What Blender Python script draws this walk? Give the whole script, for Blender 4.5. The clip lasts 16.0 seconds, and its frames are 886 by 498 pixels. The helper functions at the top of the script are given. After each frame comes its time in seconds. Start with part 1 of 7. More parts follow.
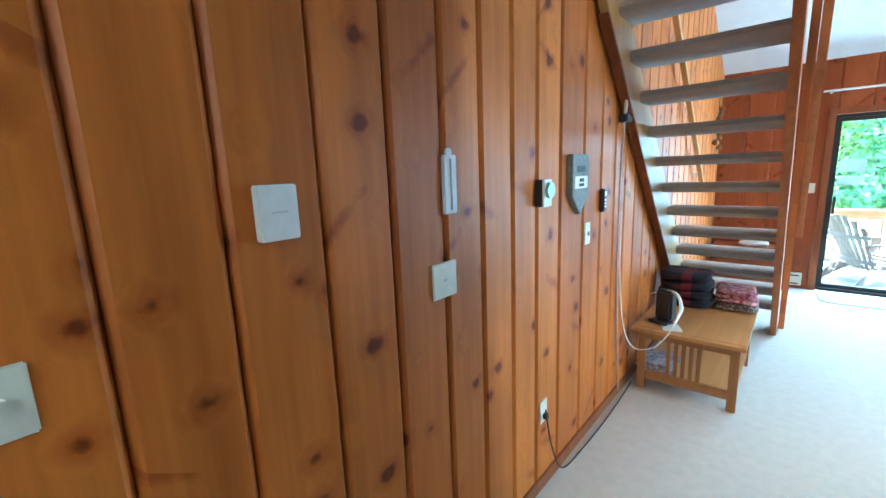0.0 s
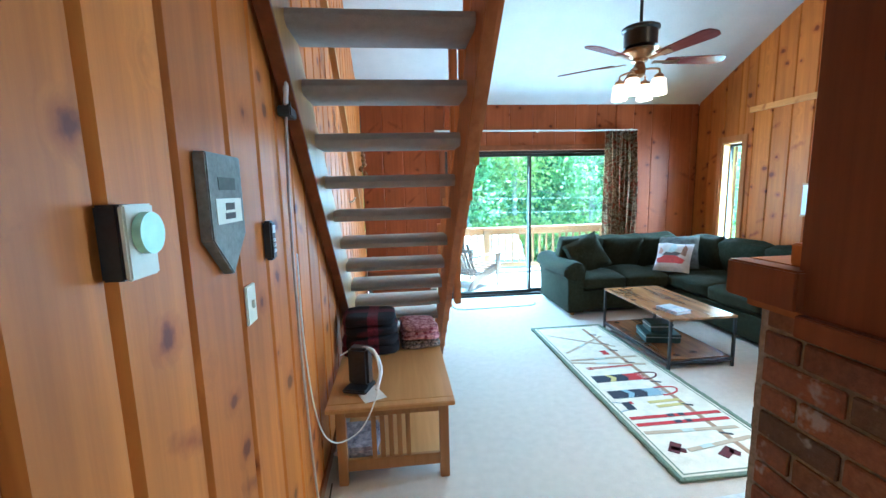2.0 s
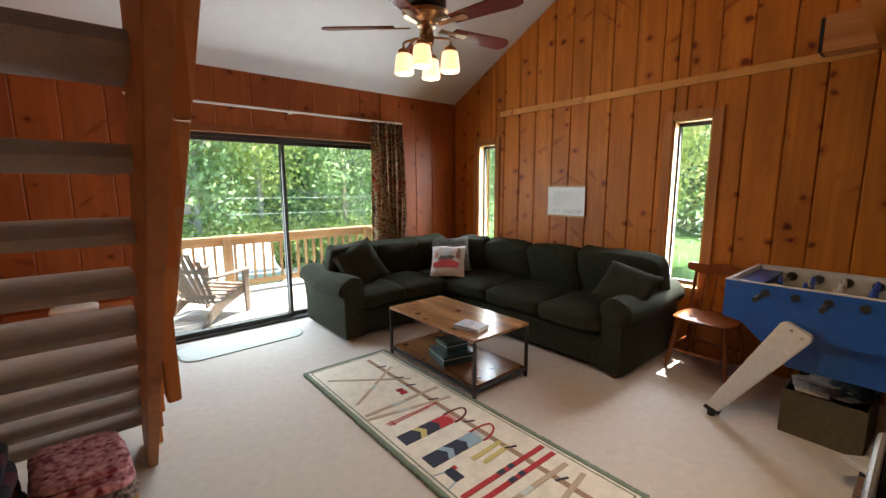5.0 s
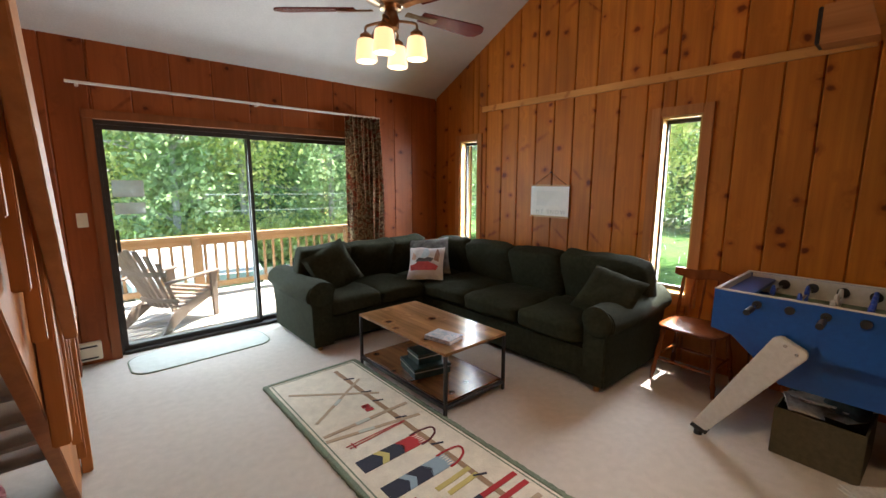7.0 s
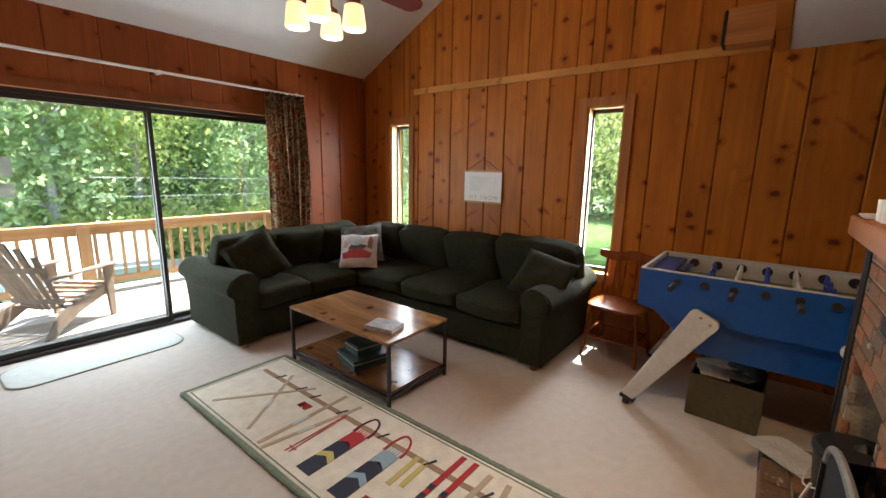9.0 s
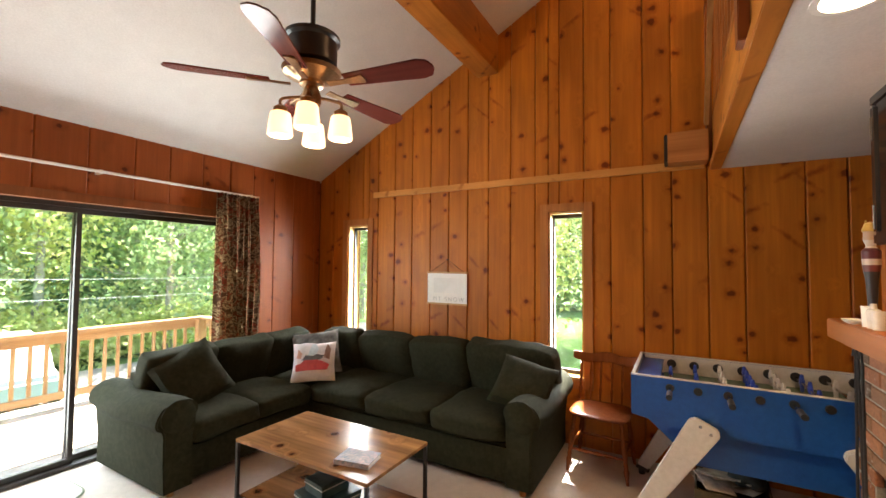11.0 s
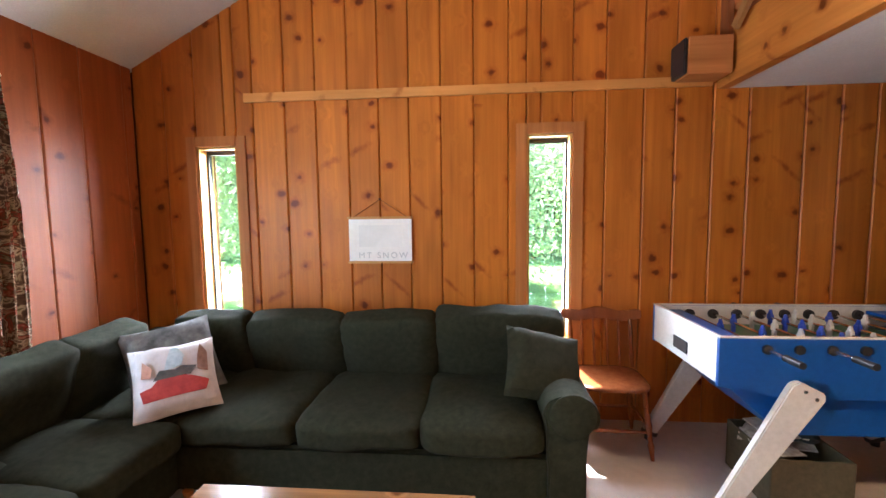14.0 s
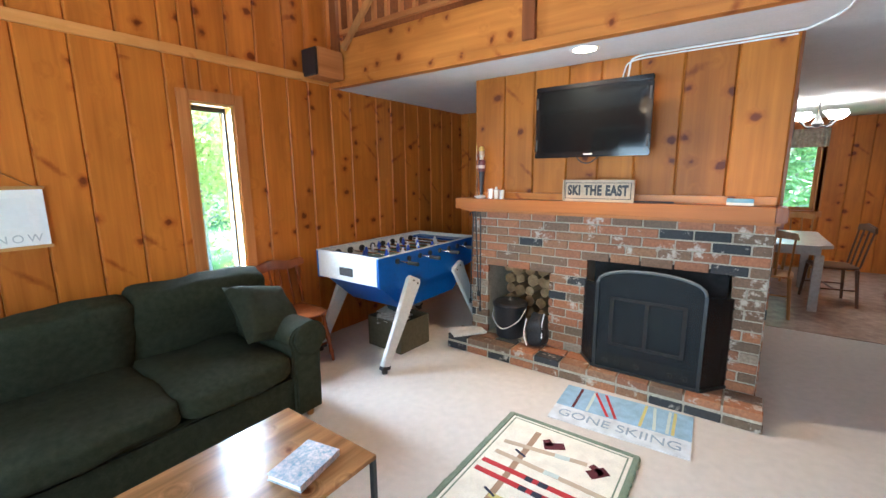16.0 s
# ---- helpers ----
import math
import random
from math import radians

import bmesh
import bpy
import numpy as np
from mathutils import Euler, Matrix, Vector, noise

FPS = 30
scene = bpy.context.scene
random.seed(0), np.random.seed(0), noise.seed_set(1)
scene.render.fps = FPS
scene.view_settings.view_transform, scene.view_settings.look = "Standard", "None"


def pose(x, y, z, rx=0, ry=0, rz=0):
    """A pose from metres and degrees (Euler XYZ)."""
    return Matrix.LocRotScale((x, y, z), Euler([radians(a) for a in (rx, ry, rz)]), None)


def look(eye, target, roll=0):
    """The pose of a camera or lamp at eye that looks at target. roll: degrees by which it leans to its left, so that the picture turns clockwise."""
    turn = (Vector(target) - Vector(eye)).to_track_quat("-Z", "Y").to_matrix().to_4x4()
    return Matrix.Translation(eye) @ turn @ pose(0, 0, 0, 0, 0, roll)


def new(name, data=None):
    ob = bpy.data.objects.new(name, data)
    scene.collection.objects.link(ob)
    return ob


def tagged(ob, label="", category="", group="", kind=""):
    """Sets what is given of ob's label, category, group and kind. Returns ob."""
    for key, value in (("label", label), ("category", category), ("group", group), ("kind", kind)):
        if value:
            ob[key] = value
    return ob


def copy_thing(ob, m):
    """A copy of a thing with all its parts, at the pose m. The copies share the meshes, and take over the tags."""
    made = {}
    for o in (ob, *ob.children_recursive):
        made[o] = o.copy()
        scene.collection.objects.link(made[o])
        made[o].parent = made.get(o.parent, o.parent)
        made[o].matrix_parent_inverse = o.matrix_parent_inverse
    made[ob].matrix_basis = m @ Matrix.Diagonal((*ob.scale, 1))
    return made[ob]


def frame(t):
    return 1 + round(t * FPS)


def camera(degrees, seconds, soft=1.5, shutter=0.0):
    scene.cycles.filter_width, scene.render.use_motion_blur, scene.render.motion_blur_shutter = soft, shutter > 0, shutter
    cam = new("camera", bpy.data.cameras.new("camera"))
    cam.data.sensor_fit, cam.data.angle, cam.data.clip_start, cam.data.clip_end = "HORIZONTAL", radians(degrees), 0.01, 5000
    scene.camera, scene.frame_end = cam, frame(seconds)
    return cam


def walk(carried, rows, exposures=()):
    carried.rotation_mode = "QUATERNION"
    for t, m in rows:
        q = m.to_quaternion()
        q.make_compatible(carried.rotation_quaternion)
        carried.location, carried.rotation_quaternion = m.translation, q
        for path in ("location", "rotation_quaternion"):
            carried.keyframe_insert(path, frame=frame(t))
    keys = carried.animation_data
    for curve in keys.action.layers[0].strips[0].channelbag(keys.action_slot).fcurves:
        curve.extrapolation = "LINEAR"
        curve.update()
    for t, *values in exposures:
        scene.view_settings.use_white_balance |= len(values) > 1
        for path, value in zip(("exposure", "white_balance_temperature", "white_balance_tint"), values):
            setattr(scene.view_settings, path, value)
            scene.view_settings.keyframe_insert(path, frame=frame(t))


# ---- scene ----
cam = camera(94.0, 16.0)
METRES, EYE, TILT, LEAN, TURN = 8.0, 1.5, 0.0, 0.0, 40.8
PATH = [
    (0, (0.156, 0.203, 1.579), (-1.131, 1.69, 1.214), -2.2),
    (0.5, (0.033, 0.386, 1.561), (-0.868, 2.134, 1.192), -1.6),
    (1, (-0.078, 0.655, 1.555), (-0.612, 2.550, 1.199), -0.8),
    (1.5, (-0.163, 0.877, 1.539), (-0.318, 2.846, 1.225), -0.7),
    (2, (-0.257, 1.146, 1.543), (-0.046, 3.115, 1.259), -1.4),
    (2.5, (-0.274, 1.384, 1.533), (0.249, 3.291, 1.235), -1.2),
    (3, (-0.229, 1.609, 1.499), (0.556, 3.424, 1.198), -0.5),
    (3.5, (-0.161, 1.801, 1.514), (0.841, 3.504, 1.205), -0.1),
    (4, (-0.134, 1.981, 1.513), (1.032, 3.576, 1.202), 0.2),
    (6.5, (0.216, 2.301, 1.559), (1.516, 3.789, 1.252), -0.3),
    (7, (0.254, 2.301, 1.547), (1.554, 3.786, 1.226), 0.1),
    (7.5, (0.279, 2.298, 1.553), (1.6, 3.758, 1.205), -0.2),
    (8, (0.289, 2.318, 1.548), (1.668, 3.714, 1.163), -0.3),
    (8.5, (0.249, 2.383, 1.518), (1.722, 3.67, 1.099), 0.3),
    (11, (0.212, 2.766, 1.591), (1.948, 3.756, 1.668), 0.5),
    (11.5, (0.332, 2.933, 1.634), (2.018, 3.963, 1.943), 0.6),
    (12, (0.428, 3.121, 1.65), (2.097, 4.155, 2.032), -0.0),
    (12.5, (0.537, 3.388, 1.615), (2.252, 4.367, 1.928), -1.0),
    (13, (0.674, 3.659, 1.574), (2.491, 4.481, 1.734), -2.0),
    (13.5, (0.863, 3.917, 1.554), (2.775, 4.504, 1.527), -2.1),
    (14, (1.017, 4.175, 1.523), (3.004, 4.34, 1.36), -0.7),
    (14.5, (1.054, 4.502, 1.496), (2.96, 3.974, 1.198), 0.4),
    (15, (0.986, 4.732, 1.521), (2.579, 3.571, 1.185), 0.9),
    (15.5, (0.877, 4.947, 1.542), (2.174, 3.465, 1.193), 0.5),
    (16, (0.824, 5.234, 1.559), (1.98, 3.641, 1.203), -0.6),
]
EXPOSURES = [(0.0, 4.05, 4100, -15), (0.5, 3.95, 3980, -16), (1.0, 3.82, 3980, -15), (1.5, 3.72, 4050, -15), (2.0, 3.65, 4100, -13), (2.5, 3.65, 4500, -7), (3.0, 3.5, 5100, 4), (3.5, 3.0, 5700, 4), (4.0, 2.7, 6200, 8),
             (8.5, 2.35, 6300, 10), (11.0, 3.1, 7000, 13), (12.0, 3.05, 6200, 9), (13.0, 3.0, 6000, 14), (13.5, 3.3, 5800, 15), (14.5, 3.65, 5500, 12), (15.0, 3.65, 5200, 4), (16.0, 3.58, 5060, 2)]
walk(cam, [(t, look(eye, target, roll)) for t, eye, target, roll in PATH], EXPOSURES)

SUN_ELEV, SUN_DIR = 66.0, (0.95, 0.20)


def sky_and_sun():
    world = bpy.data.worlds.new("sky")
    scene.world = world
    world.use_nodes = True
    nt = world.node_tree
    sky = nt.nodes.new("ShaderNodeTexSky")
    sky.sky_type, sky.sun_disc = "NISHITA", False
    sky.sun_elevation = radians(SUN_ELEV)
    sky.sun_rotation = math.atan2(SUN_DIR[0], SUN_DIR[1])
    nt.links.new(sky.outputs[0], nt.nodes["Background"].inputs[0])
    nt.nodes["Background"].inputs[1].default_value = 0.15
    sun = bpy.data.lights.new("sun", "SUN")
    sun.energy, sun.angle, sun.color = 5.0, radians(0.5), (1, 0.95, 0.86)
    far = Vector((SUN_DIR[0], SUN_DIR[1], 0)).normalized() * math.cos(radians(SUN_ELEV))
    ob = new("sun", sun)
    ob.matrix_world = look(Vector((far.x, far.y, math.sin(radians(SUN_ELEV)))) * 30, (0, 0, 0))


def lamp(name, kind, at, target, watts, color, **more):
    data = bpy.data.lights.new(name, kind)
    data.energy, data.color = watts, color
    for key, value in more.items():
        if key == "size":
            data.size = value
        elif key == "size_y":
            data.shape, data.size_y = "RECTANGLE", value
        elif key == "spread":
            data.spread = value
        elif key == "radius":
            data.shadow_soft_size = value
        elif key == "cone":
            data.spot_size, data.spot_blend = radians(value), 0.8
    ob = new(name, data)
    ob.matrix_world = look(at, target)
    return ob


sky_and_sun()
lamp("daylight_door", "AREA", (1.6, 6.98, 1.05), (1.6, 3.0, 0.55), 17, (0.86, 0.95, 1.0), size=2.3, size_y=1.85)
lamp("daylight_window_far", "AREA", (4.22, 6.14, 1.34), (0.0, 5.9, 0.9), 6.5, (0.95, 0.98, 1.0), size=0.26, size_y=1.4, spread=radians(125))
lamp("daylight_window_near", "AREA", (4.22, 3.66, 1.34), (0.0, 3.5, 0.9), 6.5, (0.95, 0.98, 1.0), size=0.26, size_y=1.4, spread=radians(125))
lamp("daylight_dining", "AREA", (0.6, -3.45, 1.55), (0.6, 0, 1.0), 0.5, (0.88, 0.96, 1.0), size=1.1, size_y=1.1)
lamp("bulb_recessed", "SPOT", (1.76, 2.39, 2.345), (1.76, 2.3, 0), 12.5, (1.0, 0.62, 0.32), radius=0.06, cone=150)
lamp("bulb_chandelier", "POINT", (0.2, -1.6, 1.95), (0.2, -1.6, 0), 0.3, (1.0, 0.7, 0.6), radius=0.12)

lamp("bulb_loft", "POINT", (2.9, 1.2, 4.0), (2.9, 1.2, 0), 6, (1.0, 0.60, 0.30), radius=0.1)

# materials
WARM = {}


def nodes(name, rough=0.6, metal=0.0):
    m = bpy.data.materials.new(name)
    m.use_nodes = True
    b = m.node_tree.nodes["Principled BSDF"]
    b.inputs["Roughness"].default_value, b.inputs["Metallic"].default_value = rough, metal
    return m, m.node_tree, b


def link(nt, a, b):
    nt.links.new(a, b)


def node(nt, kind, **values):
    n = nt.nodes.new(kind)
    for key, value in values.items():
        n.inputs[key].default_value = value
    return n


def ramp(nt, source, stops):
    r = nt.nodes.new("ShaderNodeValToRGB")
    e = r.color_ramp.elements
    while len(e) < len(stops):
        e.new(0.5)
    for el, (pos, col) in zip(e, stops):
        el.position, el.color = pos, (*col, 1) if len(col) == 3 else col
    link(nt, source, r.inputs[0])
    return r


def mixed(nt, kind, fac, a, b):
    m = nt.nodes.new("ShaderNodeMix")
    m.data_type, m.blend_type = "RGBA", kind
    for slot, value in ((0, fac), (6, a), (7, b)):
        if hasattr(value, "node"):
            link(nt, value, m.inputs[slot])
        else:
            m.inputs[slot].default_value = value if slot == 0 or len(value) == 4 else (*value, 1)
    return m.outputs[2]


def math_node(nt, op, a, b=0.0):
    m = nt.nodes.new("ShaderNodeMath")
    m.operation = op
    for n, value in enumerate((a, b)):
        if hasattr(value, "node"):
            link(nt, value, m.inputs[n])
        else:
            m.inputs[n].default_value = value
    return m.outputs[0]


def bumped(nt, b, height, strength, distance=0.01):
    n = node(nt, "ShaderNodeBump", Strength=strength, Distance=distance)
    link(nt, height, n.inputs["Height"])
    link(nt, n.outputs[0], b.inputs["Normal"])


def vector_math(nt, op, a, b=None, scale=None):
    m = nt.nodes.new("ShaderNodeVectorMath")
    m.operation = op
    for n, value in ((0, a), (1, b)):
        if value is None:
            continue
        if hasattr(value, "node"):
            link(nt, value, m.inputs[n])
        else:
            m.inputs[n].default_value = value
    if scale is not None:
        link(nt, scale, m.inputs["Scale"])
    return m.outputs[0]


def wood(name, dark, light, axis="Z", rough=0.38, knots=0.0, grain=1.0, vary=0.3, stain=(0.70, 0.52, 0.40)):
    """Board wood: grain along the axis that flows round the knots, and a shade of its own for each board."""
    m, nt, b = nodes(name, rough)
    tex = nt.nodes.new("ShaderNodeTexCoord")
    info = nt.nodes.new("ShaderNodeObjectInfo")
    off = vector_math(nt, "SCALE", (7.3, 3.9, 11.7), scale=info.outputs["Random"])
    add = vector_math(nt, "ADD", tex.outputs["Object"], off)
    sep = nt.nodes.new("ShaderNodeSeparateXYZ")
    link(nt, add, sep.inputs[0])
    k = "XYZ".index(axis)
    along = sep.outputs[k]
    across = math_node(nt, "ADD", sep.outputs[(k + 1) % 3], sep.outputs[(k + 2) % 3])

    def plane(across_scale, along_scale, turn=0.0):
        c = nt.nodes.new("ShaderNodeCombineXYZ")
        link(nt, math_node(nt, "MULTIPLY", across, across_scale), c.inputs[0])
        link(nt, math_node(nt, "MULTIPLY", along, along_scale), c.inputs[1])
        if not turn:
            return c.outputs[0]
        r = nt.nodes.new("ShaderNodeVectorRotate")
        r.rotation_type = "Z_AXIS"
        r.inputs["Angle"].default_value = turn
        link(nt, c.outputs[0], r.inputs["Vector"])
        return r.outputs[0]

    def cells(vector):
        v = nt.nodes.new("ShaderNodeTexVoronoi")
        v.voronoi_dimensions = "2D"
        v.inputs["Scale"].default_value = 1.0
        link(nt, vector, v.inputs["Vector"])
        c = nt.nodes.new("ShaderNodeSeparateColor")
        link(nt, v.outputs["Color"], c.inputs[0])
        return v.outputs["Distance"], c.outputs

    dist, pick = cells(plane(3.7, 4.3))
    near = math_node(nt, "MAXIMUM", math_node(nt, "SUBTRACT", 0.26, dist), 0.0)
    flat = [26.0 * grain] * 3
    flat[k] = 1.1 * grain
    mg = vector_math(nt, "MULTIPLY", add, flat)
    bend = vector_math(nt, "ADD", mg, vector_math(nt, "SCALE", (3.2, 3.2, 3.2), scale=near)) if knots else mg
    fine = node(nt, "ShaderNodeTexNoise", Scale=1.0, Detail=5.0, Roughness=0.62)
    link(nt, bend, fine.inputs["Vector"])
    flat = [2.4, 2.4, 2.4]
    flat[k] = 0.8
    mb = vector_math(nt, "MULTIPLY", add, flat)
    broad = node(nt, "ShaderNodeTexNoise", Scale=1.6, Detail=2.0)
    link(nt, mb, broad.inputs["Vector"])
    col = ramp(nt, fine.outputs[0], [(0.22, dark), (0.72, light)]).outputs[0]
    tone = ramp(nt, broad.outputs[0], [(0.3, (1 - vary * 0.8, 1 - vary * 0.9, 1 - vary)), (0.7, (1 + vary * 0.6,) * 3)]).outputs[0]
    col = mixed(nt, "MULTIPLY", 1.0, col, tone)
    each = ramp(nt, info.outputs["Random"], [(0.0, (1 - vary * 0.6, 1 - vary * 0.75, 1 - vary)), (0.5, (1, 1, 1)), (1.0, (1 + vary * 0.4, 1 + vary * 0.5, 1 + vary * 0.4))]).outputs[0]
    col = mixed(nt, "MULTIPLY", 1.0, col, each)
    if knots:
        wob = node(nt, "ShaderNodeTexNoise", Scale=22.0, Detail=3.0)
        link(nt, add, wob.inputs["Vector"])
        shake = math_node(nt, "MULTIPLY", math_node(nt, "SUBTRACT", wob.outputs[0], 0.5), 0.20)
        size = math_node(nt, "SUBTRACT", math_node(nt, "MULTIPLY", pick[0], 0.135 * knots), 0.056)
        there = math_node(nt, "GREATER_THAN", size, 0.004)
        edge = math_node(nt, "SUBTRACT", math_node(nt, "ADD", dist, shake), size)
        core = math_node(nt, "MULTIPLY", ramp(nt, edge, [(0.0, (1, 1, 1)), (0.06, (0, 0, 0))]).outputs[0], there)
        halo = math_node(nt, "MULTIPLY", ramp(nt, edge, [(0.0, (0.9, 0.9, 0.9)), (0.05, (0.6, 0.6, 0.6)), (0.17, (0, 0, 0))]).outputs[0], there)
        col = mixed(nt, "MULTIPLY", halo, col, stain)
        # long slanting branch marks
        for turn, scale_a, scale_b in ((0.45, 8.0, 1.9), (-0.75, 11.0, 1.5)):
            d2, pick2 = cells(vector_math(nt, "MULTIPLY", plane(1.0, 1.0, turn), (scale_b, scale_a, 1)))
            some = math_node(nt, "GREATER_THAN", pick2[1], 0.90)
            streak = ramp(nt, math_node(nt, "ADD", d2, math_node(nt, "MULTIPLY", shake, 2.2)), [(0.0, (0.85, 0.85, 0.85)), (0.24, (0, 0, 0))]).outputs[0]
            col = mixed(nt, "MULTIPLY", math_node(nt, "MULTIPLY", streak, some), col, (0.50, 0.30, 0.22))
        col = mixed(nt, "MULTIPLY", core, col, (0.42, 0.28, 0.17))
    link(nt, col, b.inputs["Base Color"])
    bumped(nt, b, fine.outputs[0], 0.12, 0.004)
    b.inputs["Specular IOR Level"].default_value = 0.3
    return m


def surface(name, dark, light, scale=20.0, rough=0.7, bump=0.2, metal=0.0, detail=4.0, patch=0.15, dist=0.005, random=0.0):
    """A plain stuff with fine mottling, broad patches and a fine relief."""
    m, nt, b = nodes(name, rough, metal)
    tex = nt.nodes.new("ShaderNodeTexCoord")
    fine = node(nt, "ShaderNodeTexNoise", Scale=scale, Detail=detail, Roughness=0.65)
    broad = node(nt, "ShaderNodeTexNoise", Scale=max(scale / 14, 0.4), Detail=2.0)
    link(nt, tex.outputs["Object"], fine.inputs["Vector"])
    link(nt, tex.outputs["Object"], broad.inputs["Vector"])
    col = ramp(nt, fine.outputs[0], [(0.32, dark), (0.68, light)]).outputs[0]
    tone = ramp(nt, broad.outputs[0], [(0.3, (1 - patch,) * 3), (0.7, (1 + patch,) * 3)]).outputs[0]
    col = mixed(nt, "MULTIPLY", 1.0, col, tone)
    if random:
        info = nt.nodes.new("ShaderNodeObjectInfo")
        each = ramp(nt, info.outputs["Random"], [(0, (1 - random,) * 3), (1, (1 + random,) * 3)]).outputs[0]
        col = mixed(nt, "MULTIPLY", 1.0, col, each)
    link(nt, col, b.inputs["Base Color"])
    if bump:
        bumped(nt, b, fine.outputs[0], bump, dist)
    return m


def brick_material():
    m, nt, b = nodes("brick", 0.85)
    tex = nt.nodes.new("ShaderNodeTexCoord")
    info = nt.nodes.new("ShaderNodeObjectInfo")
    base = ramp(nt, info.outputs["Random"], [(0.0, (0.27, 0.108, 0.050)), (0.17, (0.21, 0.092, 0.046)), (0.32, (0.140, 0.086, 0.052)), (0.46, (0.22, 0.112, 0.056)),
                                              (0.60, (0.026, 0.027, 0.029)), (0.72, (0.12, 0.082, 0.052)), (0.83, (0.25, 0.20, 0.145)), (0.90, (0.29, 0.122, 0.055))])
    base.color_ramp.interpolation = "CONSTANT"
    add = nt.nodes.new("ShaderNodeVectorMath")
    add.operation = "ADD"
    geo = nt.nodes.new("ShaderNodeNewGeometry")
    link(nt, geo.outputs["Position"], add.inputs[0])
    fine = node(nt, "ShaderNodeTexNoise", Scale=60.0, Detail=5.0, Roughness=0.7)
    link(nt, add.outputs[0], fine.inputs["Vector"])
    broad = node(nt, "ShaderNodeTexNoise", Scale=7.0, Detail=4.0, Roughness=0.75)
    link(nt, add.outputs[0], broad.inputs["Vector"])
    tone = ramp(nt, fine.outputs[0], [(0.3, (0.7, 0.7, 0.7)), (0.7, (1.25, 1.25, 1.25))]).outputs[0]
    col = mixed(nt, "MULTIPLY", 1.0, base.outputs[0], tone)
    white = ramp(nt, broad.outputs[0], [(0.585, (0, 0, 0)), (0.66, (0.85, 0.85, 0.85))]).outputs[0]
    col = mixed(nt, "MIX", white, col, (0.46, 0.41, 0.35))
    link(nt, col, b.inputs["Base Color"])
    bumped(nt, b, fine.outputs[0], 0.5, 0.006)
    return m


def glowing(name, color, strength, base=(0.8, 0.8, 0.8)):
    m, nt, b = nodes(name, 0.4)
    b.inputs["Base Color"].default_value = (*base, 1)
    b.inputs["Emission Color"].default_value = (*color, 1)
    b.inputs["Emission Strength"].default_value = strength
    return m


def glass_material():
    m = bpy.data.materials.new("window_glass")
    m.use_nodes = True
    nt = m.node_tree
    nt.nodes.clear()
    out = nt.nodes.new("ShaderNodeOutputMaterial")
    clear = nt.nodes.new("ShaderNodeBsdfTransparent")
    clear.inputs[0].default_value = (0.95, 0.97, 0.97, 1)
    shine = nt.nodes.new("ShaderNodeBsdfGlossy")
    shine.inputs["Roughness"].default_value = 0.02
    mix = nt.nodes.new("ShaderNodeMixShader")
    mix.inputs[0].default_value = 0.05
    link(nt, clear.outputs[0], mix.inputs[1])
    link(nt, shine.outputs[0], mix.inputs[2])
    link(nt, mix.outputs[0], out.inputs[0])
    return m


PINE = wood("knotty_pine", (0.36, 0.106, 0.010), (0.54, 0.176, 0.018), "Z", rough=0.47, knots=1.0, vary=0.24)
PINE_X = wood("knotty_pine_across", (0.37, 0.125, 0.020), (0.52, 0.200, 0.036), "X", knots=0.8)
PINE_Y = wood("knotty_pine_along", (0.37, 0.125, 0.020), (0.52, 0.200, 0.036), "Y", knots=0.8)
# wall pine again, coloured yellower for the recessed lamp and darker against daylight
CHIMNEY_PINE = wood("lamp_toned_pine", (0.29, 0.094, 0.006), (0.43, 0.152, 0.011), "Z", rough=0.5, knots=1.05, vary=0.25)
RED = wood("stained_boards", (0.23, 0.056, 0.013), (0.33, 0.088, 0.020), "Z", rough=0.45, knots=0.8, vary=0.18)
TRIM_Z = wood("trim_wood", (0.34, 0.12, 0.03), (0.5, 0.2, 0.055), "Z", rough=0.58, vary=0.2)
TRIM_X = wood("trim_wood_across", (0.34, 0.12, 0.03), (0.5, 0.2, 0.055), "X", rough=0.58, vary=0.2)
TRIM_Y = wood("trim_wood_along", (0.36, 0.135, 0.036), (0.52, 0.22, 0.065), "Y", rough=0.58, vary=0.2)
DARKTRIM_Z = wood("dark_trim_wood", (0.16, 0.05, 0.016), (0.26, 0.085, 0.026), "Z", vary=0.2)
GROOVE = surface("dark_groove", (0.12, 0.040, 0.010), (0.18, 0.060, 0.016), 30, 0.9, 0)
MANTEL = wood("mantel_wood", (0.27, 0.084, 0.010), (0.38, 0.130, 0.018), "X", rough=0.5, vary=0.12)
OAK_Y = wood("oak_top", (0.42, 0.22, 0.07), (0.56, 0.31, 0.11), "Y", rough=0.28, vary=0.1)
RAIL_Y = wood("pale_pine_rail", (0.50, 0.21, 0.045), (0.62, 0.29, 0.08), "Y", rough=0.45, knots=0.6)
REVEAL = wood("pale_reveal", (0.46, 0.26, 0.07), (0.60, 0.36, 0.11), "Z", vary=0.1)
OAK_Z = wood("oak", (0.28, 0.13, 0.04), (0.40, 0.2, 0.065), "Z", rough=0.4, vary=0.15)
CARPET = surface("carpet", (0.47, 0.43, 0.385), (0.63, 0.58, 0.525), 260, 0.95, 0.5, patch=0.05, dist=0.006)
STAIRPET = surface("stair_carpet", (0.34, 0.30, 0.27), (0.46, 0.42, 0.38), 300, 0.95, 0.5, patch=0.06)
CEIL = surface("ceiling_paint", (0.62, 0.61, 0.59), (0.70, 0.69, 0.67), 90, 0.9, 0.15, patch=0.03)
BRICK = brick_material()
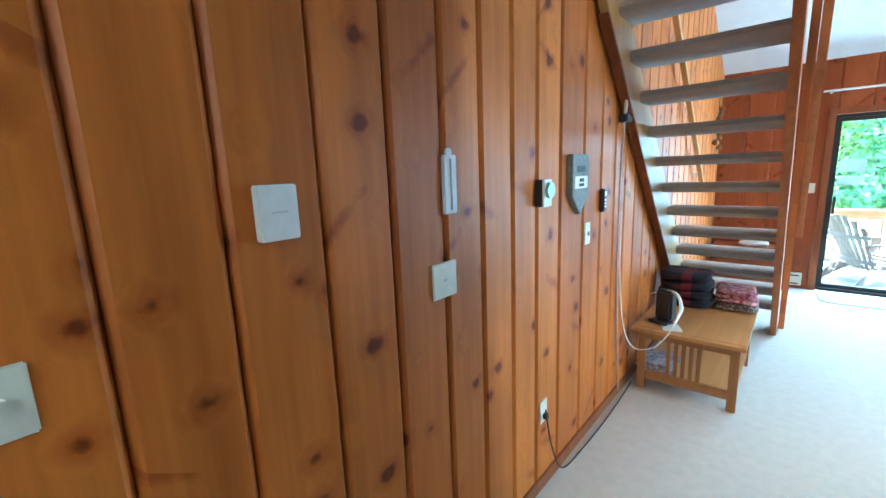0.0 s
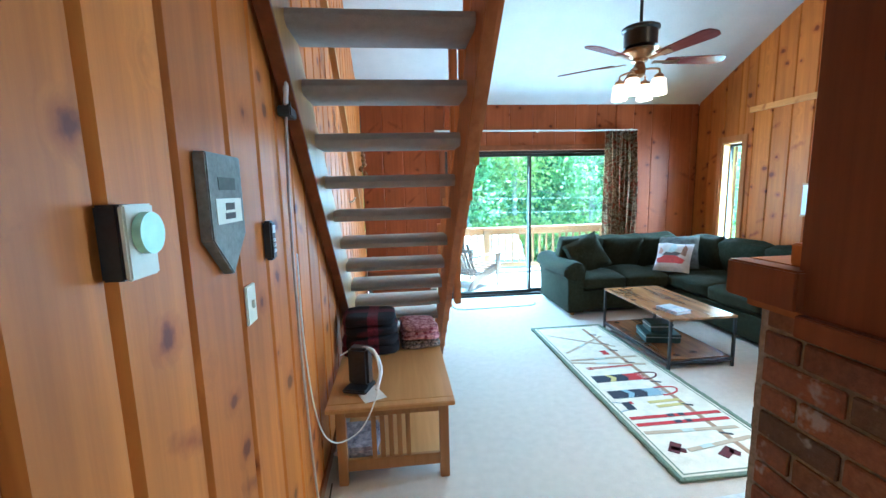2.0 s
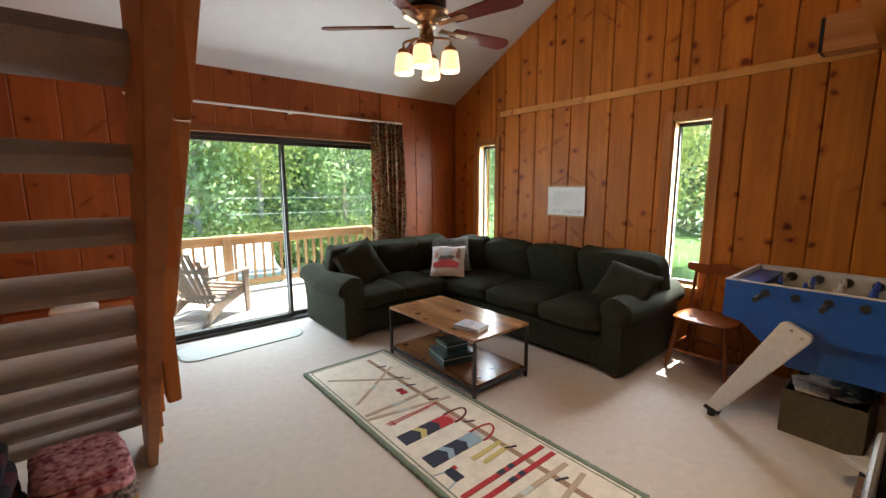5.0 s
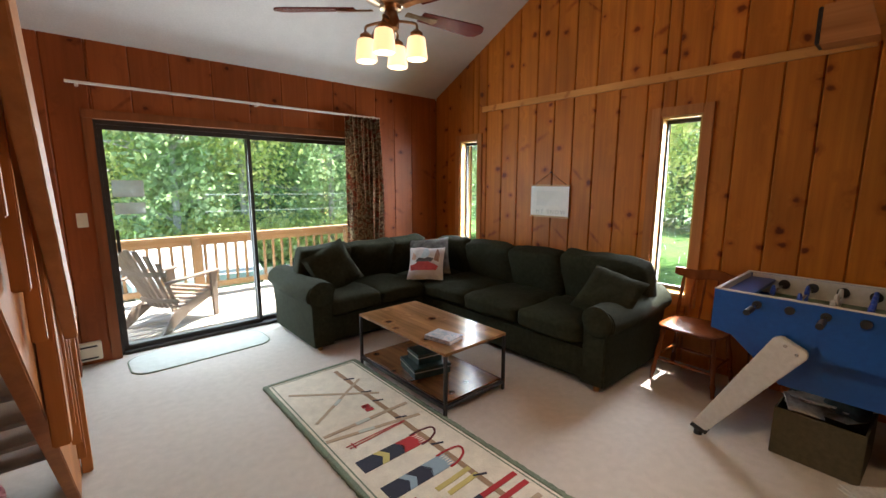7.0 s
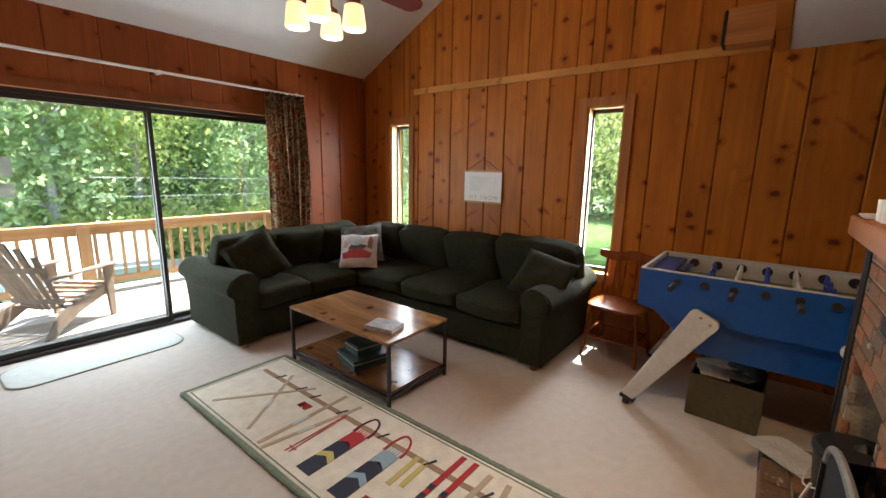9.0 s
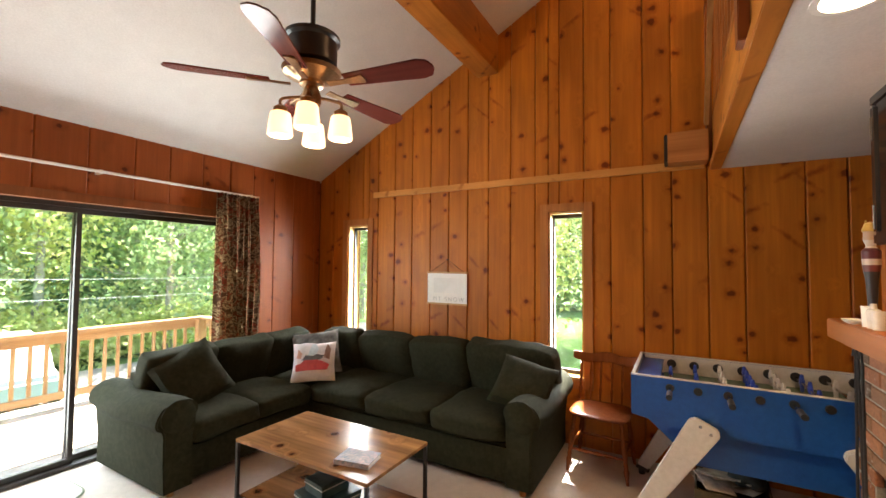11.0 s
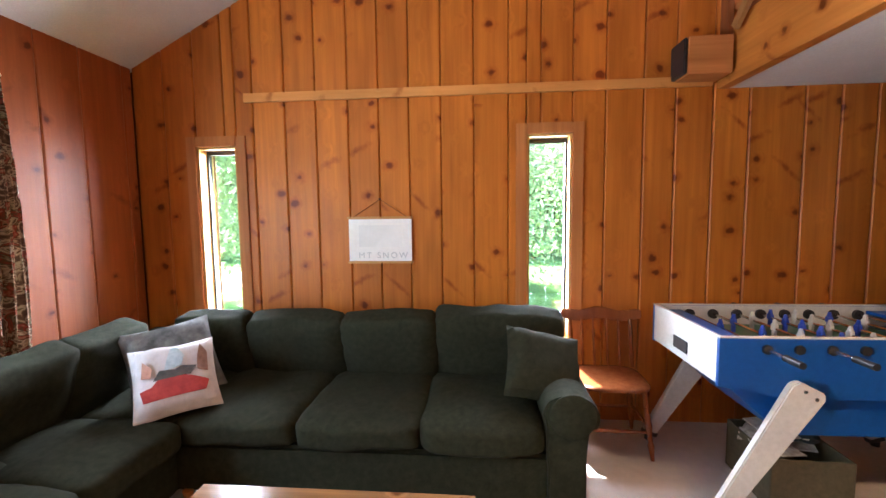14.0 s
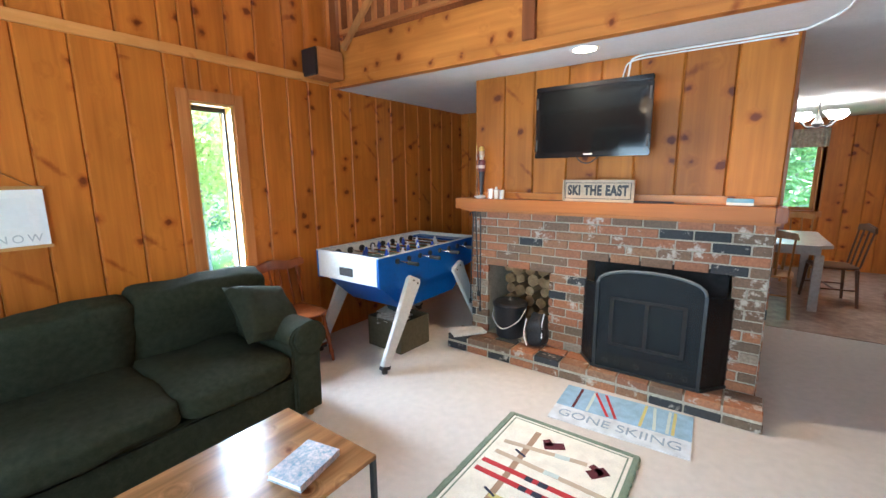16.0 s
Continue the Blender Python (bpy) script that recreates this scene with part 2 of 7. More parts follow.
MORTAR = surface("mortar", (0.25, 0.22, 0.17), (0.41, 0.37, 0.29), 80, 0.95, 0.5, patch=0.15)
SOFA = surface("sofa_fabric", (0.014, 0.0160, 0.009), (0.037, 0.040, 0.024), 420, 0.95, 0.4, patch=0.2, dist=0.002)
SOFA.node_tree.nodes["Principled BSDF"].inputs["Specular IOR Level"].default_value = 0.12
BLACK = surface("black_metal", (0.012, 0.012, 0.013), (0.022, 0.022, 0.024), 60, 0.45, 0.1)
BRONZE = surface("bronze_frame", (0.022, 0.018, 0.015), (0.035, 0.03, 0.026), 60, 0.5, 0.05)
SOOT = surface("soot", (0.008, 0.007, 0.007), (0.02, 0.018, 0.017), 20, 0.95, 0.2)
WHITE = surface("white_plastic", (0.76, 0.75, 0.71), (0.82, 0.81, 0.77), 30, 0.4, 0.02, patch=0.02)
IVORY = surface("ivory_plastic", (0.72, 0.68, 0.54), (0.79, 0.75, 0.60), 30, 0.45, 0.02, patch=0.02)
GLASS = glass_material()
BLUE = surface("blue_laminate", (0.006, 0.065, 0.27), (0.009, 0.080, 0.33), 30, 0.35, 0.02, patch=0.05)
SILVER = surface("silver_laminate", (0.52, 0.52, 0.50), (0.60, 0.60, 0.58), 40, 0.4, 0.03, patch=0.04)
RUG = surface("rug_cream", (0.64, 0.60, 0.50), (0.80, 0.76, 0.66), 200, 0.95, 0.6, patch=0.08)
RUGEDGE = surface("rug_green", (0.11, 0.15, 0.105), (0.24, 0.29, 0.21), 160, 0.95, 0.6, patch=0.1)
RUSTIC = wood("rustic_tabletop", (0.045, 0.020, 0.009), (0.36, 0.180, 0.075), "Y", rough=0.2, knots=1.1, grain=0.42, vary=0.5)
DECK = wood("deck_boards", (0.40, 0.36, 0.30), (0.55, 0.50, 0.43), "X", rough=0.8, vary=0.15)
CEDAR = wood("rail_cedar", (0.38, 0.21, 0.10), (0.55, 0.34, 0.18), "X", rough=0.7, vary=0.2)
CEDAR_Z = wood("baluster_cedar", (0.38, 0.21, 0.10), (0.55, 0.34, 0.18), "Z", rough=0.7, vary=0.2)
GRASS = surface("grass", (0.05, 0.12, 0.02), (0.11, 0.22, 0.04), 3.0, 0.95, 0.6, patch=0.3)


# building helpers
def finish(name, bm, material, smooth=True, angle=35):
    mesh = bpy.data.meshes.new(name)
    bm.to_mesh(mesh)
    bm.free()
    mesh.materials.append(material)
    if smooth:
        mesh.polygons.foreach_set("use_smooth", [True] * len(mesh.polygons))
        mesh.set_sharp_from_angle(angle=radians(angle))
    return mesh


def part(name, bm, material, parent=None, label="", at=None, smooth=True):
    ob = new(name, finish(name, bm, material, smooth))
    ob.parent = parent
    if at is not None:
        ob.matrix_basis = at
    return tagged(ob, label)


def thing(name, label, category, group="", at=(0, 0, 0), turn=0.0):
    ob = new(name)
    ob.empty_display_size = 0.1
    ob.matrix_basis = pose(*at, 0, 0, turn)
    return tagged(ob, label, category, group)


def setting(name, bm, material, label="", smooth=False):
    ob = new(name, finish(name, bm, material, smooth))
    return tagged(ob, label, kind="structure")


def box(bm, lo, hi, bevel=0.0, seg=2, m=None):
    lo, hi = [min(p) for p in zip(lo, hi)], [max(p) for p in zip(lo, hi)]
    made = bmesh.ops.create_cube(bm, size=1)["verts"]
    for v in made:
        v.co = Vector([l + (c + 0.5) * (h - l) for l, h, c in zip(lo, hi, v.co)])
    if m is not None:
        for v in made:
            v.co = m @ v.co
    if bevel:
        edges = list({e for v in made for e in v.link_edges})
        bmesh.ops.bevel(bm, geom=edges, offset=bevel, segments=seg, affect="EDGES", clamp_overlap=True)
    return bm


def boxes(*items, bevel=0.0):
    bm = bmesh.new()
    for lo, hi in items:
        box(bm, lo, hi, bevel)
    return bm


def rod(bm, a, b, r0, r1=None, n=12):
    a, b = Vector(a), Vector(b)
    d = b - a
    m = Matrix.Translation((a + b) / 2) @ d.to_track_quat("Z", "Y").to_matrix().to_4x4()
    bmesh.ops.create_cone(bm, cap_ends=True, segments=n, radius1=r0, radius2=r0 if r1 is None else r1, depth=d.length, matrix=m)
    return bm


def turned(bm, profile, n=20, at=(0, 0, 0), m=None):
    rings = []
    for r, z in profile:
        rings.append([bm.verts.new((at[0] + r * math.cos(2 * math.pi * k / n), at[1] + r * math.sin(2 * math.pi * k / n), at[2] + z)) for k in range(n)])
    for a, b in zip(rings, rings[1:]):
        for k in range(n):
            bm.faces.new((a[k], a[(k + 1) % n], b[(k + 1) % n], b[k]))
    if profile[0][0] > 1e-4:
        bm.faces.new(rings[0][::-1])
    if profile[-1][0] > 1e-4:
        bm.faces.new(rings[-1])
    if m is not None:
        for ring in rings:
            for v in ring:
                v.co = m @ v.co
    return bm


def prism(bm, outline, axis, lo, hi, bevel=0.0):
    """A flat outline pushed along an axis from lo to hi."""
    def at(p, w):
        return {"x": (w, p[0], p[1]), "y": (p[0], w, p[1]), "z": (p[0], p[1], w)}[axis]
    a = [bm.verts.new(at(p, lo)) for p in outline]
    b = [bm.verts.new(at(p, hi)) for p in outline]
    n = len(outline)
    faces = [bm.faces.new(a[::-1]), bm.faces.new(b)]
    for k in range(n):
        faces.append(bm.faces.new((a[k], a[(k + 1) % n], b[(k + 1) % n], b[k])))
    bmesh.ops.recalc_face_normals(bm, faces=faces)
    if bevel:
        bmesh.ops.bevel(bm, geom=list({e for f in faces for e in f.edges}), offset=bevel, segments=2, affect="EDGES", clamp_overlap=True)
    return bm


def tube(bm, points, r, n=8):
    """A round cord through the points."""
    pts = [Vector(p) for p in points]
    rings = []
    for k, p in enumerate(pts):
        d = (pts[min(k + 1, len(pts) - 1)] - pts[max(k - 1, 0)]).normalized()
        side = d.cross(Vector((0.03, 0.05, 1))).normalized()
        up = side.cross(d)
        rings.append([bm.verts.new(p + r * (math.cos(2 * math.pi * j / n) * side + math.sin(2 * math.pi * j / n) * up)) for j in range(n)])
    for a, b in zip(rings, rings[1:]):
        for j in range(n):
            bm.faces.new((a[j], a[(j + 1) % n], b[(j + 1) % n], b[j]))
    bm.faces.new(rings[0][::-1])
    bm.faces.new(rings[-1])
    return bm


def curve_points(keys, steps=6):
    """Points on a smooth line through the keys."""
    p = [Vector(k) for k in keys]
    p = [2 * p[0] - p[1]] + p + [2 * p[-1] - p[-2]]
    out = []
    for a, b, c, d in zip(p, p[1:], p[2:], p[3:]):
        for s in range(steps):
            t = s / steps
            out.append(0.5 * (2 * b + (c - a) * t + (2 * a - 5 * b + 4 * c - d) * t * t + (3 * b - a - 3 * c + d) * t ** 3))
    return out + [p[-2]]


def cushion(bm, size, at, m=None, cuts=9, power=5.0, puff=0.28, sag=0.0, wrinkle=0.006, seed=0, droop=0.0):
    """A stuffed block with round corners, thicker in its middle; a droop lets its upper corners fall."""
    before = len(bm.verts)
    made = bmesh.ops.create_cube(bm, size=2)["verts"]
    edges = list({e for v in made for e in v.link_edges})
    bmesh.ops.subdivide_edges(bm, edges=edges, cuts=cuts, use_grid_fill=True)
    verts = list(bm.verts)[before:]
    at = Vector(at)
    for v in verts:
        c = v.co.copy()
        top = max(abs(c.x), abs(c.y), abs(c.z))
        norm = (abs(c.x) ** power + abs(c.y) ** power + abs(c.z) ** power) ** (1 / power)
        c *= top / norm
        c.z *= 1 - puff + puff * (1 - c.x ** 4) * (1 - c.y ** 4)
        c.z -= sag * (1 - c.x ** 2) * (1 - c.y ** 2) if c.z > 0 else 0
        if droop:
            c.y -= droop * max(c.y, 0) * (abs(c.x) ** 3 + 0.35 * math.sin(2.1 * c.x + seed))
        p = Vector((c.x * size[0] / 2, c.y * size[1] / 2, c.z * size[2] / 2))
        shift = Vector((seed * 3.7, seed, 0))
        p += wrinkle * noise.noise_vector(p * 5 + shift) + wrinkle * 0.35 * noise.noise_vector(Vector((p.x * 9, p.y * 22, p.z * 9)) + shift)
        v.co = (m @ p if m is not None else p) + at
    return bm


def pillow_shape(size, tall, thick, m, seed=0, n=14):
    """A square stuffed pillow with pointed corners and a seam all round."""
    bm = bmesh.new()
    for s in (1, -1):
        rows = []
        for j in range(n + 1):
            row = []
            for i in range(n + 1):
                u, v = 2 * i / n - 1, 2 * j / n - 1
                pinch = 1 - 0.07 * ((1 - u * u) * v * v + (1 - v * v) * u * u)
                z = s * thick / 2 * ((1 - u ** 4) * (1 - v ** 4)) ** 0.55
                p = Vector((u * size / 2 * pinch, v * tall / 2 * pinch, z))
                if abs(u) < 0.99 and abs(v) < 0.99:
                    p += 0.014 * noise.noise_vector(p * 8 + Vector((seed * 2.3, s, seed)))
                row.append(bm.verts.new(m @ p))
            rows.append(row)
        for a, b in zip(rows, rows[1:]):
            for p, q, t, w in zip(a, a[1:], b[1:], b):
                bm.faces.new((p, q, t, w) if s > 0 else (w, t, q, p))
    bmesh.ops.remove_doubles(bm, verts=bm.verts, dist=0.0005)
    return bm


# the large structure
XL, XR, YN, YS = -0.70, 4.05, 6.79, -3.6
EAVE, SLOPE, RIDGE_Y = 2.655, 0.517, 1.6


def roof(y):
    return EAVE + SLOPE * (YN - max(y, 2 * RIDGE_Y - y))


def build_shell():
    setting("floor", boxes(((XL - 1.3, YS - 0.2, -0.12), (XR + 0.2, YN + 0.25, 0.0))), CARPET, "cream wall-to-wall carpet")
    setting("dining_floor", boxes(((XL - 1.1, YS, 0.0), (2.4, 0.05, 0.006))), surface("dining_tile", (0.30, 0.225, 0.18), (0.44, 0.34, 0.28), 9, 0.25, 0.1), "glossy pinkish brown floor of the dining room")
    g = 0.03
    # gable wall core with two window openings
    bm = bmesh.new()
    x0, x1 = XR + g, XR + 0.22

    def slab(ya, yb, za, zb=None):
        top = [(yb, roof(yb) + 0.1), (ya, roof(ya) + 0.1)] if zb is None else [(yb, zb), (ya, zb)]
        prism(bm, [(ya, za), (yb, za)] + top, "x", x0, x1)
    slab(YS - 0.2, RIDGE_Y, -0.1)
    slab(RIDGE_Y, 3.50, -0.1)
    slab(3.50, 3.82, -0.1, 0.60)
    slab(3.50, 3.82, 2.09)
    slab(3.82, 5.98, -0.1)
    slab(5.98, 6.30, -0.1, 0.60)
    slab(5.98, 6.30, 2.06)
    slab(6.30, YN + 0.25, -0.1)
    setting("wall_east", bm, GROOVE, "knotty pine gable wall")
    bm = boxes(((XL, YN + g, -0.1), (0.40, YN + 0.22, 2.7)), ((2.82, YN + g, -0.1), (XR + g, YN + 0.22, 2.7)), ((0.40, YN + g, 2.05), (2.82, YN + 0.22, 2.7)))
    setting("wall_north", bm, GROOVE, "red-brown stained board wall with a sliding door")
    bm = bmesh.new()
    prism(bm, [(-1.9, -0.1), (YN + 0.25, -0.1), (YN + 0.25, 2.7), (RIDGE_Y, roof(RIDGE_Y)), (-1.9, roof(-1.9))], "x", XL - 0.2, XL - g)
    setting("wall_west", bm, GROOVE, "knotty pine wall with deep grooves")
    bm = boxes(((-1.9, YS - 0.2, -0.1), (-0.10, YS, 2.5)), ((0.90, YS - 0.2, -0.1), (XR + g, YS, 2.5)), ((-0.10, YS - 0.2, -0.1), (0.90, YS, 0.92)), ((-0.10, YS - 0.2, 2.1), (0.90, YS, 2.5)),
               ((-2.0, YS - 0.2, -0.1), (-1.8, -1.9, 2.5)), ((-2.0, -2.1, -0.1), (XL - 0.2, -1.9, 2.5)), ((2.4, 0.2, -0.1), (XR + g, 0.32, 2.4)), ((2.4, YS, -0.1), (2.52, 0.2, 2.4)))
    setting("wall_south", bm, PINE, "pine walls of the dining room")
    bm = bmesh.new()
    prism(bm, [(YN + 0.9, EAVE - SLOPE * 0.9), (RIDGE_Y, roof(RIDGE_Y)), (RIDGE_Y, roof(RIDGE_Y) + 0.2), (YN + 0.9, EAVE - SLOPE * 0.9 + 0.2)], "x", XL - 0.5, XR + 0.6)
    prism(bm, [(RIDGE_Y, roof(RIDGE_Y)), (YS - 0.9, roof(YS - 0.9)), (YS - 0.9, roof(YS - 0.9) + 0.2), (RIDGE_Y, roof(RIDGE_Y) + 0.2)], "x", XL - 0.5, XR + 0.6)
    setting("ceiling", bm, CEIL, "sloping white ceiling")
    # loft: its floor is the low ceiling under it
    bm = boxes(((0.2, YS - 0.1, 2.36), (XR + g, 2.50, 2.42)), ((-2.0, YS - 0.1, 2.36), (0.2, 1.9, 2.42)))
    setting("ceiling_loft", bm, CEIL, "flat white ceiling under the loft")
    bm = boxes(((0.2, YS, 2.42), (XR + g, 2.48, 2.60)), ((-0.73, YS, 2.42), (0.2, 1.9, 2.60)))
    setting("loft_floor", bm, STAIRPET, "carpeted loft floor")
    bm = boxes(((XL, YS - 0.1, 2.6), (XR + g, YS, 3.6)))
    setting("wall_loft", bm, PINE, "pine back wall of the loft")


def build_chimney():
    x0, x1, y0, y1 = 0.65, 2.79, 0.9, 2.07
    fire, logs, top = (0.83, 1.75, 0.13, 0.92), (2.05, 2.62, 0.13, 0.77), 1.25
    bm = boxes(((x0 - .003, y0, 0), (fire[0] - .01, y1 - .008, top)), ((fire[1] + .01, y0, 0), (logs[0] - .01, y1 - .008, top)), ((logs[1] + .01, y0, 0), (x1 - .012, y1 - .008, top)),
               ((fire[0] - .01, y0, fire[3] + .01), (fire[1] + .01, y1 - .008, top)), ((logs[0] - .01, y0, logs[3] + .01), (logs[1] + .01, y1 - .008, top)),
               ((fire[0] - .01, y0, 0), (fire[1] + .01, y1 - .008, 0.12)), ((logs[0] - .01, y0, 0), (logs[1] + .01, y1 - .008, 0.12)),
               ((fire[0] - .01, y0, 0.12), (logs[1] + .01, y0 + 0.4, logs[3] + 0.2)))
    chimney = setting("wall_chimney", bm, MORTAR, "old brick chimney breast with two openings")
    setting("chimney_cladding", boxes(((x0 + .02, y0 - 0.02, top + 0.1), (x1 + .03, 1.96, 2.36))), CHIMNEY_PINE, "knotty pine boards over the mantel")
    hearth = setting("hearth", boxes(((0.605, 2.058, 0.0), (2.90, 2.302, 0.118))), MORTAR, "low brick hearth")
    return chimney, hearth, fire, logs, top


build_shell()
CHIMNEY, HEARTH, FIRE, LOGS, BRICK_TOP = build_chimney()


# doors, windows and beams
def build_sliding_door():
    d = thing("sliding_door", "bronze aluminium sliding glass door, closed", "door", at=(0.40, YN + 0.06, 0.0))
    w = 2.42
    part("door_frame", boxes(((0, 0.0, 0), (0.022, 0.13, 2.05)), ((w - 0.022, 0.0, 0), (w, 0.13, 2.05)), ((0.022, 0.0, 2.015), (w - 0.022, 0.13, 2.05)), ((0.022, -0.02, 0), (w - 0.022, 0.13, 0.03)), bevel=0.003), BRONZE, d)
    for n, (a, b, y) in enumerate(((0.023, 1.232, 0.02), (1.195, w - 0.023, 0.07))):
        p = part("door_panel", boxes(((a, y, 0.031), (a + 0.034, y + 0.035, 2.014)), ((b - 0.034, y, 0.031), (b, y + 0.035, 2.014)), ((a + 0.034, y, 1.975), (b - 0.034, y + 0.035, 2.014)), ((a + 0.034, y, 0.031), (b - 0.034, y + 0.035, 0.075)), bevel=0.002), BRONZE, d)
        pane = part("pane", boxes(((a + 0.03, y + 0.014, 0.07), (b - 0.03, y + 0.02, 1.98))), GLASS, p, "clear glass", smooth=False)
        pane.visible_shadow = False
    # thin grey plates imitate two rectangular reflections in the left pane
    reflection_mat = surface("grey_reflection", (0.45, 0.47, 0.46), (0.52, 0.54, 0.53), 30, 0.6, 0)
    reflection_mat.node_tree.nodes["Principled BSDF"].inputs["Alpha"].default_value = 0.6
    for za, zb in ((1.26, 1.36), (1.41, 1.555)):
        part("window_sticker", boxes(((0.075, 0.026, za), (0.30, 0.030, zb))), reflection_mat, d, "translucent grey plate standing for a reflection in the glass")
    part("handle", boxes(((0.06, -0.012, 0.93), (0.085, 0.02, 1.13)), bevel=0.006), BLACK, d)
    t = 0.07
    setting("door_trim", boxes(((0.40 - t, YN - 0.018, 0), (0.40, YN + 0.03, 2.05)), ((2.82, YN - 0.018, 0), (2.82 + t, YN + 0.03, 2.05)), ((0.40 - t, YN - 0.022, 2.05), (2.82 + t, YN + 0.03, 2.05 + t)), bevel=0.003), DARKTRIM_Z, "wooden casing of the sliding door")


def build_window(n, ya, yb, za, zb):
    w = thing("window_%d" % n, "tall narrow window with a light wooden casing", "window", at=(XR, ya, za))
    dy, dz = yb - ya, zb - za
    part("casing", boxes(((-0.018, -0.075, -0.1), (0.03, 0.0, dz + 0.075)), ((-0.018, dy, -0.1), (0.03, dy + 0.075, dz + 0.075)), ((-0.022, 0, dz), (0.03, dy, dz + 0.075)), ((-0.018, 0, -0.1), (0.03, dy, -0.02)), bevel=0.003), TRIM_Z, w)
    part("jamb", boxes(((0.0, 0.0005, 0), (0.17, 0.018, dz)), ((0.0, dy - 0.018, 0), (0.17, dy - 0.0005, dz)), ((0.0, 0.018, dz - 0.018), (0.17, dy - 0.018, dz - 0.0005)), ((-0.03, 0.0, -0.02), (0.17, dy, 0.004)), bevel=0.002), REVEAL, w)
    part("window_frame", boxes(((0.09, 0.019, 0.005), (0.13, 0.032, dz - 0.019)), ((0.09, dy - 0.032, 0.005), (0.13, dy - 0.019, dz - 0.019)), ((0.09, 0.032, dz - 0.05), (0.13, dy - 0.032, dz - 0.019)), ((0.09, 0.032, 0.005), (0.13, dy - 0.032, 0.04)), bevel=0.002), BRONZE, w)
    part("pane", boxes(((0.108, 0.03, 0.03), (0.112, dy - 0.03, dz - 0.04))), GLASS, w, "clear glass", smooth=False).visible_shadow = False


def build_beams():
    bm = bmesh.new()
    prism(bm, [(4.33, 3.535), (4.56, 3.535), (4.56, roof(4.56) + 0.03), (4.33, roof(4.33) + 0.03)], "x", XL - 0.02, XR + 0.02, bevel=0.006)
    setting("beam", bm, PINE_X, "thick pine roof beam")
    setting("trim", boxes(((XR - 0.022, 2.58, 2.375), (XR + 0.03, 5.9, 2.44)), bevel=0.003), RAIL_Y, "flat pine rail along the gable wall")
    loft = setting("loft_beam", boxes(((0.16, 2.485, 2.42), (XR - 0.001, 2.53, 2.745)), ((0.16, 2.47, 2.355), (XR - 0.001, 2.545, 2.42)), bevel=0.004), PINE_X, "pine fascia board of the loft")


build_sliding_door()
build_window(1, 3.50, 3.82, 0.60, 2.09)
build_window(2, 5.98, 6.30, 0.60, 2.06)
build_beams()


def plain(name, color, rough):
    m, nt, b = nodes(name, rough)
    b.inputs["Base Color"].default_value = (*color, 1)
    return m


# stairs
RISE, RUN = 0.195, 0.215


def flat_on_slope(bm, x0, x1, y0, z0, y1, z1, width, clip=0.0):
    """A board that follows the stairs, with its lower end's corners cut off."""
    d = Vector((0, y1 - y0, z1 - z0)).normalized()
    n = Vector((0, -d.z, d.y))
    a, b = Vector((0, y0, z0)), Vector((0, y1, z1))
    w = n * width
    outline = [a + d * clip, a + w * (clip / width if width else 0), a + w * (1 - clip / width), a + w + d * clip, b + w, b] if clip else [a, a + w, b + w, b]
    return prism(bm, [(p.y, p.z) for p in outline], "x", x0, x1, bevel=0.004)


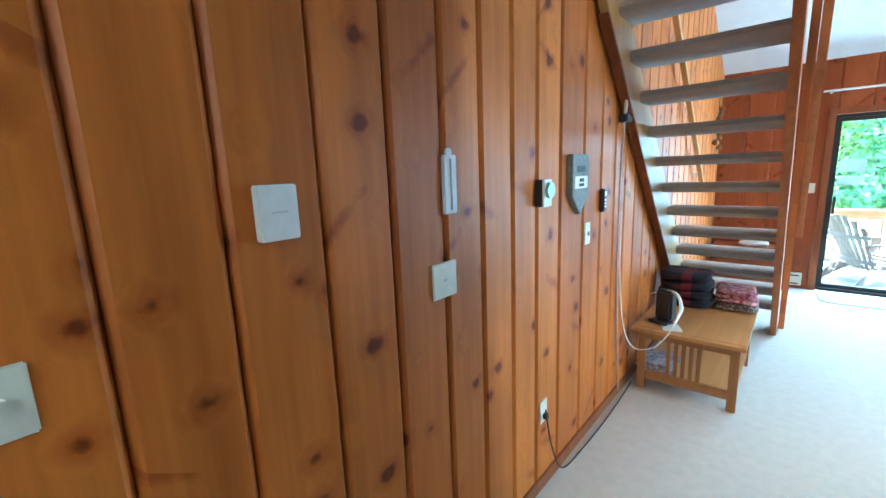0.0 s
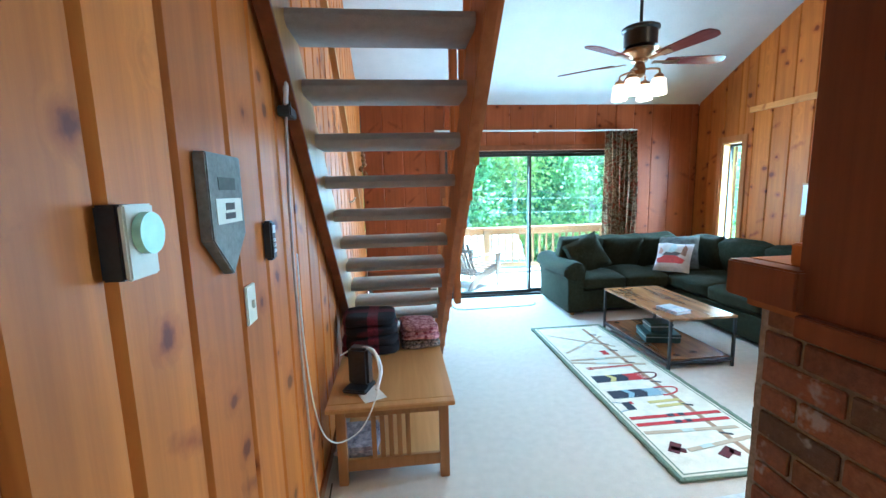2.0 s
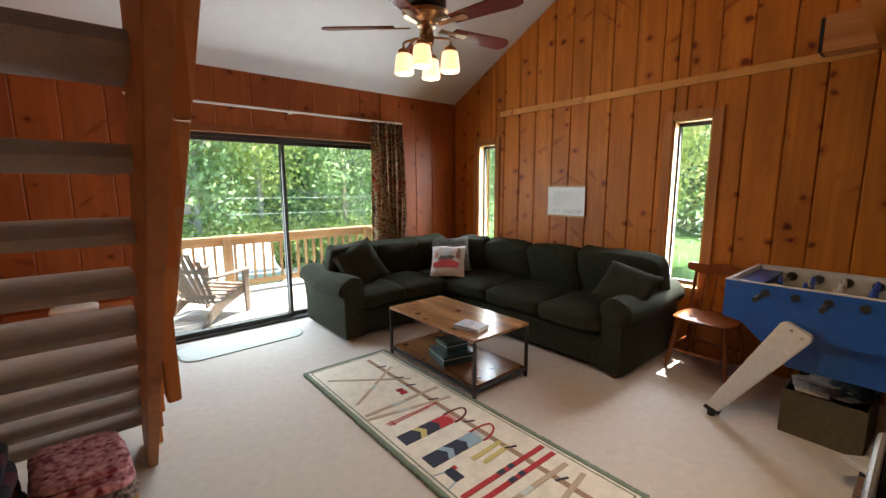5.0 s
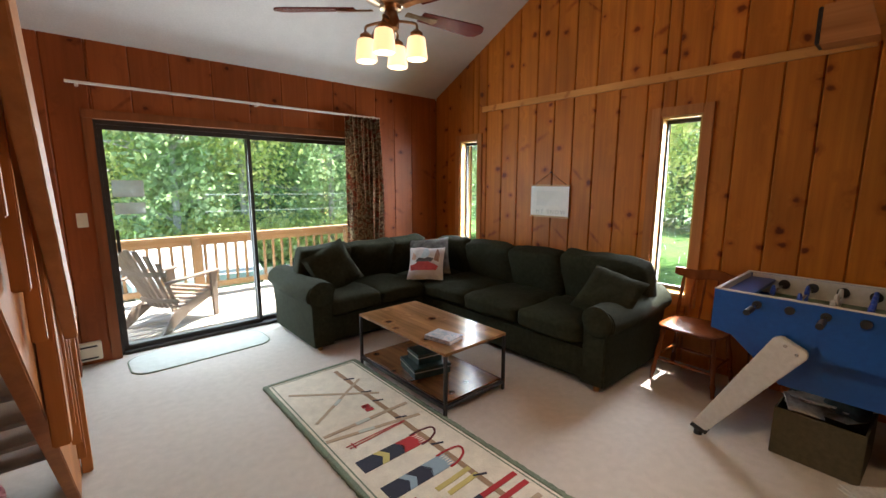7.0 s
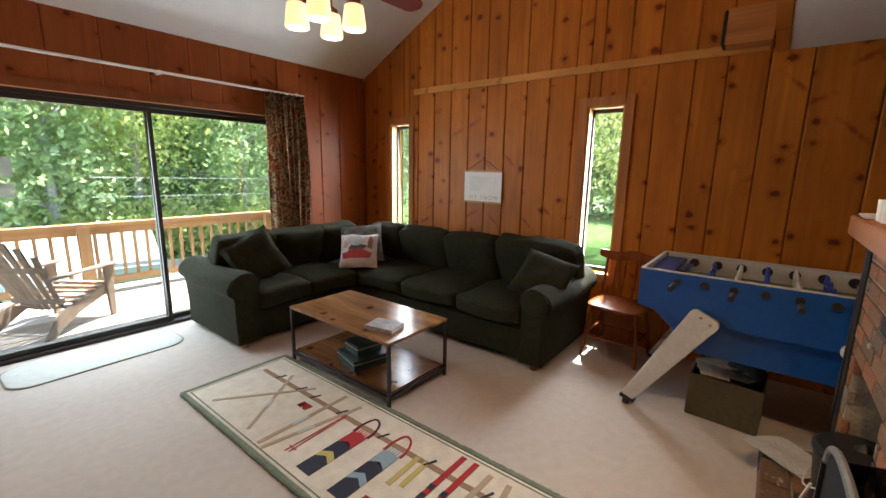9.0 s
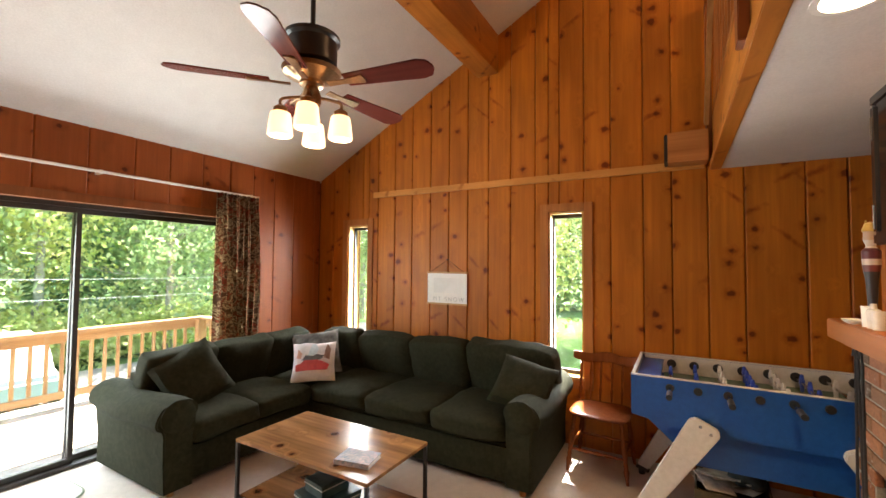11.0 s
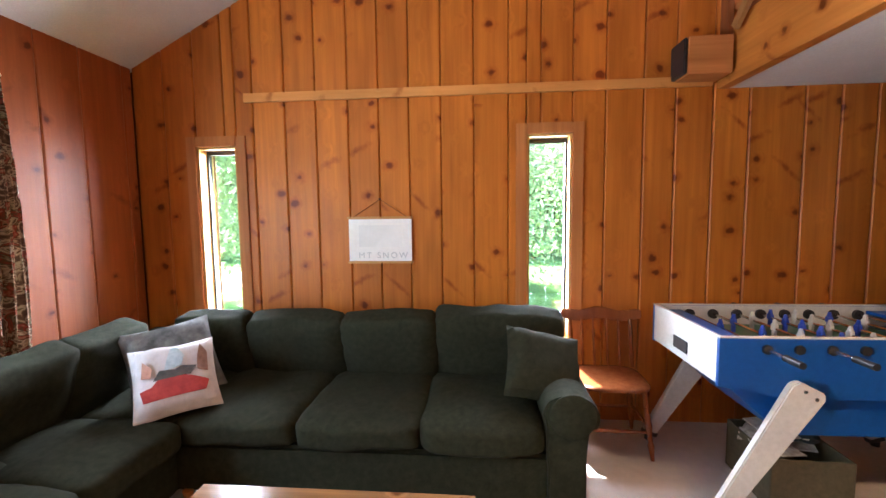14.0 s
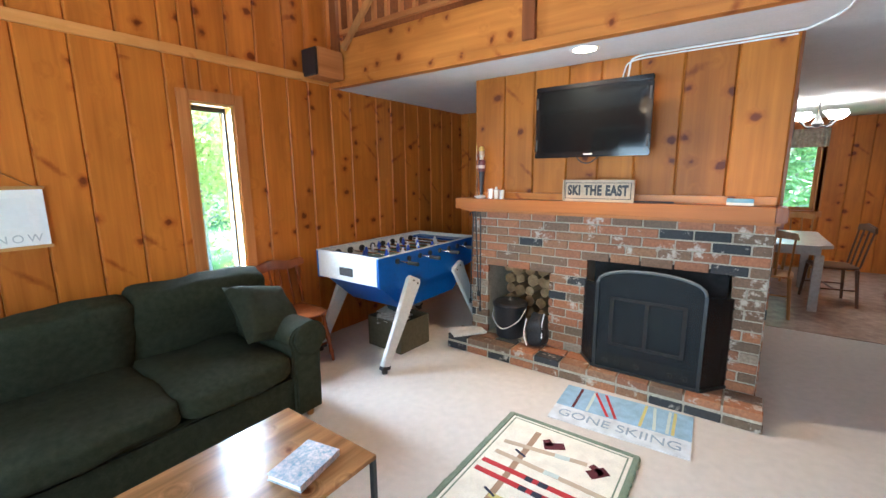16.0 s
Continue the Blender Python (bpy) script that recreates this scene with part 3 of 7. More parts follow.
def build_stairs():
    s = thing("staircase", "open pine staircase with thick carpeted treads", "staircase", at=(-0.68, 5.1, 0))
    for n in range(12):
        z, y = 0.198 + RISE * n, 4.93 - RUN * n - 5.1
        bm = bmesh.new()
        prism(bm, [(y + 0.03, z), (y + 0.01, z + 0.012), (y, z + 0.033), (y + 0.01, z + 0.054), (y + 0.03, z + 0.066), (y + 0.25, z + 0.066), (y + 0.27, z + 0.054), (y + 0.28, z + 0.033), (y + 0.27, z + 0.012), (y + 0.25, z)], "x", 0.045, 0.745)
        part("tread", bm, STAIRPET, s, "grey-beige carpeted tread")
    for a, b in ((0.0, 0.045), (0.745, 0.79)):
        bm = bmesh.new()
        prism(bm, [(0.02, 0.0), (0.02, 0.22), (-2.62, 2.62), (-2.75, 2.42), (-2.66, 2.32), (-0.27, 0.0)], "x", a, b, bevel=0.004)
        # wall side: lighter wood, its paleness also stands for light from the door
        part("stringer", bm, TRIM_Z if a else REVEAL, s, "sloping pine side board" if a else "sloping side board against the wall, light wood made paler for door light")
    under = [(-0.272, -0.002), (-0.30, -0.002), (-2.69, 2.318), (-2.662, 2.318)]
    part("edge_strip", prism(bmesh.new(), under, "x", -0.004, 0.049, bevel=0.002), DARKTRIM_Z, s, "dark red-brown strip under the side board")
    part("newel_post", boxes(((0.795, -0.04, 0.0), (0.84, 0.05, 1.22)), bevel=0.005), TRIM_Z, s, "square pine newel post")
    part("newel_post", boxes(((0.795, -1.18, 0.75), (0.84, -1.09, 2.62)), bevel=0.005), TRIM_Z, s, "square pine newel post")
    part("handrail", flat_on_slope(bmesh.new(), 0.842, 0.88, -0.72, 1.10, -2.75, 3.04, 0.19, 0.05), TRIM_Y, s, "wide flat pine handrail with clipped corners")
    for k in range(9):
        y = -0.30 - 0.20 * k
        z = 0.25 - y * RISE / RUN * 0.98
        part("baluster", boxes(((0.80, y - 0.016, z - 0.28), (0.832, y + 0.016, z + 0.78)), bevel=0.003), TRIM_Z, s)
    w = thing("wall_handrail", "light pine handrail on small metal brackets", "handrail", at=(XL, 0, 0))
    part("rail", flat_on_slope(bmesh.new(), 0.05, 0.09, 5.35, 1.35, 2.9, 3.35, 0.05), OAK_Y, w)
    for y, z in ((5.1, 1.5), (3.6, 2.75)):
        part("bracket", tube(bmesh.new(), curve_points([(0.0, y, z - 0.05), (0.035, y, z - 0.04), (0.07, y, z + 0.02)]), 0.007), SILVER, w)


def build_loft_rail():
    r = thing("loft_railing", "pine loft railing with square balusters", "railing", at=(0, 2.5, 2.745))
    part("bottom_rail", boxes(((0.2, -0.02, 0.06), (XR, 0.02, 0.10)), bevel=0.003), TRIM_X, r)
    part("top_rail", boxes(((0.2, -0.045, 0.90), (XR, 0.045, 0.94)), bevel=0.004), TRIM_X, r)
    for x in (0.45, 2.06, 3.95):
        part("post", boxes(((x - 0.045, 0.032, -0.33), (x + 0.045, 0.07, 0.9)), bevel=0.004), DARKTRIM_Z, r, "dark flat upright board bolted to the beam")
    for k in range(25):
        x = 0.35 + 0.15 * k
        part("baluster", boxes(((x - 0.018, -0.018, 0.10), (x + 0.018, 0.018, 0.90)), bevel=0.003), TRIM_Z, r)
    b = thing("brace", "light pine diagonal brace at the loft", "brace", at=(0, 2.56, 0))
    bm = bmesh.new()
    prism(bm, [(3.84, 2.68), (3.80, 2.64), (3.02, 3.36), (3.06, 3.42)], "y", 0.0, 0.03, bevel=0.003)
    part("board", bm, OAK_Z, b)


def build_speaker():
    s = thing("speaker", "wooden loudspeaker box with a black grille on the wall", "loudspeaker", at=(3.85, 2.66, 2.40))
    part("cabinet", boxes(((0, -0.10, 0), (0.2, 0.17, 0.235)), bevel=0.004), TRIM_Y, s)
    part("grille", boxes(((0.006, 0.171, 0.006), (0.194, 0.195, 0.229)), bevel=0.006), BLACK, s)


def build_sofa():
    s = thing("sectional_sofa", "dark green fabric corner sofa with rolled arms", "sofa", at=(0, 0, 0))
    part("base", boxes(((3.02, 3.74, 0.045), (3.95, 6.66, 0.32)), bevel=0.02), SOFA, s)
    part("base", boxes(((1.84, 5.79, 0.045), (3.03, 6.66, 0.32)), bevel=0.02), SOFA, s)
    part("back_frame", boxes(((3.80, 3.74, 0.3), (3.99, 6.68, 0.70)), bevel=0.06), SOFA, s)
    part("back_frame", boxes(((1.84, 6.50, 0.3), (3.81, 6.69, 0.70)), bevel=0.06), SOFA, s)
    for m in (pose(2.985, 3.72, 0), pose(1.80, 5.735, 0, 0, 0, 90)):
        k = 1 if m.translation.x > 2.5 else -1
        outline = [(-0.075, 0.045), (0.12, 0.045), (0.12, 0.25), (0.12, 0.50), (0.14, 0.56), (0.125, 0.615), (0.08, 0.65), (0.01, 0.668), (-0.06, 0.655), (-0.115, 0.615), (-0.14, 0.555), (-0.13, 0.50), (-0.09, 0.455), (-0.078, 0.25)]
        smooth_ring = [p for p in curve_points([(*p, 0) for p in outline[2:]], 4)]
        ring = [Vector((*outline[0], 0)), Vector((*outline[1], 0))] + smooth_ring
        bm = bmesh.new()
        rows = []
        for j in range(19):
            u = j / 18
            soft = 1 - 0.035 * (abs(2 * u - 1) ** 8)
            row = []
            for p in ring:
                q = Vector((0.99 * u, p.x * soft * k, p.y if p.y < 0.3 else 0.3 + (p.y - 0.3) * soft))
                if p.y > 0.08:
                    q += 0.016 * noise.noise_vector(q * 3.1 + Vector((k, 0, 4))) + 0.004 * noise.noise_vector(q * 15)
                if p.y > 0.45:
                    q.z -= 0.025 * math.sin(u * math.pi) - 0.03 * max(0, u - 0.6)
                row.append(bm.verts.new(m @ q))
            rows.append(row)
        for a, b in zip(rows, rows[1:]):
            for j in range(len(ring)):
                n2 = (j + 1) % len(ring)
                bm.faces.new((a[j], a[n2], b[n2], b[j]))
        caps = [bm.faces.new(rows[0][::-1]), bm.faces.new(rows[-1])]
        bmesh.ops.recalc_face_normals(bm, faces=bm.faces)
        bmesh.ops.bevel(bm, geom=list({e for f in caps for e in f.edges}), offset=0.010, segments=2, affect="EDGES", clamp_overlap=True)
        arm = part("arm", bm, SOFA, s)
        bm = turned(bmesh.new(), [(0.110, -0.004), (0.112, 0.008), (0.104, 0.013), (0.04, 0.017), (0.0, 0.014)], 28)
        spin = Matrix.Translation((-0.008, 0.0, 0.548)) @ Matrix.Rotation(radians(-90), 4, "Y")
        for v in bm.verts:
            v.co = m @ (spin @ v.co)
        part("arm_front", bm, SOFA, arm, "round pleated arm front")
    for k, (a, b) in enumerate(((3.84, 4.47), (4.47, 5.13), (5.13, 5.80))):
        part("seat_cushion", cushion(bmesh.new(), (0.82, b - a + 0.012, 0.20), (3.375, (a + b) / 2, 0.395), power=8, puff=0.30, wrinkle=0.018, seed=k, cuts=15), SOFA, s)
    for k, (a, b) in enumerate(((3.64, 4.45), (4.45, 5.06), (5.06, 5.70), (5.70, 6.20))):
        part("back_cushion", cushion(bmesh.new(), (b - a + 0.02, 0.50 + (0.03 if k == 0 else 0), 0.24), (3.70, (a + b) / 2, 0.648 + (0.02 if k == 0 else 0)), pose(0, 0, 0, 72, 0, 90 + (-2, 1, 2, -3)[k]), power=11, puff=0.36, wrinkle=0.018, seed=k + 5, cuts=15, droop=0.035), SOFA, s)
    for k, (a, b) in enumerate(((1.90, 2.45), (2.45, 3.00))):
        part("seat_cushion", cushion(bmesh.new(), (b - a + 0.012, 0.82, 0.20), ((a + b) / 2, 6.115, 0.395), power=8, puff=0.30, wrinkle=0.018, seed=k + 10, cuts=15), SOFA, s)
    part("seat_cushion", cushion(bmesh.new(), (0.80, 0.80, 0.20), (3.40, 6.15, 0.388), power=8, puff=0.28, wrinkle=0.018, seed=13, cuts=15), SOFA, s)
    for k, (a, b) in enumerate(((1.84, 2.40), (2.40, 2.96), (2.94, 3.42))):
        part("back_cushion", cushion(bmesh.new(), (b - a + 0.02, 0.50, 0.24), ((a + b) / 2, 6.38, 0.648), pose(0, 0, 0, 108, 0, (2, -2, 1)[k]) @ pose(0, 0, 0, 180, 0, 0), power=11, puff=0.36, wrinkle=0.018, seed=k + 15, cuts=15, droop=0.035), SOFA, s)
    for x, y in ((3.03, 3.72), (3.9, 3.72), (1.80, 5.80), (3.03, 5.75), (1.80, 6.6)):
        part("foot", rod(bmesh.new(), (x, y, 0), (x, y, 0.05), 0.022, 0.03, 10), OAK_Z, s, "small wooden foot")


def pillow(label, at, turn, size=0.42, mat=None, seed=0, tall=None):
    p = thing("pillow", label, "pillow", "loose pillows on the sofa", at=at)
    part("cover", pillow_shape(size, tall or size, 0.17, turn, seed), mat or SOFA, p)
    return p


def build_pillows():
    pillow("soft dark green square pillow leaning on the sofa back", (2.12, 6.14, 0.68), pose(0, 0, 0, 66, 0, -14) @ pose(0, 0, 0, 0, 0, 24), 0.48, seed=1)
    pillow("soft dark green square pillow against the sofa arm", (3.31, 3.81, 0.675), pose(0, 0, 0, 44, 0, -72) @ pose(0, 0, 0, 0, 0, -18), 0.44, seed=2)
    pillow("grey striped pillow tucked into the sofa corner", (3.26, 5.97, 0.685), pose(0, 0, 0, 56, 0, -50) @ pose(0, 0, 0, 0, 0, 8), 0.47, surface("striped_cloth", (0.05, 0.05, 0.045), (0.20, 0.20, 0.18), 9, 0.9, 0.2), 3)
    white = surface("printed_cloth", (0.52, 0.50, 0.50), (0.72, 0.70, 0.69), 9, 0.85, 0.2)
    m = pose(0, 0, 0, 52, 0, -52) @ pose(0, 0, 0, 0, 0, 3)
    p = pillow("white pillow printed with a red car and a pale mountain", (3.095, 5.83, 0.645), m, 0.41, white, 4)
    prints = (((0.30, 0.03, 0.03), (0.45, 0.06, 0.05), [(-0.16, -0.06), (-0.15, -0.12), (0.13, -0.12), (0.15, -0.07), (0.08, -0.035), (0.04, -0.02), (-0.08, -0.02), (-0.11, -0.05)]),
              ((0.05, 0.05, 0.05), (0.12, 0.11, 0.10), [(-0.10, -0.02), (0.07, -0.02), (0.10, 0.02), (0.03, 0.035), (0.0, 0.02), (-0.07, 0.03)]),
              ((0.36, 0.46, 0.50), (0.55, 0.64, 0.66), [(-0.05, 0.022), (0.03, 0.036), (0.05, 0.09), (0.02, 0.15), (-0.01, 0.15), (-0.03, 0.09)]),
              ((0.20, 0.12, 0.09), (0.34, 0.22, 0.17), [(0.10, 0.0), (0.15, -0.02), (0.16, 0.09), (0.13, 0.15), (0.11, 0.08)]),
              ((0.40, 0.22, 0.16), (0.56, 0.34, 0.25), [(-0.15, 0.01), (-0.11, 0.0), (-0.10, 0.05), (-0.14, 0.10)]))
    for n, (dark, light, outline) in enumerate(prints):
        bm = bmesh.new()
        prism(bm, outline, "z", 0.0, 0.003)
        bmesh.ops.triangulate(bm, faces=bm.faces)
        bmesh.ops.subdivide_edges(bm, edges=list(bm.edges), cuts=2)
        for v in bm.verts:
            u, w = min(0.98, abs(v.co.x) / 0.2), min(0.98, abs(v.co.y) / 0.2)
            v.co.z += 0.085 * ((1 - u ** 4) * (1 - w ** 4)) ** 0.55 + 0.005
            v.co = m @ v.co
        part("print", bm, surface("cloth_print", dark, light, 26, 0.85, 0.1), p, ("red printed car", "dark printed shapes", "pale blue printed mountain", "brown printed shape", "tan printed shape")[n])


def build_coffee_table():
    t = thing("coffee_table", "rustic brown wooden coffee table with a black metal frame", "coffee table", at=(2.227, 4.737, 0))
    part("tabletop", boxes(((-0.3, -0.55, 0.428), (0.3, 0.55, 0.448)), bevel=0.002), RUSTIC, t)
    part("shelf", boxes(((-0.275, -0.525, 0.075), (0.275, 0.525, 0.09)), bevel=0.002), RUSTIC, t)
    q = 0.011
    for x in (-0.289, 0.289):
        for y in (-0.539, 0.539):
            part("leg", boxes(((x - q, y - q, 0), (x + q, y + q, 0.427)), bevel=0.002), BLACK, t)
    for y in (-0.539, 0.539):
        part("cross_bar", boxes(((-0.278, y - q, 0.052), (0.278, y + q, 0.074))), BLACK, t)
    for x in (-0.289, 0.289):
        part("long_bar", boxes(((x - q, -0.528, 0.052), (x + q, 0.528, 0.074))), BLACK, t)
    marbled = surface("marbled_cover", (0.10, 0.22, 0.30), (0.62, 0.50, 0.50), 55, 0.6, 0, detail=8, patch=0.2)
    b = thing("book", "closed book with a pink and blue mottled cover", "book", at=(2.10, 4.40, 0.448), turn=12)
    part("cover", boxes(((-0.08, -0.11, 0.0), (0.08, 0.11, 0.004)), ((-0.08, -0.11, 0.024), (0.08, 0.11, 0.028)), ((-0.08, -0.11, 0.004), (-0.076, 0.11, 0.024))), marbled, b)
    part("pages", boxes(((-0.0755, -0.106, 0.0042), (0.076, 0.106, 0.0238))), WHITE, b)
    dark = surface("game_box_card", (0.012, 0.035, 0.035), (0.03, 0.075, 0.07), 25, 0.35, 0.02)
    for name, lo, hi, z, turn in (("large", (-0.15, -0.14), (0.15, 0.14), 0.0, -14), ("small", (-0.10, -0.08), (0.10, 0.10), 0.082, -10)):
        g = thing("game_box", "%s dark green game box with a lighter rim" % name, "box", "boxes on the table shelf", at=(2.17, 4.70, 0.09 + z), turn=turn)
        part("tray", boxes(((*lo, 0.0), (*hi, 0.055)), bevel=0.002), dark, g)
        part("lid", boxes(((lo[0] - 0.003, lo[1] - 0.003, 0.056), (hi[0] + 0.003, hi[1] + 0.003, 0.080)), bevel=0.002), dark, g)
        part("rim", boxes(((lo[0] - 0.004, lo[1] - 0.004, 0.050), (hi[0] + 0.004, hi[1] + 0.004, 0.0555))), SILVER, g)


def strip(bm, a, b, w, z0=0.013, z1=0.0155):
    """A flat woven band with slightly uneven edges."""
    a, b = Vector((*a, 0)), Vector((*b, 0))
    n = Vector((-(b - a).y, (b - a).x, 0)).normalized() * w / 2
    steps = max(2, int((b - a).length / 0.03))
    one, two = [], []
    for k in range(steps + 1):
        p = a.lerp(b, k / steps)
        j = 0.06 * w * noise.noise(p * 37) + 0.0012 * noise.noise(p * 90)
        one.append(p + n + n.normalized() * j)
        two.append(p - n + n.normalized() * j * 0.6)
    return prism(bm, [(p.x, p.y) for p in one + two[::-1]], "z", z0, z1)


def build_rug():
    r = thing("rug", "long cream rug with a green border and ski pictures", "rug", at=(1.538, 4.17, 0))
    part("field", boxes(((-0.36, -1.19, 0.001), (0.36, 1.19, 0.013)), bevel=0.003), RUG, r)
    e = 0.02
    part("border", boxes(((-0.388, -1.218, 0.001), (-0.36, 1.218, 0.016)), ((0.36, -1.218, 0.001), (0.388, 1.218, 0.016)), ((-0.36, -1.218, 0.001), (0.36, -1.19, 0.016)), ((-0.36, 1.19, 0.001), (0.36, 1.218, 0.016)), bevel=0.003), RUGEDGE, r)
    tufts = random.Random(31)
    for side in (-1, 1):
        bm = bmesh.new()
        for k in range(170):
            y = -1.21 + 0.01424 * k
            reach = tufts.uniform(0.006, 0.013)
            x0, x1 = sorted((side * 0.386, side * (0.386 + reach)))
            box(bm, (x0, y, 0.002), (x1, y + tufts.uniform(0.008, 0.012), tufts.uniform(0.010, 0.015)))
        part("fringe", bm, RUGEDGE, r, "thick green woven fringe", smooth=False)
    part("border_line", boxes(((-0.342, -1.172, 0.012), (-0.334, 1.172, 0.0145)), ((0.334, -1.172, 0.012), (0.342, 1.172, 0.0145)), ((-0.334, -1.172, 0.012), (0.334, -1.164, 0.0145)), ((-0.334, 1.164, 0.012), (0.334, 1.172, 0.0145))), RUGEDGE, r)
    col = {n: surface("rug_" + n, [c * 0.8 for c in rgb], rgb, 240, 0.95, 0.4, patch=0.05) for n, rgb in
           (("brown", (0.36, 0.24, 0.15)), ("red", (0.45, 0.03, 0.035)), ("navy", (0.03, 0.035, 0.06)), ("yellow", (0.60, 0.52, 0.18)), ("sky", (0.30, 0.42, 0.52)), ("tan", (0.50, 0.40, 0.28)), ("pale", (0.55, 0.62, 0.58)), ("wine", (0.10, 0.015, 0.02)))}

    def motif(name, color, items, top=0.0155):
        if name in ("binding", "hat_string"):
            return [part(name, strip(bmesh.new(), a, b, w, 0.012, top), col[color], r) for a, b, w in items]
        bm = bmesh.new()
        for a, b, w in items:
            strip(bm, a, b, w, 0.012, top)
        return part(name, bm, col[color], r)
    motif("rack_bar", "brown", [((0.145, 1.10), (0.152, -1.10), 0.034)], 0.0145)
    motif("ski", "tan", [((-0.29, 0.96), (0.23, 0.57), 0.022)])
    motif("ski", "tan", [((-0.29, 0.49), (0.23, 0.86), 0.022)], 0.0152)
    motif("ski", "tan", [((-0.32, 0.326), (0.30, 0.328), 0.028)])
    motif("ski", "tan", [((-0.33, 0.275), (0.28, 0.155), 0.028)], 0.0152)
    motif("binding", "pale", [((-0.1, 0.325), (0.0, 0.325), 0.03), ((-0.13, 0.237), (-0.03, 0.217), 0.03), ((-0.1, 0.62), (-0.03, 0.67), 0.024)], 0.0162)
    motif("pole", "red", [((-0.26, 0.153), (0.155, 0.16), 0.007), ((-0.25, 0.128), (0.155, 0.15), 0.007), ((-0.22, 0.17), (-0.22, 0.11), 0.007)], 0.0158)
    motif("glove", "red", [((0.03, 0.475), (0.085, 0.47), 0.04), ((0.03, 0.425), (0.085, 0.42), 0.04), ((0.05, 0.49), (0.06, 0.44), 0.03)])
    def chevron(name, color, x0, x1, y, dent=0.035, flat=False, top=0.0155):
        lo = [(x0, y - 0.055), (x0 + (0 if flat else dent), y), (x0, y + 0.055)]
        hi = [(x1, y + 0.055), (x1 + dent, y), (x1, y - 0.055)]
        return part(name, prism(bmesh.new(), lo + hi, "z", 0.012, top), col[color], r)
    for y, seat, band, rim in ((-0.055, "red", "yellow", "wine"), (-0.31, "sky", "sky", "red")):
        chevron("sledge", "navy", -0.29, -0.18, y, flat=True)
        chevron("sledge_band", band, -0.18, -0.135, y)
        chevron("sledge", "navy", -0.135, -0.03, y)
        chevron("sledge_seat", seat, -0.03, 0.08, y, dent=0.02)
        for j in range(6):
            yj = y - 0.046 + 0.0184 * j
            part("sledge_fringe", prism(bmesh.new(), [(0.085, yj - 0.006), (0.145, yj), (0.085, yj + 0.006)], "z", 0.012, 0.0153), col[seat], r)
        bm = bmesh.new()
        loop = curve_points([(0.085, y + 0.058, 0), (0.17, y + 0.06, 0), (0.245, y + 0.040, 0), (0.225, y - 0.015, 0), (0.15, y - 0.052, 0), (0.09, y - 0.058, 0)], 4)
        for p, q in zip(loop, loop[1:]):
            strip(bm, p[:2], q[:2], 0.013, 0.012, 0.0165)
        part("sledge_tip", bm, col[rim], r)
    motif("scarf", "yellow", [((-0.08, -0.45), (0.16, -0.44), 0.03), ((-0.05, -0.51), (0.16, -0.50), 0.03)])
    for y in (-0.625, -0.703):
        motif("ski", "red", [((-0.32, y), (0.315, y - 0.005), 0.032)], 0.0158)
        motif("binding", "navy", [((-0.06, y), (-0.01, y), 0.032), ((0.02, y), (0.06, y), 0.032)], 0.0166)
    motif("ski", "tan", [((-0.32, -0.79), (0.29, -0.81), 0.03)])
    motif("ski", "tan", [((-0.17, -0.984), (0.29, -0.915), 0.03)])
    motif("binding", "pale", [((-0.08, -0.8), (0.0, -0.8), 0.031), ((-0.08, -0.97), (0.0, -0.957), 0.031)], 0.0164)
    motif("hat", "navy", [((-0.27, -0.475), (-0.21, -0.475), 0.10)])
    motif("pompom", "red", [((-0.215, -0.435), (-0.19, -0.435), 0.03)])
    motif("hat_string", "sky", [((-0.27, -0.43), (-0.33, -0.41), 0.006), ((-0.27, -0.52), (-0.34, -0.54), 0.006)])
    motif("boot", "wine", [((-0.27, -0.99), (-0.2, -0.91), 0.06), ((-0.26, -0.95), (-0.19, -0.99), 0.04)], 0.016)
    motif("boot", "wine", [((-0.02, -1.06), (0.08, -1.00), 0.055), ((0.05, -1.02), (0.09, -1.06), 0.045)], 0.016)
    for y in (0.92, 0.66, 0.5, 0.22, -0.15, -0.5, -0.85):
        motif("peg", "navy", [((0.13, y), (0.2, y - 0.03), 0.012)], 0.017)
    # mats
    m = thing("door_mat", "pale grey oval mat with a dark edge at the door", "mat", at=(0.98, 6.50, 0), turn=2)
    def oval(w, d, z, bm):
        pts = []
        for cx, cy, a0 in ((w - 0.14, d - 0.14, 0), (-w + 0.14, d - 0.14, 90), (-w + 0.14, -d + 0.14, 180), (w - 0.14, -d + 0.14, 270)):
            pts += [(cx + 0.14 * math.cos(radians(a0 + q)), cy + 0.14 * math.sin(radians(a0 + q))) for q in range(0, 91, 15)]
        return prism(bm, pts, "z", 0.001, z)
    part("edge", oval(0.56, 0.24, 0.006, bmesh.new()), RUGEDGE, m, "dark green edge")
    part("mat", oval(0.55, 0.23, 0.009, bmesh.new()), surface("mat_cloth", (0.46, 0.49, 0.45), (0.58, 0.60, 0.56), 200, 0.95, 0.4, patch=0.06), m)
    s = thing("ski_mat", "blue and white doormat with skis and faded lettering", "mat", at=(1.335, 2.60, 0), turn=-177)
    part("field", boxes(((-0.40, -0.06, 0.001), (0.40, 0.235, 0.008))), surface("mat_blue", (0.22, 0.36, 0.50), (0.32, 0.47, 0.62), 200, 0.95, 0.3), s)
    part("band", boxes(((-0.40, -0.24, 0.001), (0.40, -0.061, 0.008))), surface("mat_white", (0.50, 0.54, 0.58), (0.60, 0.63, 0.66), 200, 0.95, 0.3), s)
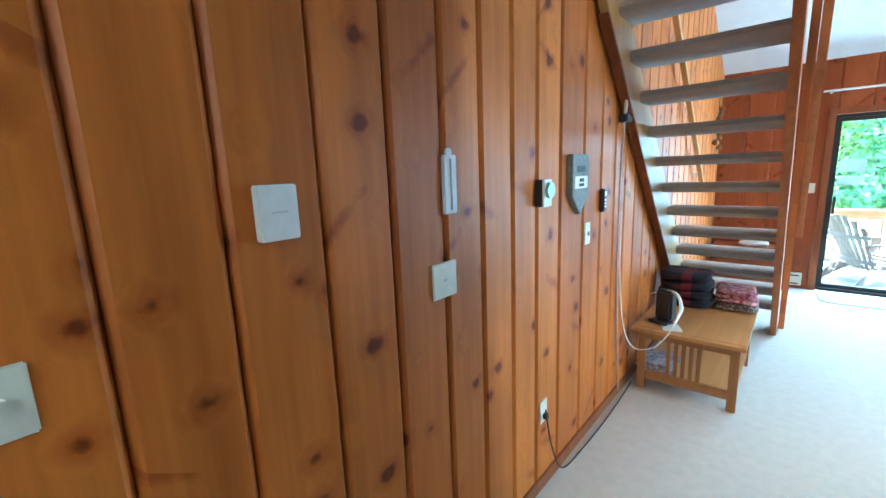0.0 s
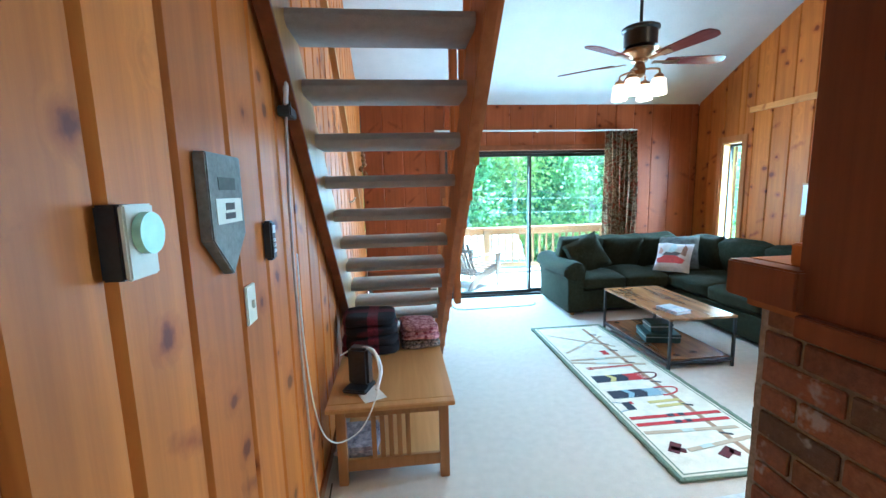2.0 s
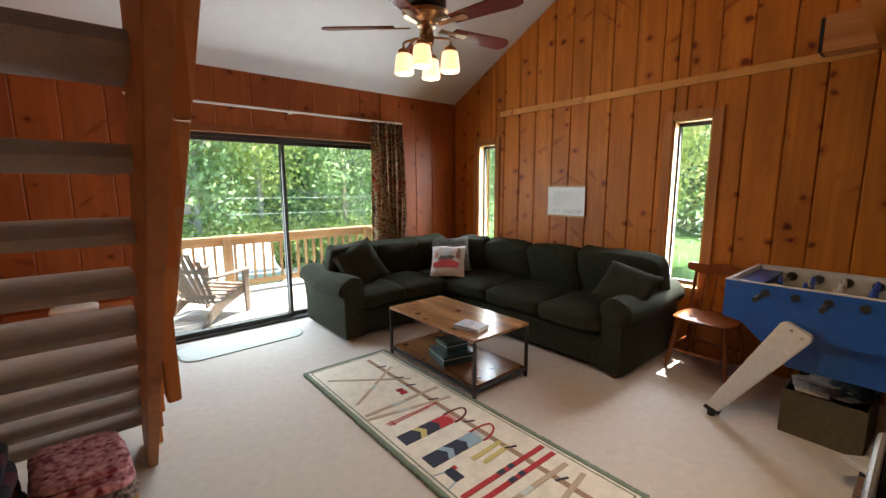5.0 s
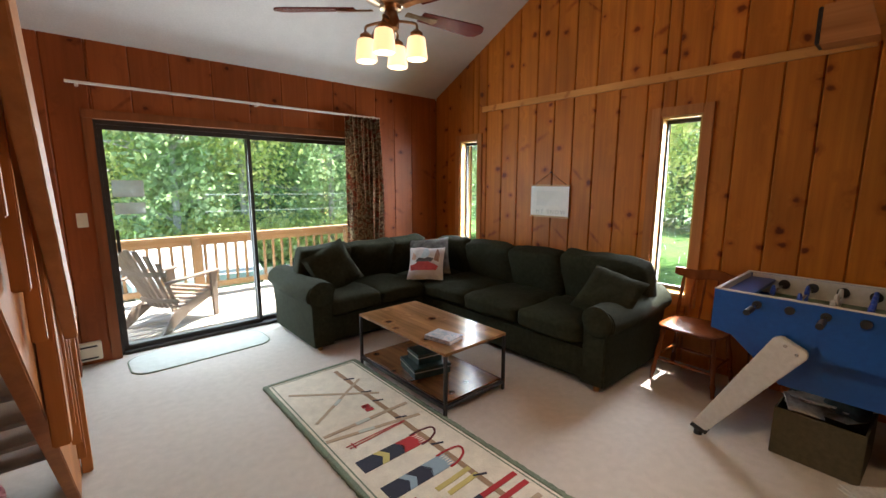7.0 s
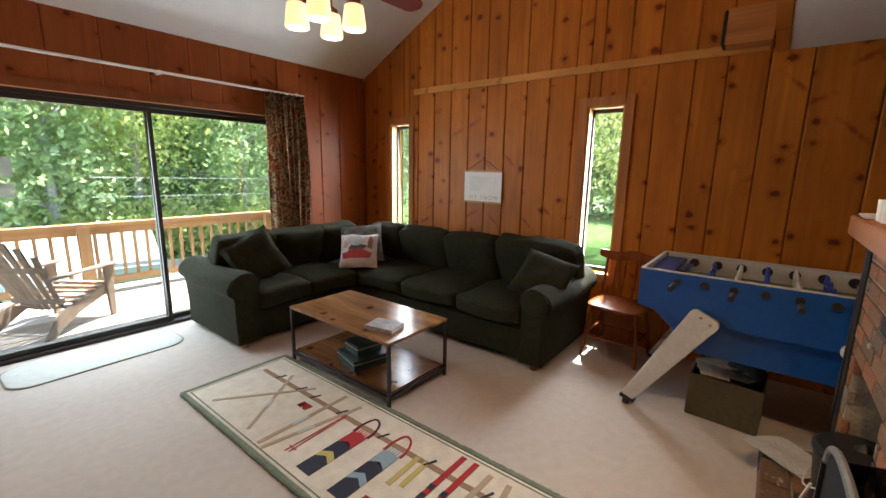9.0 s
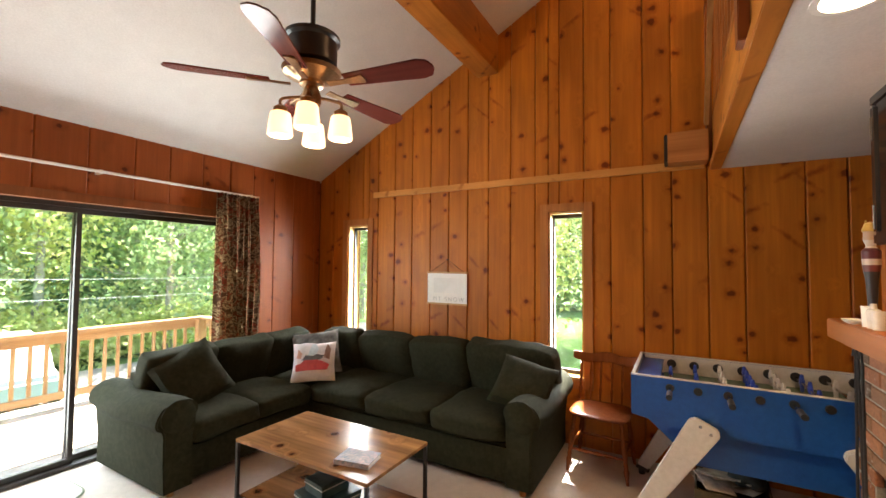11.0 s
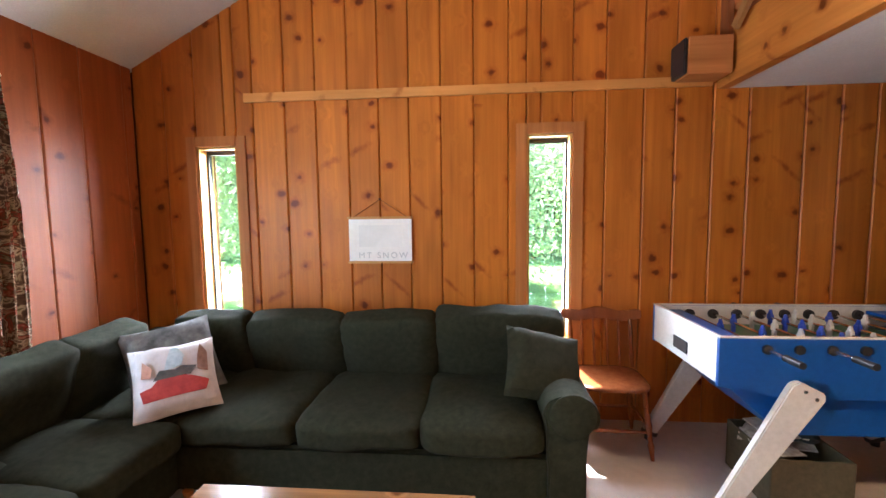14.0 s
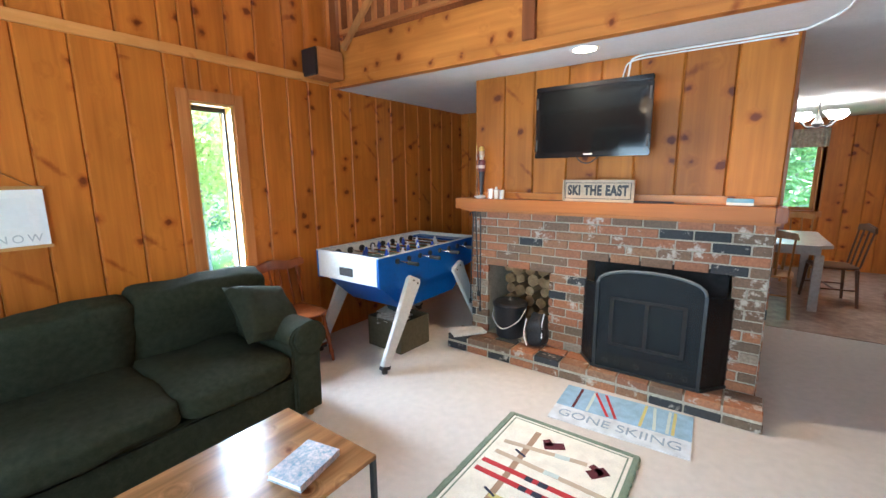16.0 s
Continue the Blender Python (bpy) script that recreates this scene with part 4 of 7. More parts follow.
    for x, c, lean in ((-0.27, "pale", 0), (-0.20, "pale", 0.02), (-0.3, "yellow", 0), (-0.12, "yellow", -0.01), (0.02, "red", 0.11), (0.07, "red", 0.13), (0.29, "wine", 0.0), (0.2, "pale", 0.0)):
        part("ski", strip(bmesh.new(), (-x, -0.05), (-x - lean, 0.22), 0.018, 0.0075, 0.0095), col[c], s)
    curve = bpy.data.curves.new("words", "FONT")
    curve.body, curve.size, curve.extrude, curve.align_x, curve.align_y = "GONE SKIING", 0.115, 0.001, "CENTER", "CENTER"
    words = new("words", curve)
    words.matrix_basis = pose(0, -0.15, 0.0095)
    words.parent = s
    curve.materials.append(surface("mat_letters", (0.20, 0.26, 0.33), (0.32, 0.38, 0.45), 100, 0.95, 0))


def build_foosball():
    f = thing("foosball_table", "blue and white foosball table on slanting pale legs", "foosball table", at=(3.035, 3.03, 0))
    L, W = 1.42, 0.745
    side = [(0, 0.69), (0, 0.925), (-L, 0.925), (-L, 0.69), (-L + 0.30, 0.635), (-0.30, 0.635)]
    for x in (0.0, W - 0.022):
        part("side_panel", prism(bmesh.new(), side, "x", x, x + 0.022, bevel=0.002), BLUE, f)
        part("edge_strip", boxes(((x - 0.002, -L - 0.002, 0.9255), (x + 0.024, 0.002, 0.933)), bevel=0.002), SILVER, f)
        part("lining", boxes(((x + 0.0225 if x < 0.1 else x - 0.004, -L + 0.03, 0.80), (x + 0.026 if x < 0.1 else x - 0.0005, -0.03, 0.924))), SILVER, f)
    for y, s in ((0.0, 1), (-L, -1)):
        a, b = sorted((y, y - s * 0.022))
        part("end_panel", boxes(((0.0225, a, 0.70), (W - 0.0225, b, 0.932)), bevel=0.002), SILVER, f)
        a, b = sorted((y + s * 0.001, y + s * 0.006))
        part("goal_return", boxes(((0.29, a, 0.745), (0.45, b, 0.815)), bevel=0.01), BLACK, f, "black goal return slot")
    part("belly", prism(bmesh.new(), [(-0.04, 0.70), (-0.34, 0.43), (-L + 0.34, 0.43), (-L + 0.04, 0.70), (-L + 0.04, 0.79), (-0.04, 0.79)], "x", 0.055, W - 0.055, bevel=0.003), BLUE, f, "blue ball-return belly")
    green = surface("playfield_green", (0.03, 0.10, 0.05), (0.05, 0.14, 0.07), 30, 0.35, 0)
    part("playfield", boxes(((0.0225, -L + 0.16, 0.795), (W - 0.0225, -0.16, 0.805))), green, f)
    for a, b in ((-0.16, -0.0225), (-L + 0.0225, -L + 0.16)):
        part("end_deck", boxes(((0.027, a, 0.88), (W - 0.027, b, 0.90)), bevel=0.003), BLUE, f, "blue end deck")
    steel = surface("chrome", (0.5, 0.5, 0.5), (0.62, 0.62, 0.62), 40, 0.2, 0, 1.0)
    men_blue = surface("player_blue", (0.02, 0.06, 0.40), (0.03, 0.08, 0.5), 30, 0.4, 0)
    men_white = surface("player_white", (0.5, 0.5, 0.5), (0.62, 0.62, 0.62), 30, 0.4, 0)
    for k in range(8):
        y = -0.21 - 0.143 * k
        mine = k in (0, 1, 3, 5)
        n = (1, 2, 3, 5, 5, 3, 2, 1)[k]
        side_x = -0.16 if not k % 2 else 0.02
        r = part("rod", rod(bmesh.new(), (side_x, y, 0.875), (side_x + 0.93, y, 0.875), 0.0075, n=8), steel, f, "steel rod")
        part("rod_end", rod(bmesh.new(), (W - 0.045, y, 0.875), (W - 0.028, y, 0.875), 0.03, n=16), BLACK, r, "round black bushing")
        part("rod_end", rod(bmesh.new(), (-0.014, y, 0.875), (-0.001, y, 0.875), 0.022, n=16), BLACK, r, "round black bushing")
        hx = side_x if side_x < 0 else side_x + 0.93
        part("grip", rod(bmesh.new(), (hx - 0.06, y, 0.875), (hx + 0.04, y, 0.875), 0.016, n=12), BLACK, r, "black rubber grip")
        for q in range(n):
            x = W * (q + 1) / (n + 1)
            bm = rod(bmesh.new(), (x, y, 0.90), (x, y, 0.925), 0.013, 0.008, 8)
            box(bm, (x - 0.017, y - 0.012, 0.862), (x + 0.017, y + 0.012, 0.90), 0.004)
            box(bm, (x - 0.011, y - 0.009, 0.818), (x + 0.011, y + 0.009, 0.862), 0.003)
            part("playing_piece", bm, men_blue if mine else men_white, r)
    for x in (-0.044, W + 0.003):
        for y, s in ((0.0, -1), (-L, 1)):
            bm = bmesh.new()
            prism(bm, [(y - s * 0.035, 0.065), (y + s * 0.045, 0.04), (y + s * 0.455, 0.645), (y + s * 0.45, 0.68), (y + s * 0.34, 0.735), (y + s * 0.305, 0.72)], "x", x, x + 0.04, bevel=0.006)
            leg = part("leg", bm, SILVER, f, "pale slanting leg")
            bm = bmesh.new()
            prism(bm, [(y - s * 0.045, 0.045), (y + s * 0.045, 0.018), (y + s * 0.058, 0.045), (y - s * 0.03, 0.075)], "x", x - 0.002, x + 0.042, bevel=0.003)
            rod(bm, (x + 0.02, y, 0.0), (x + 0.02, y, 0.03), 0.024, n=12)
            part("foot", bm, BLACK, leg, "black adjustable foot")
            for dy, z in ((0.36, 0.69), (0.41, 0.655)):
                part("bolt", rod(bmesh.new(), (x - 0.004 if x < 0.1 else x + 0.04, y + s * dy, z), (x if x < 0.1 else x + 0.044, y + s * dy, z), 0.009, n=10), steel, leg)
    c = thing("storage_crate", "olive cardboard box full of papers", "box", at=(3.13, 2.70, 0), turn=-3)
    olive = surface("olive_board", (0.06, 0.05, 0.025), (0.09, 0.075, 0.04), 30, 0.8, 0.1)
    for lo, hi in (((0, -0.38, 0), (0.01, 0, 0.28)), ((0.01, -0.01, 0), (0.41, 0, 0.28)), ((0.01, -0.38, 0), (0.41, -0.37, 0.28)), ((0.41, -0.38, 0), (0.42, 0, 0.28))):
        part("side", boxes((lo, hi), bevel=0.002), olive, c)
    part("bottom", boxes(((0.01, -0.37, 0), (0.41, -0.01, 0.01))), olive, c)
    paper = surface("newsprint", (0.35, 0.30, 0.24), (0.60, 0.55, 0.47), 25, 0.9, 0.2, patch=0.3)
    rnd = random.Random(5)
    for k in range(9):
        m = pose(rnd.uniform(0.12, 0.3), -rnd.uniform(0.1, 0.28), 0.24 + 0.008 * k, rnd.uniform(-9, 9), rnd.uniform(-9, 9), rnd.uniform(0, 90))
        part("paper", box(bmesh.new(), (-0.10, -0.08, 0), (0.10, 0.08, 0.005), 0, m=m), paper, c)
    part("cloth", cushion(bmesh.new(), (0.22, 0.2, 0.12), (0.28, -0.27, 0.30), puff=0.5, power=3, wrinkle=0.03), surface("dark_cloth", (0.02, 0.03, 0.03), (0.05, 0.06, 0.06), 40, 0.9, 0.3), c)


def build_chair():
    w = wood("chair_wood", (0.17, 0.048, 0.014), (0.27, 0.085, 0.026), "Z", rough=0.24, vary=0.1)
    c = thing("wooden_chair", "glossy red-brown wooden chair with a spindle back", "chair", at=(3.745, 3.315, 0), turn=88)
    bm = cushion(bmesh.new(), (0.45, 0.43, 0.042), (0, 0, 0.44), power=4, puff=0.1, wrinkle=0, cuts=10)
    for v in bm.verts:
        if v.co.z > 0.44:
            v.co.z -= 0.010 * max(0, 1 - ((abs(v.co.x) - 0.09) / 0.08) ** 2) * max(0, 1 - (v.co.y / 0.2) ** 2)
    part("seat", bm, w, c, "saddle-shaped seat")
    leg = [(0.011, 0), (0.014, 0.04), (0.021, 0.09), (0.013, 0.115), (0.018, 0.13), (0.013, 0.145), (0.021, 0.21), (0.017, 0.29), (0.013, 0.315), (0.019, 0.33), (0.014, 0.345), (0.017, 0.43)]
    for x in (-0.17, 0.17):
        for y in (-0.15, 0.15):
            foot, top = Vector((x * 1.28, y * 1.3, 0)), Vector((x, y, 0.43))
            lean = (top - foot).to_track_quat("Z", "Y").to_matrix().to_4x4()
            part("leg", turned(bmesh.new(), leg, 12, m=Matrix.Translation(foot) @ lean), w, c, "turned leg")
    bar = [(0.007, 0), (0.013, 0.12), (0.009, 0.15), (0.015, 0.19), (0.009, 0.23), (0.013, 0.26), (0.007, 0.38)]
    for y in (-0.177, 0.177):
        part("stretcher", turned(bmesh.new(), bar, 10, m=Matrix.Translation((-0.19, y, 0.17)) @ Matrix.Rotation(radians(90), 4, "Y")), w, c)
    for x in (-0.195, 0.195):
        part("stretcher", rod(bmesh.new(), (x, -0.175, 0.20), (x, 0.175, 0.20), 0.009), w, c)
    for x, r in ((-0.205, 1.5), (-0.125, 1.0), (-0.045, 1.0), (0.045, 1.0), (0.125, 1.0), (0.205, 1.5)):
        prof = [(0.007 * r, 0), (0.009 * r, 0.05), (0.012 * r, 0.09), (0.007 * r, 0.12), (0.009 * r, 0.135), (0.007 * r, 0.15), (0.011 * r, 0.21), (0.008 * r, 0.30), (0.007 * r, 0.33)]
        part("spindle", turned(bmesh.new(), prof, 10, m=Matrix.Translation((x, -0.175 - 0.012 * (1 - (x / 0.2) ** 2), 0.455)) @ Matrix.Rotation(radians(13), 4, "X")), w, c, "thick turned back post" if r > 1 else "")
    bm = bmesh.new()
    rows = []
    for k in range(17):
        u = -1 + k / 8
        x, y = 0.275 * u, -0.285 + 0.05 * u * u
        top = 0.842 + 0.012 * math.cos(u * 6.3) - 0.012 * u ** 4
        low = 0.762 + 0.010 * math.cos(u * 6.3) + 0.016 * u ** 6
        rows.append([bm.verts.new(p) for p in ((x, y + 0.012, low), (x, y - 0.012, low), (x, y - 0.02, top), (x, y + 0.002, top))])
    for a, b in zip(rows, rows[1:]):
        for j in range(4):
            bm.faces.new((a[j], a[(j + 1) % 4], b[(j + 1) % 4], b[j]))
    bm.faces.new(rows[0][::-1])
    bm.faces.new(rows[-1])
    bmesh.ops.recalc_face_normals(bm, faces=bm.faces)
    bmesh.ops.bevel(bm, geom=[e for e in bm.edges if e.calc_face_angle(0) > 0.8], offset=0.005, segments=2, affect="EDGES", clamp_overlap=True)
    part("crest_rail", bm, w, c, "wavy bent top rail")


def build_bench():
    b = thing("bench_table", "light oak hall bench with a slatted end", "bench", at=(-0.66, 3.13, 0))
    part("top", boxes(((0, 0.055, 0.438), (0.66, 0.95, 0.462)), bevel=0.003), OAK_Y, b)
    part("breadboard_end", boxes(((0, 0, 0.438), (0.66, 0.053, 0.4625)), bevel=0.004), OAK_Y, b)
    for x in (0.04, 0.58):
        for y in (0.05, 0.85):
            part("leg", boxes(((x, y, 0), (x + 0.05, y + 0.05, 0.437)), bevel=0.004), OAK_Z, b)
    for y in (0.06, 0.865):
        part("cross_rail", boxes(((0.09, y, 0.38), (0.58, y + 0.025, 0.437)), bevel=0.003), OAK_Z, b)
        part("cross_rail", boxes(((0.09, y, 0.075), (0.58, y + 0.025, 0.14)), bevel=0.003), OAK_Z, b)
    for k in range(5):
        part("slat", boxes(((0.22 + 0.045 * k, 0.064, 0.14), (0.245 + 0.045 * k, 0.078, 0.38)), bevel=0.002), OAK_Z, b)
    part("lower_shelf", boxes(((0.05, 0.09, 0.10), (0.62, 0.86, 0.115)), bevel=0.002), OAK_Y, b)
    part("side_rail", boxes(((0.60, 0.1, 0.38), (0.62, 0.85, 0.437)), bevel=0.003), OAK_Y, b)
    rnd = random.Random(8)
    mags = surface("magazine_paper", (0.10, 0.09, 0.13), (0.55, 0.50, 0.52), 30, 0.5, 0.05, patch=0.3, random=0.5)
    for k in range(6):
        g = thing("magazine", "glossy magazine lying on the bench shelf", "magazine", "magazines under the bench", at=(-0.52 + rnd.uniform(-.02, .02), 3.36, 0.1152 + 0.012 * k), turn=rnd.uniform(-14, 14))
        part("cover", boxes(((-0.1, -0.13, 0), (0.1, 0.13, 0.011)), bevel=0.002), mags, g)
    plaid = plaid_wool()
    t = thing("plaid_blanket", "folded black and dark red plaid blanket", "blanket", at=(-0.47, 3.93, 0.463))
    for k in range(4):
        part("fold", cushion(bmesh.new(), (0.38 - 0.01 * k, 0.34, 0.078), (0, 0.0, 0.038 + 0.066 * k), power=5, puff=0.15, wrinkle=0.014, seed=k), plaid, t)
    pink = surface("patterned_wool", (0.16, 0.012, 0.03), (0.66, 0.36, 0.38), 38, 0.95, 0.5, detail=1.5, dist=0.004)
    dark = surface("dark_patterned_wool", (0.03, 0.02, 0.02), (0.32, 0.24, 0.2), 60, 0.95, 0.5, detail=1.5)
    t = thing("patterned_blanket", "folded pink and red patterned blanket", "blanket", at=(-0.14, 4.00, 0.463), turn=4)
    for k in range(5):
        part("fold", cushion(bmesh.new(), (0.28 - 0.008 * k, 0.30, 0.036), (0, 0.01 * (k % 2), 0.018 + 0.031 * k), power=5, puff=0.15, wrinkle=0.012, seed=k + 9), dark if k < 2 else pink, t)
    box_mat = surface("black_plastic", (0.015, 0.017, 0.02), (0.03, 0.033, 0.038), 60, 0.3, 0.05)
    r = thing("black_device", "black upright box on a flat black base", "router", at=(-0.50, 3.36, 0.463), turn=-20)
    part("body", boxes(((-0.06, -0.03, 0.02), (0.06, 0.05, 0.235)), bevel=0.015), box_mat, r)
    part("base", boxes(((-0.07, -0.09, 0), (0.07, 0.06, 0.022)), bevel=0.008), box_mat, r)
    q = thing("white_cable", "looped white cable hanging over the bench", "cable")
    part("cord", tube(bmesh.new(), curve_points([(-0.67, 2.86, 1.30), (-0.672, 2.88, 0.9), (-0.655, 2.95, 0.52), (-0.60, 3.01, 0.365), (-0.50, 3.06, 0.37), (-0.43, 3.11, 0.45), (-0.385, 3.2, 0.58), (-0.42, 3.32, 0.685), (-0.52, 3.37, 0.69), (-0.60, 3.36, 0.655)]), 0.0035), WHITE, q)
    part("sleeve", tube(bmesh.new(), curve_points([(-0.40, 3.18, 0.53), (-0.38, 3.27, 0.61), (-0.43, 3.34, 0.685), (-0.52, 3.38, 0.68)]), 0.011), WHITE, q)
    n = thing("white_note", "white sheet of paper on the bench", "paper", at=(-0.44, 3.27, 0.463), turn=25)
    part("sheet", boxes(((-0.06, -0.08, 0), (0.06, 0.08, 0.002))), WHITE, n)
    cb = thing("wall_cable", "beige cable bundle running down the wall", "cable")
    tan = surface("beige_cable", (0.42, 0.32, 0.26), (0.52, 0.42, 0.35), 60, 0.6, 0)
    part("cord", tube(bmesh.new(), curve_points([(-0.66, 2.50, 2.35), (-0.66, 2.58, 2.28), (-0.66, 2.66, 2.1), (-0.66, 2.80, 1.95), (-0.665, 2.83, 1.85), (-0.68, 2.84, 1.5), (-0.685, 2.86, 1.0), (-0.685, 2.9, 0.6), (-0.685, 2.94, 0.3), (-0.68, 2.97, 0.04)]), 0.006), tan, cb)
    part("cord", tube(bmesh.new(), curve_points([(-0.655, 2.5, 2.33), (-0.645, 2.56, 2.3), (-0.65, 2.64, 2.12), (-0.645, 2.78, 1.98), (-0.66, 2.82, 1.88)]), 0.009), WHITE, cb)
    part("plug", boxes(((-0.69, 2.80, 1.83), (-0.64, 2.90, 1.87)), ((-0.68, 2.84, 1.86), (-0.65, 2.87, 1.92)), bevel=0.005), BLACK, cb)
    fl = thing("floor_cable", "thin dark cable along the wall on the carpet", "cable")
    part("cord", tube(bmesh.new(), curve_points([(-0.69, 1.90, 0.42), (-0.68, 1.95, 0.2), (-0.665, 2.05, 0.02), (-0.65, 2.3, 0.006), (-0.645, 2.6, 0.006), (-0.65, 2.9, 0.006), (-0.66, 3.2, 0.01)]), 0.004), BLACK, fl)


def plaid_wool():
    """Black wool crossed by wide dark red bands."""
    m, nt, b = nodes("plaid_wool", 0.95)
    tex = nt.nodes.new("ShaderNodeTexCoord")
    sep = nt.nodes.new("ShaderNodeSeparateXYZ")
    link(nt, tex.outputs["Object"], sep.inputs[0])
    bands = []
    for n, off in ((0, 0.03), (1, 0.05)):
        wave = math_node(nt, "SINE", math_node(nt, "MULTIPLY", math_node(nt, "ADD", sep.outputs[n], off), 30.0))
        bands.append(ramp(nt, wave, [(0.45, (0, 0, 0)), (0.60, (1, 1, 1))]).outputs[0])
    fuzz = node(nt, "ShaderNodeTexNoise", Scale=90.0, Detail=3.0)
    link(nt, tex.outputs["Object"], fuzz.inputs["Vector"])
    col = mixed(nt, "MIX", bands[0], (0.008, 0.006, 0.010), (0.11, 0.010, 0.024))
    col = mixed(nt, "MIX", math_node(nt, "MULTIPLY", bands[1], 0.6), col, (0.13, 0.012, 0.03))
    col = mixed(nt, "MULTIPLY", 1.0, col, ramp(nt, fuzz.outputs[0], [(0.3, (0.6, 0.6, 0.6)), (0.7, (1.3, 1.3, 1.3))]).outputs[0])
    link(nt, col, b.inputs["Base Color"])
    bumped(nt, b, fuzz.outputs[0], 0.5, 0.004)
    return m


def build_wall_items():
    def plate(kind, label, y, z, dy, dz, mat, deep=0.008):
        p = thing(kind, label, "switch plate", at=(XL, y, z))
        part("plate", boxes(((0.0005, -dy / 2, -dz / 2), (deep, dy / 2, dz / 2)), bevel=0.003), mat, p)
        return p
    p = plate("double_switch", "ivory double switch plate on the pine wall", 0.17, 1.27, 0.12, 0.115, IVORY)
    for y in (-0.025, 0.025):
        part("toggle", boxes(((0.008, y - 0.006, -0.012), (0.018, y + 0.006, 0.012)), bevel=0.002), IVORY, p)
    p = plate("thermostat", "square white thermostat with rounded corners", 0.64, 1.508, 0.088, 0.118, WHITE, 0.028)
    part("lever", boxes(((0.028, -0.018, 0.0), (0.031, 0.018, 0.003))), SILVER, p)
    p = plate("thermometer", "white narrow wall thermometer", 1.226, 1.54, 0.062, 0.185, WHITE, 0.014)
    part("hook", rod(bmesh.new(), (0.002, 0, 0.10), (0.01, 0, 0.10), 0.014, n=12), WHITE, p)
    part("tube", rod(bmesh.new(), (0.016, 0, -0.08), (0.016, 0, 0.08), 0.003, n=8), SILVER, p)
    p = plate("blank_plate", "ivory square blank cover plate", 1.19, 1.235, 0.118, 0.118, IVORY)
    part("screw", rod(bmesh.new(), (0.008, 0, 0), (0.010, 0, 0), 0.005, n=8), SILVER, p)
    # the box's shadowed sides are given as black colour behind the ivory front
    d = plate("dial_timer", "ivory-fronted box with a green dial, sides blackened as shadow", 1.838, 1.475, 0.075, 0.115, BLACK, 0.034)
    part("front", boxes(((0.0342, -0.0375, -0.0575), (0.044, 0.0375, 0.0575)), bevel=0.003), IVORY, d)
    part("dial", rod(bmesh.new(), (0.045, 0.005, 0.012), (0.058, 0.005, 0.012), 0.033, n=28), surface("pale_green", (0.42, 0.62, 0.42), (0.50, 0.70, 0.50), 30, 0.3, 0), d, "round pale green dial")
    s = thing("wall_plaque", "grey pointed wooden plaque with a white label", "plaque", at=(XL, 2.22, 1.50))
    grey = surface("weathered_grey", (0.17, 0.17, 0.15), (0.26, 0.26, 0.23), 50, 0.7, 0.2)
    prism_bm = prism(bmesh.new(), [(-0.10, 0.14), (0.10, 0.14), (0.10, -0.06), (0.0, -0.155), (-0.10, -0.06)], "x", 0.001, 0.03, bevel=0.003)
    part("board", prism_bm, grey, s)
    lab = part("label", boxes(((0.0305, -0.075, -0.025), (0.033, 0.075, 0.035))), IVORY, s, "white label with unreadable dark print")
    part("print", boxes(((0.0332, -0.03, -0.015), (0.0342, 0.03, 0.0)), ((0.0332, -0.025, 0.007), (0.0342, 0.028, 0.024))), surface("dark_ink", (0.08, 0.07, 0.06), (0.12, 0.11, 0.1), 30, 0.8, 0), lab)
    part("print", boxes(((0.0305, -0.05, 0.055), (0.0315, 0.05, 0.085))), surface("grey_ink", (0.10, 0.10, 0.09), (0.14, 0.14, 0.12), 30, 0.8, 0), s)
    r = thing("remote_control", "black remote control in a wall holder", "remote control", at=(XL, 2.57, 1.39))
    part("body", boxes(((0.001, -0.022, -0.065), (0.03, 0.022, 0.065)), bevel=0.006), BLACK, r)
    part("display", boxes(((0.03, -0.014, 0.025), (0.032, 0.014, 0.05))), SILVER, r)
    part("button", boxes(*[((0.03, -0.012 + 0.012 * i, -0.04 + 0.018 * j), (0.033, -0.004 + 0.012 * i, -0.03 + 0.018 * j)) for i in range(2) for j in range(3)]), SILVER, r)
    p = plate("light_switch", "ivory single light switch", 2.38, 1.225, 0.072, 0.116, IVORY)
    part("toggle", boxes(((0.008, -0.006, -0.012), (0.018, 0.006, 0.012)), bevel=0.002), IVORY, p)
    p = plate("wall_outlet", "ivory power outlet with a black plug", 1.885, 0.42, 0.072, 0.116, IVORY)
    part("plug", boxes(((0.008, -0.014, -0.036), (0.03, 0.014, -0.008)), bevel=0.004), BLACK, p)
    setting("baseboard", boxes(((XL - 0.002, -1.9, 0.0), (XL + 0.012, 5.0, 0.07)), bevel=0.003), DARKTRIM_Z, "low red-brown baseboard")
    # north wall
    p = thing("light_switch", "ivory light switch beside the sliding door", "switch plate", at=(0.255, YN, 1.23))
    part("plate", boxes(((-0.036, -0.008, -0.058), (0.036, -0.0005, 0.058)), bevel=0.003), IVORY, p)
    part("toggle", boxes(((-0.006, -0.018, -0.012), (0.006, -0.008, 0.012)), bevel=0.002), IVORY, p)
    h = thing("baseboard_heater", "beige metal baseboard heater", "heater", at=(-0.68, YN, 0))
    part("casing", boxes(((0, -0.065, 0.05), (0.95, -0.001, 0.20)), bevel=0.006), IVORY, h)
    part("slot", boxes(((0.03, -0.067, 0.165), (0.92, -0.0655, 0.18))), BLACK, h)
    part("slot", boxes(((0.03, -0.067, 0.065), (0.92, -0.0655, 0.08))), BLACK, h)
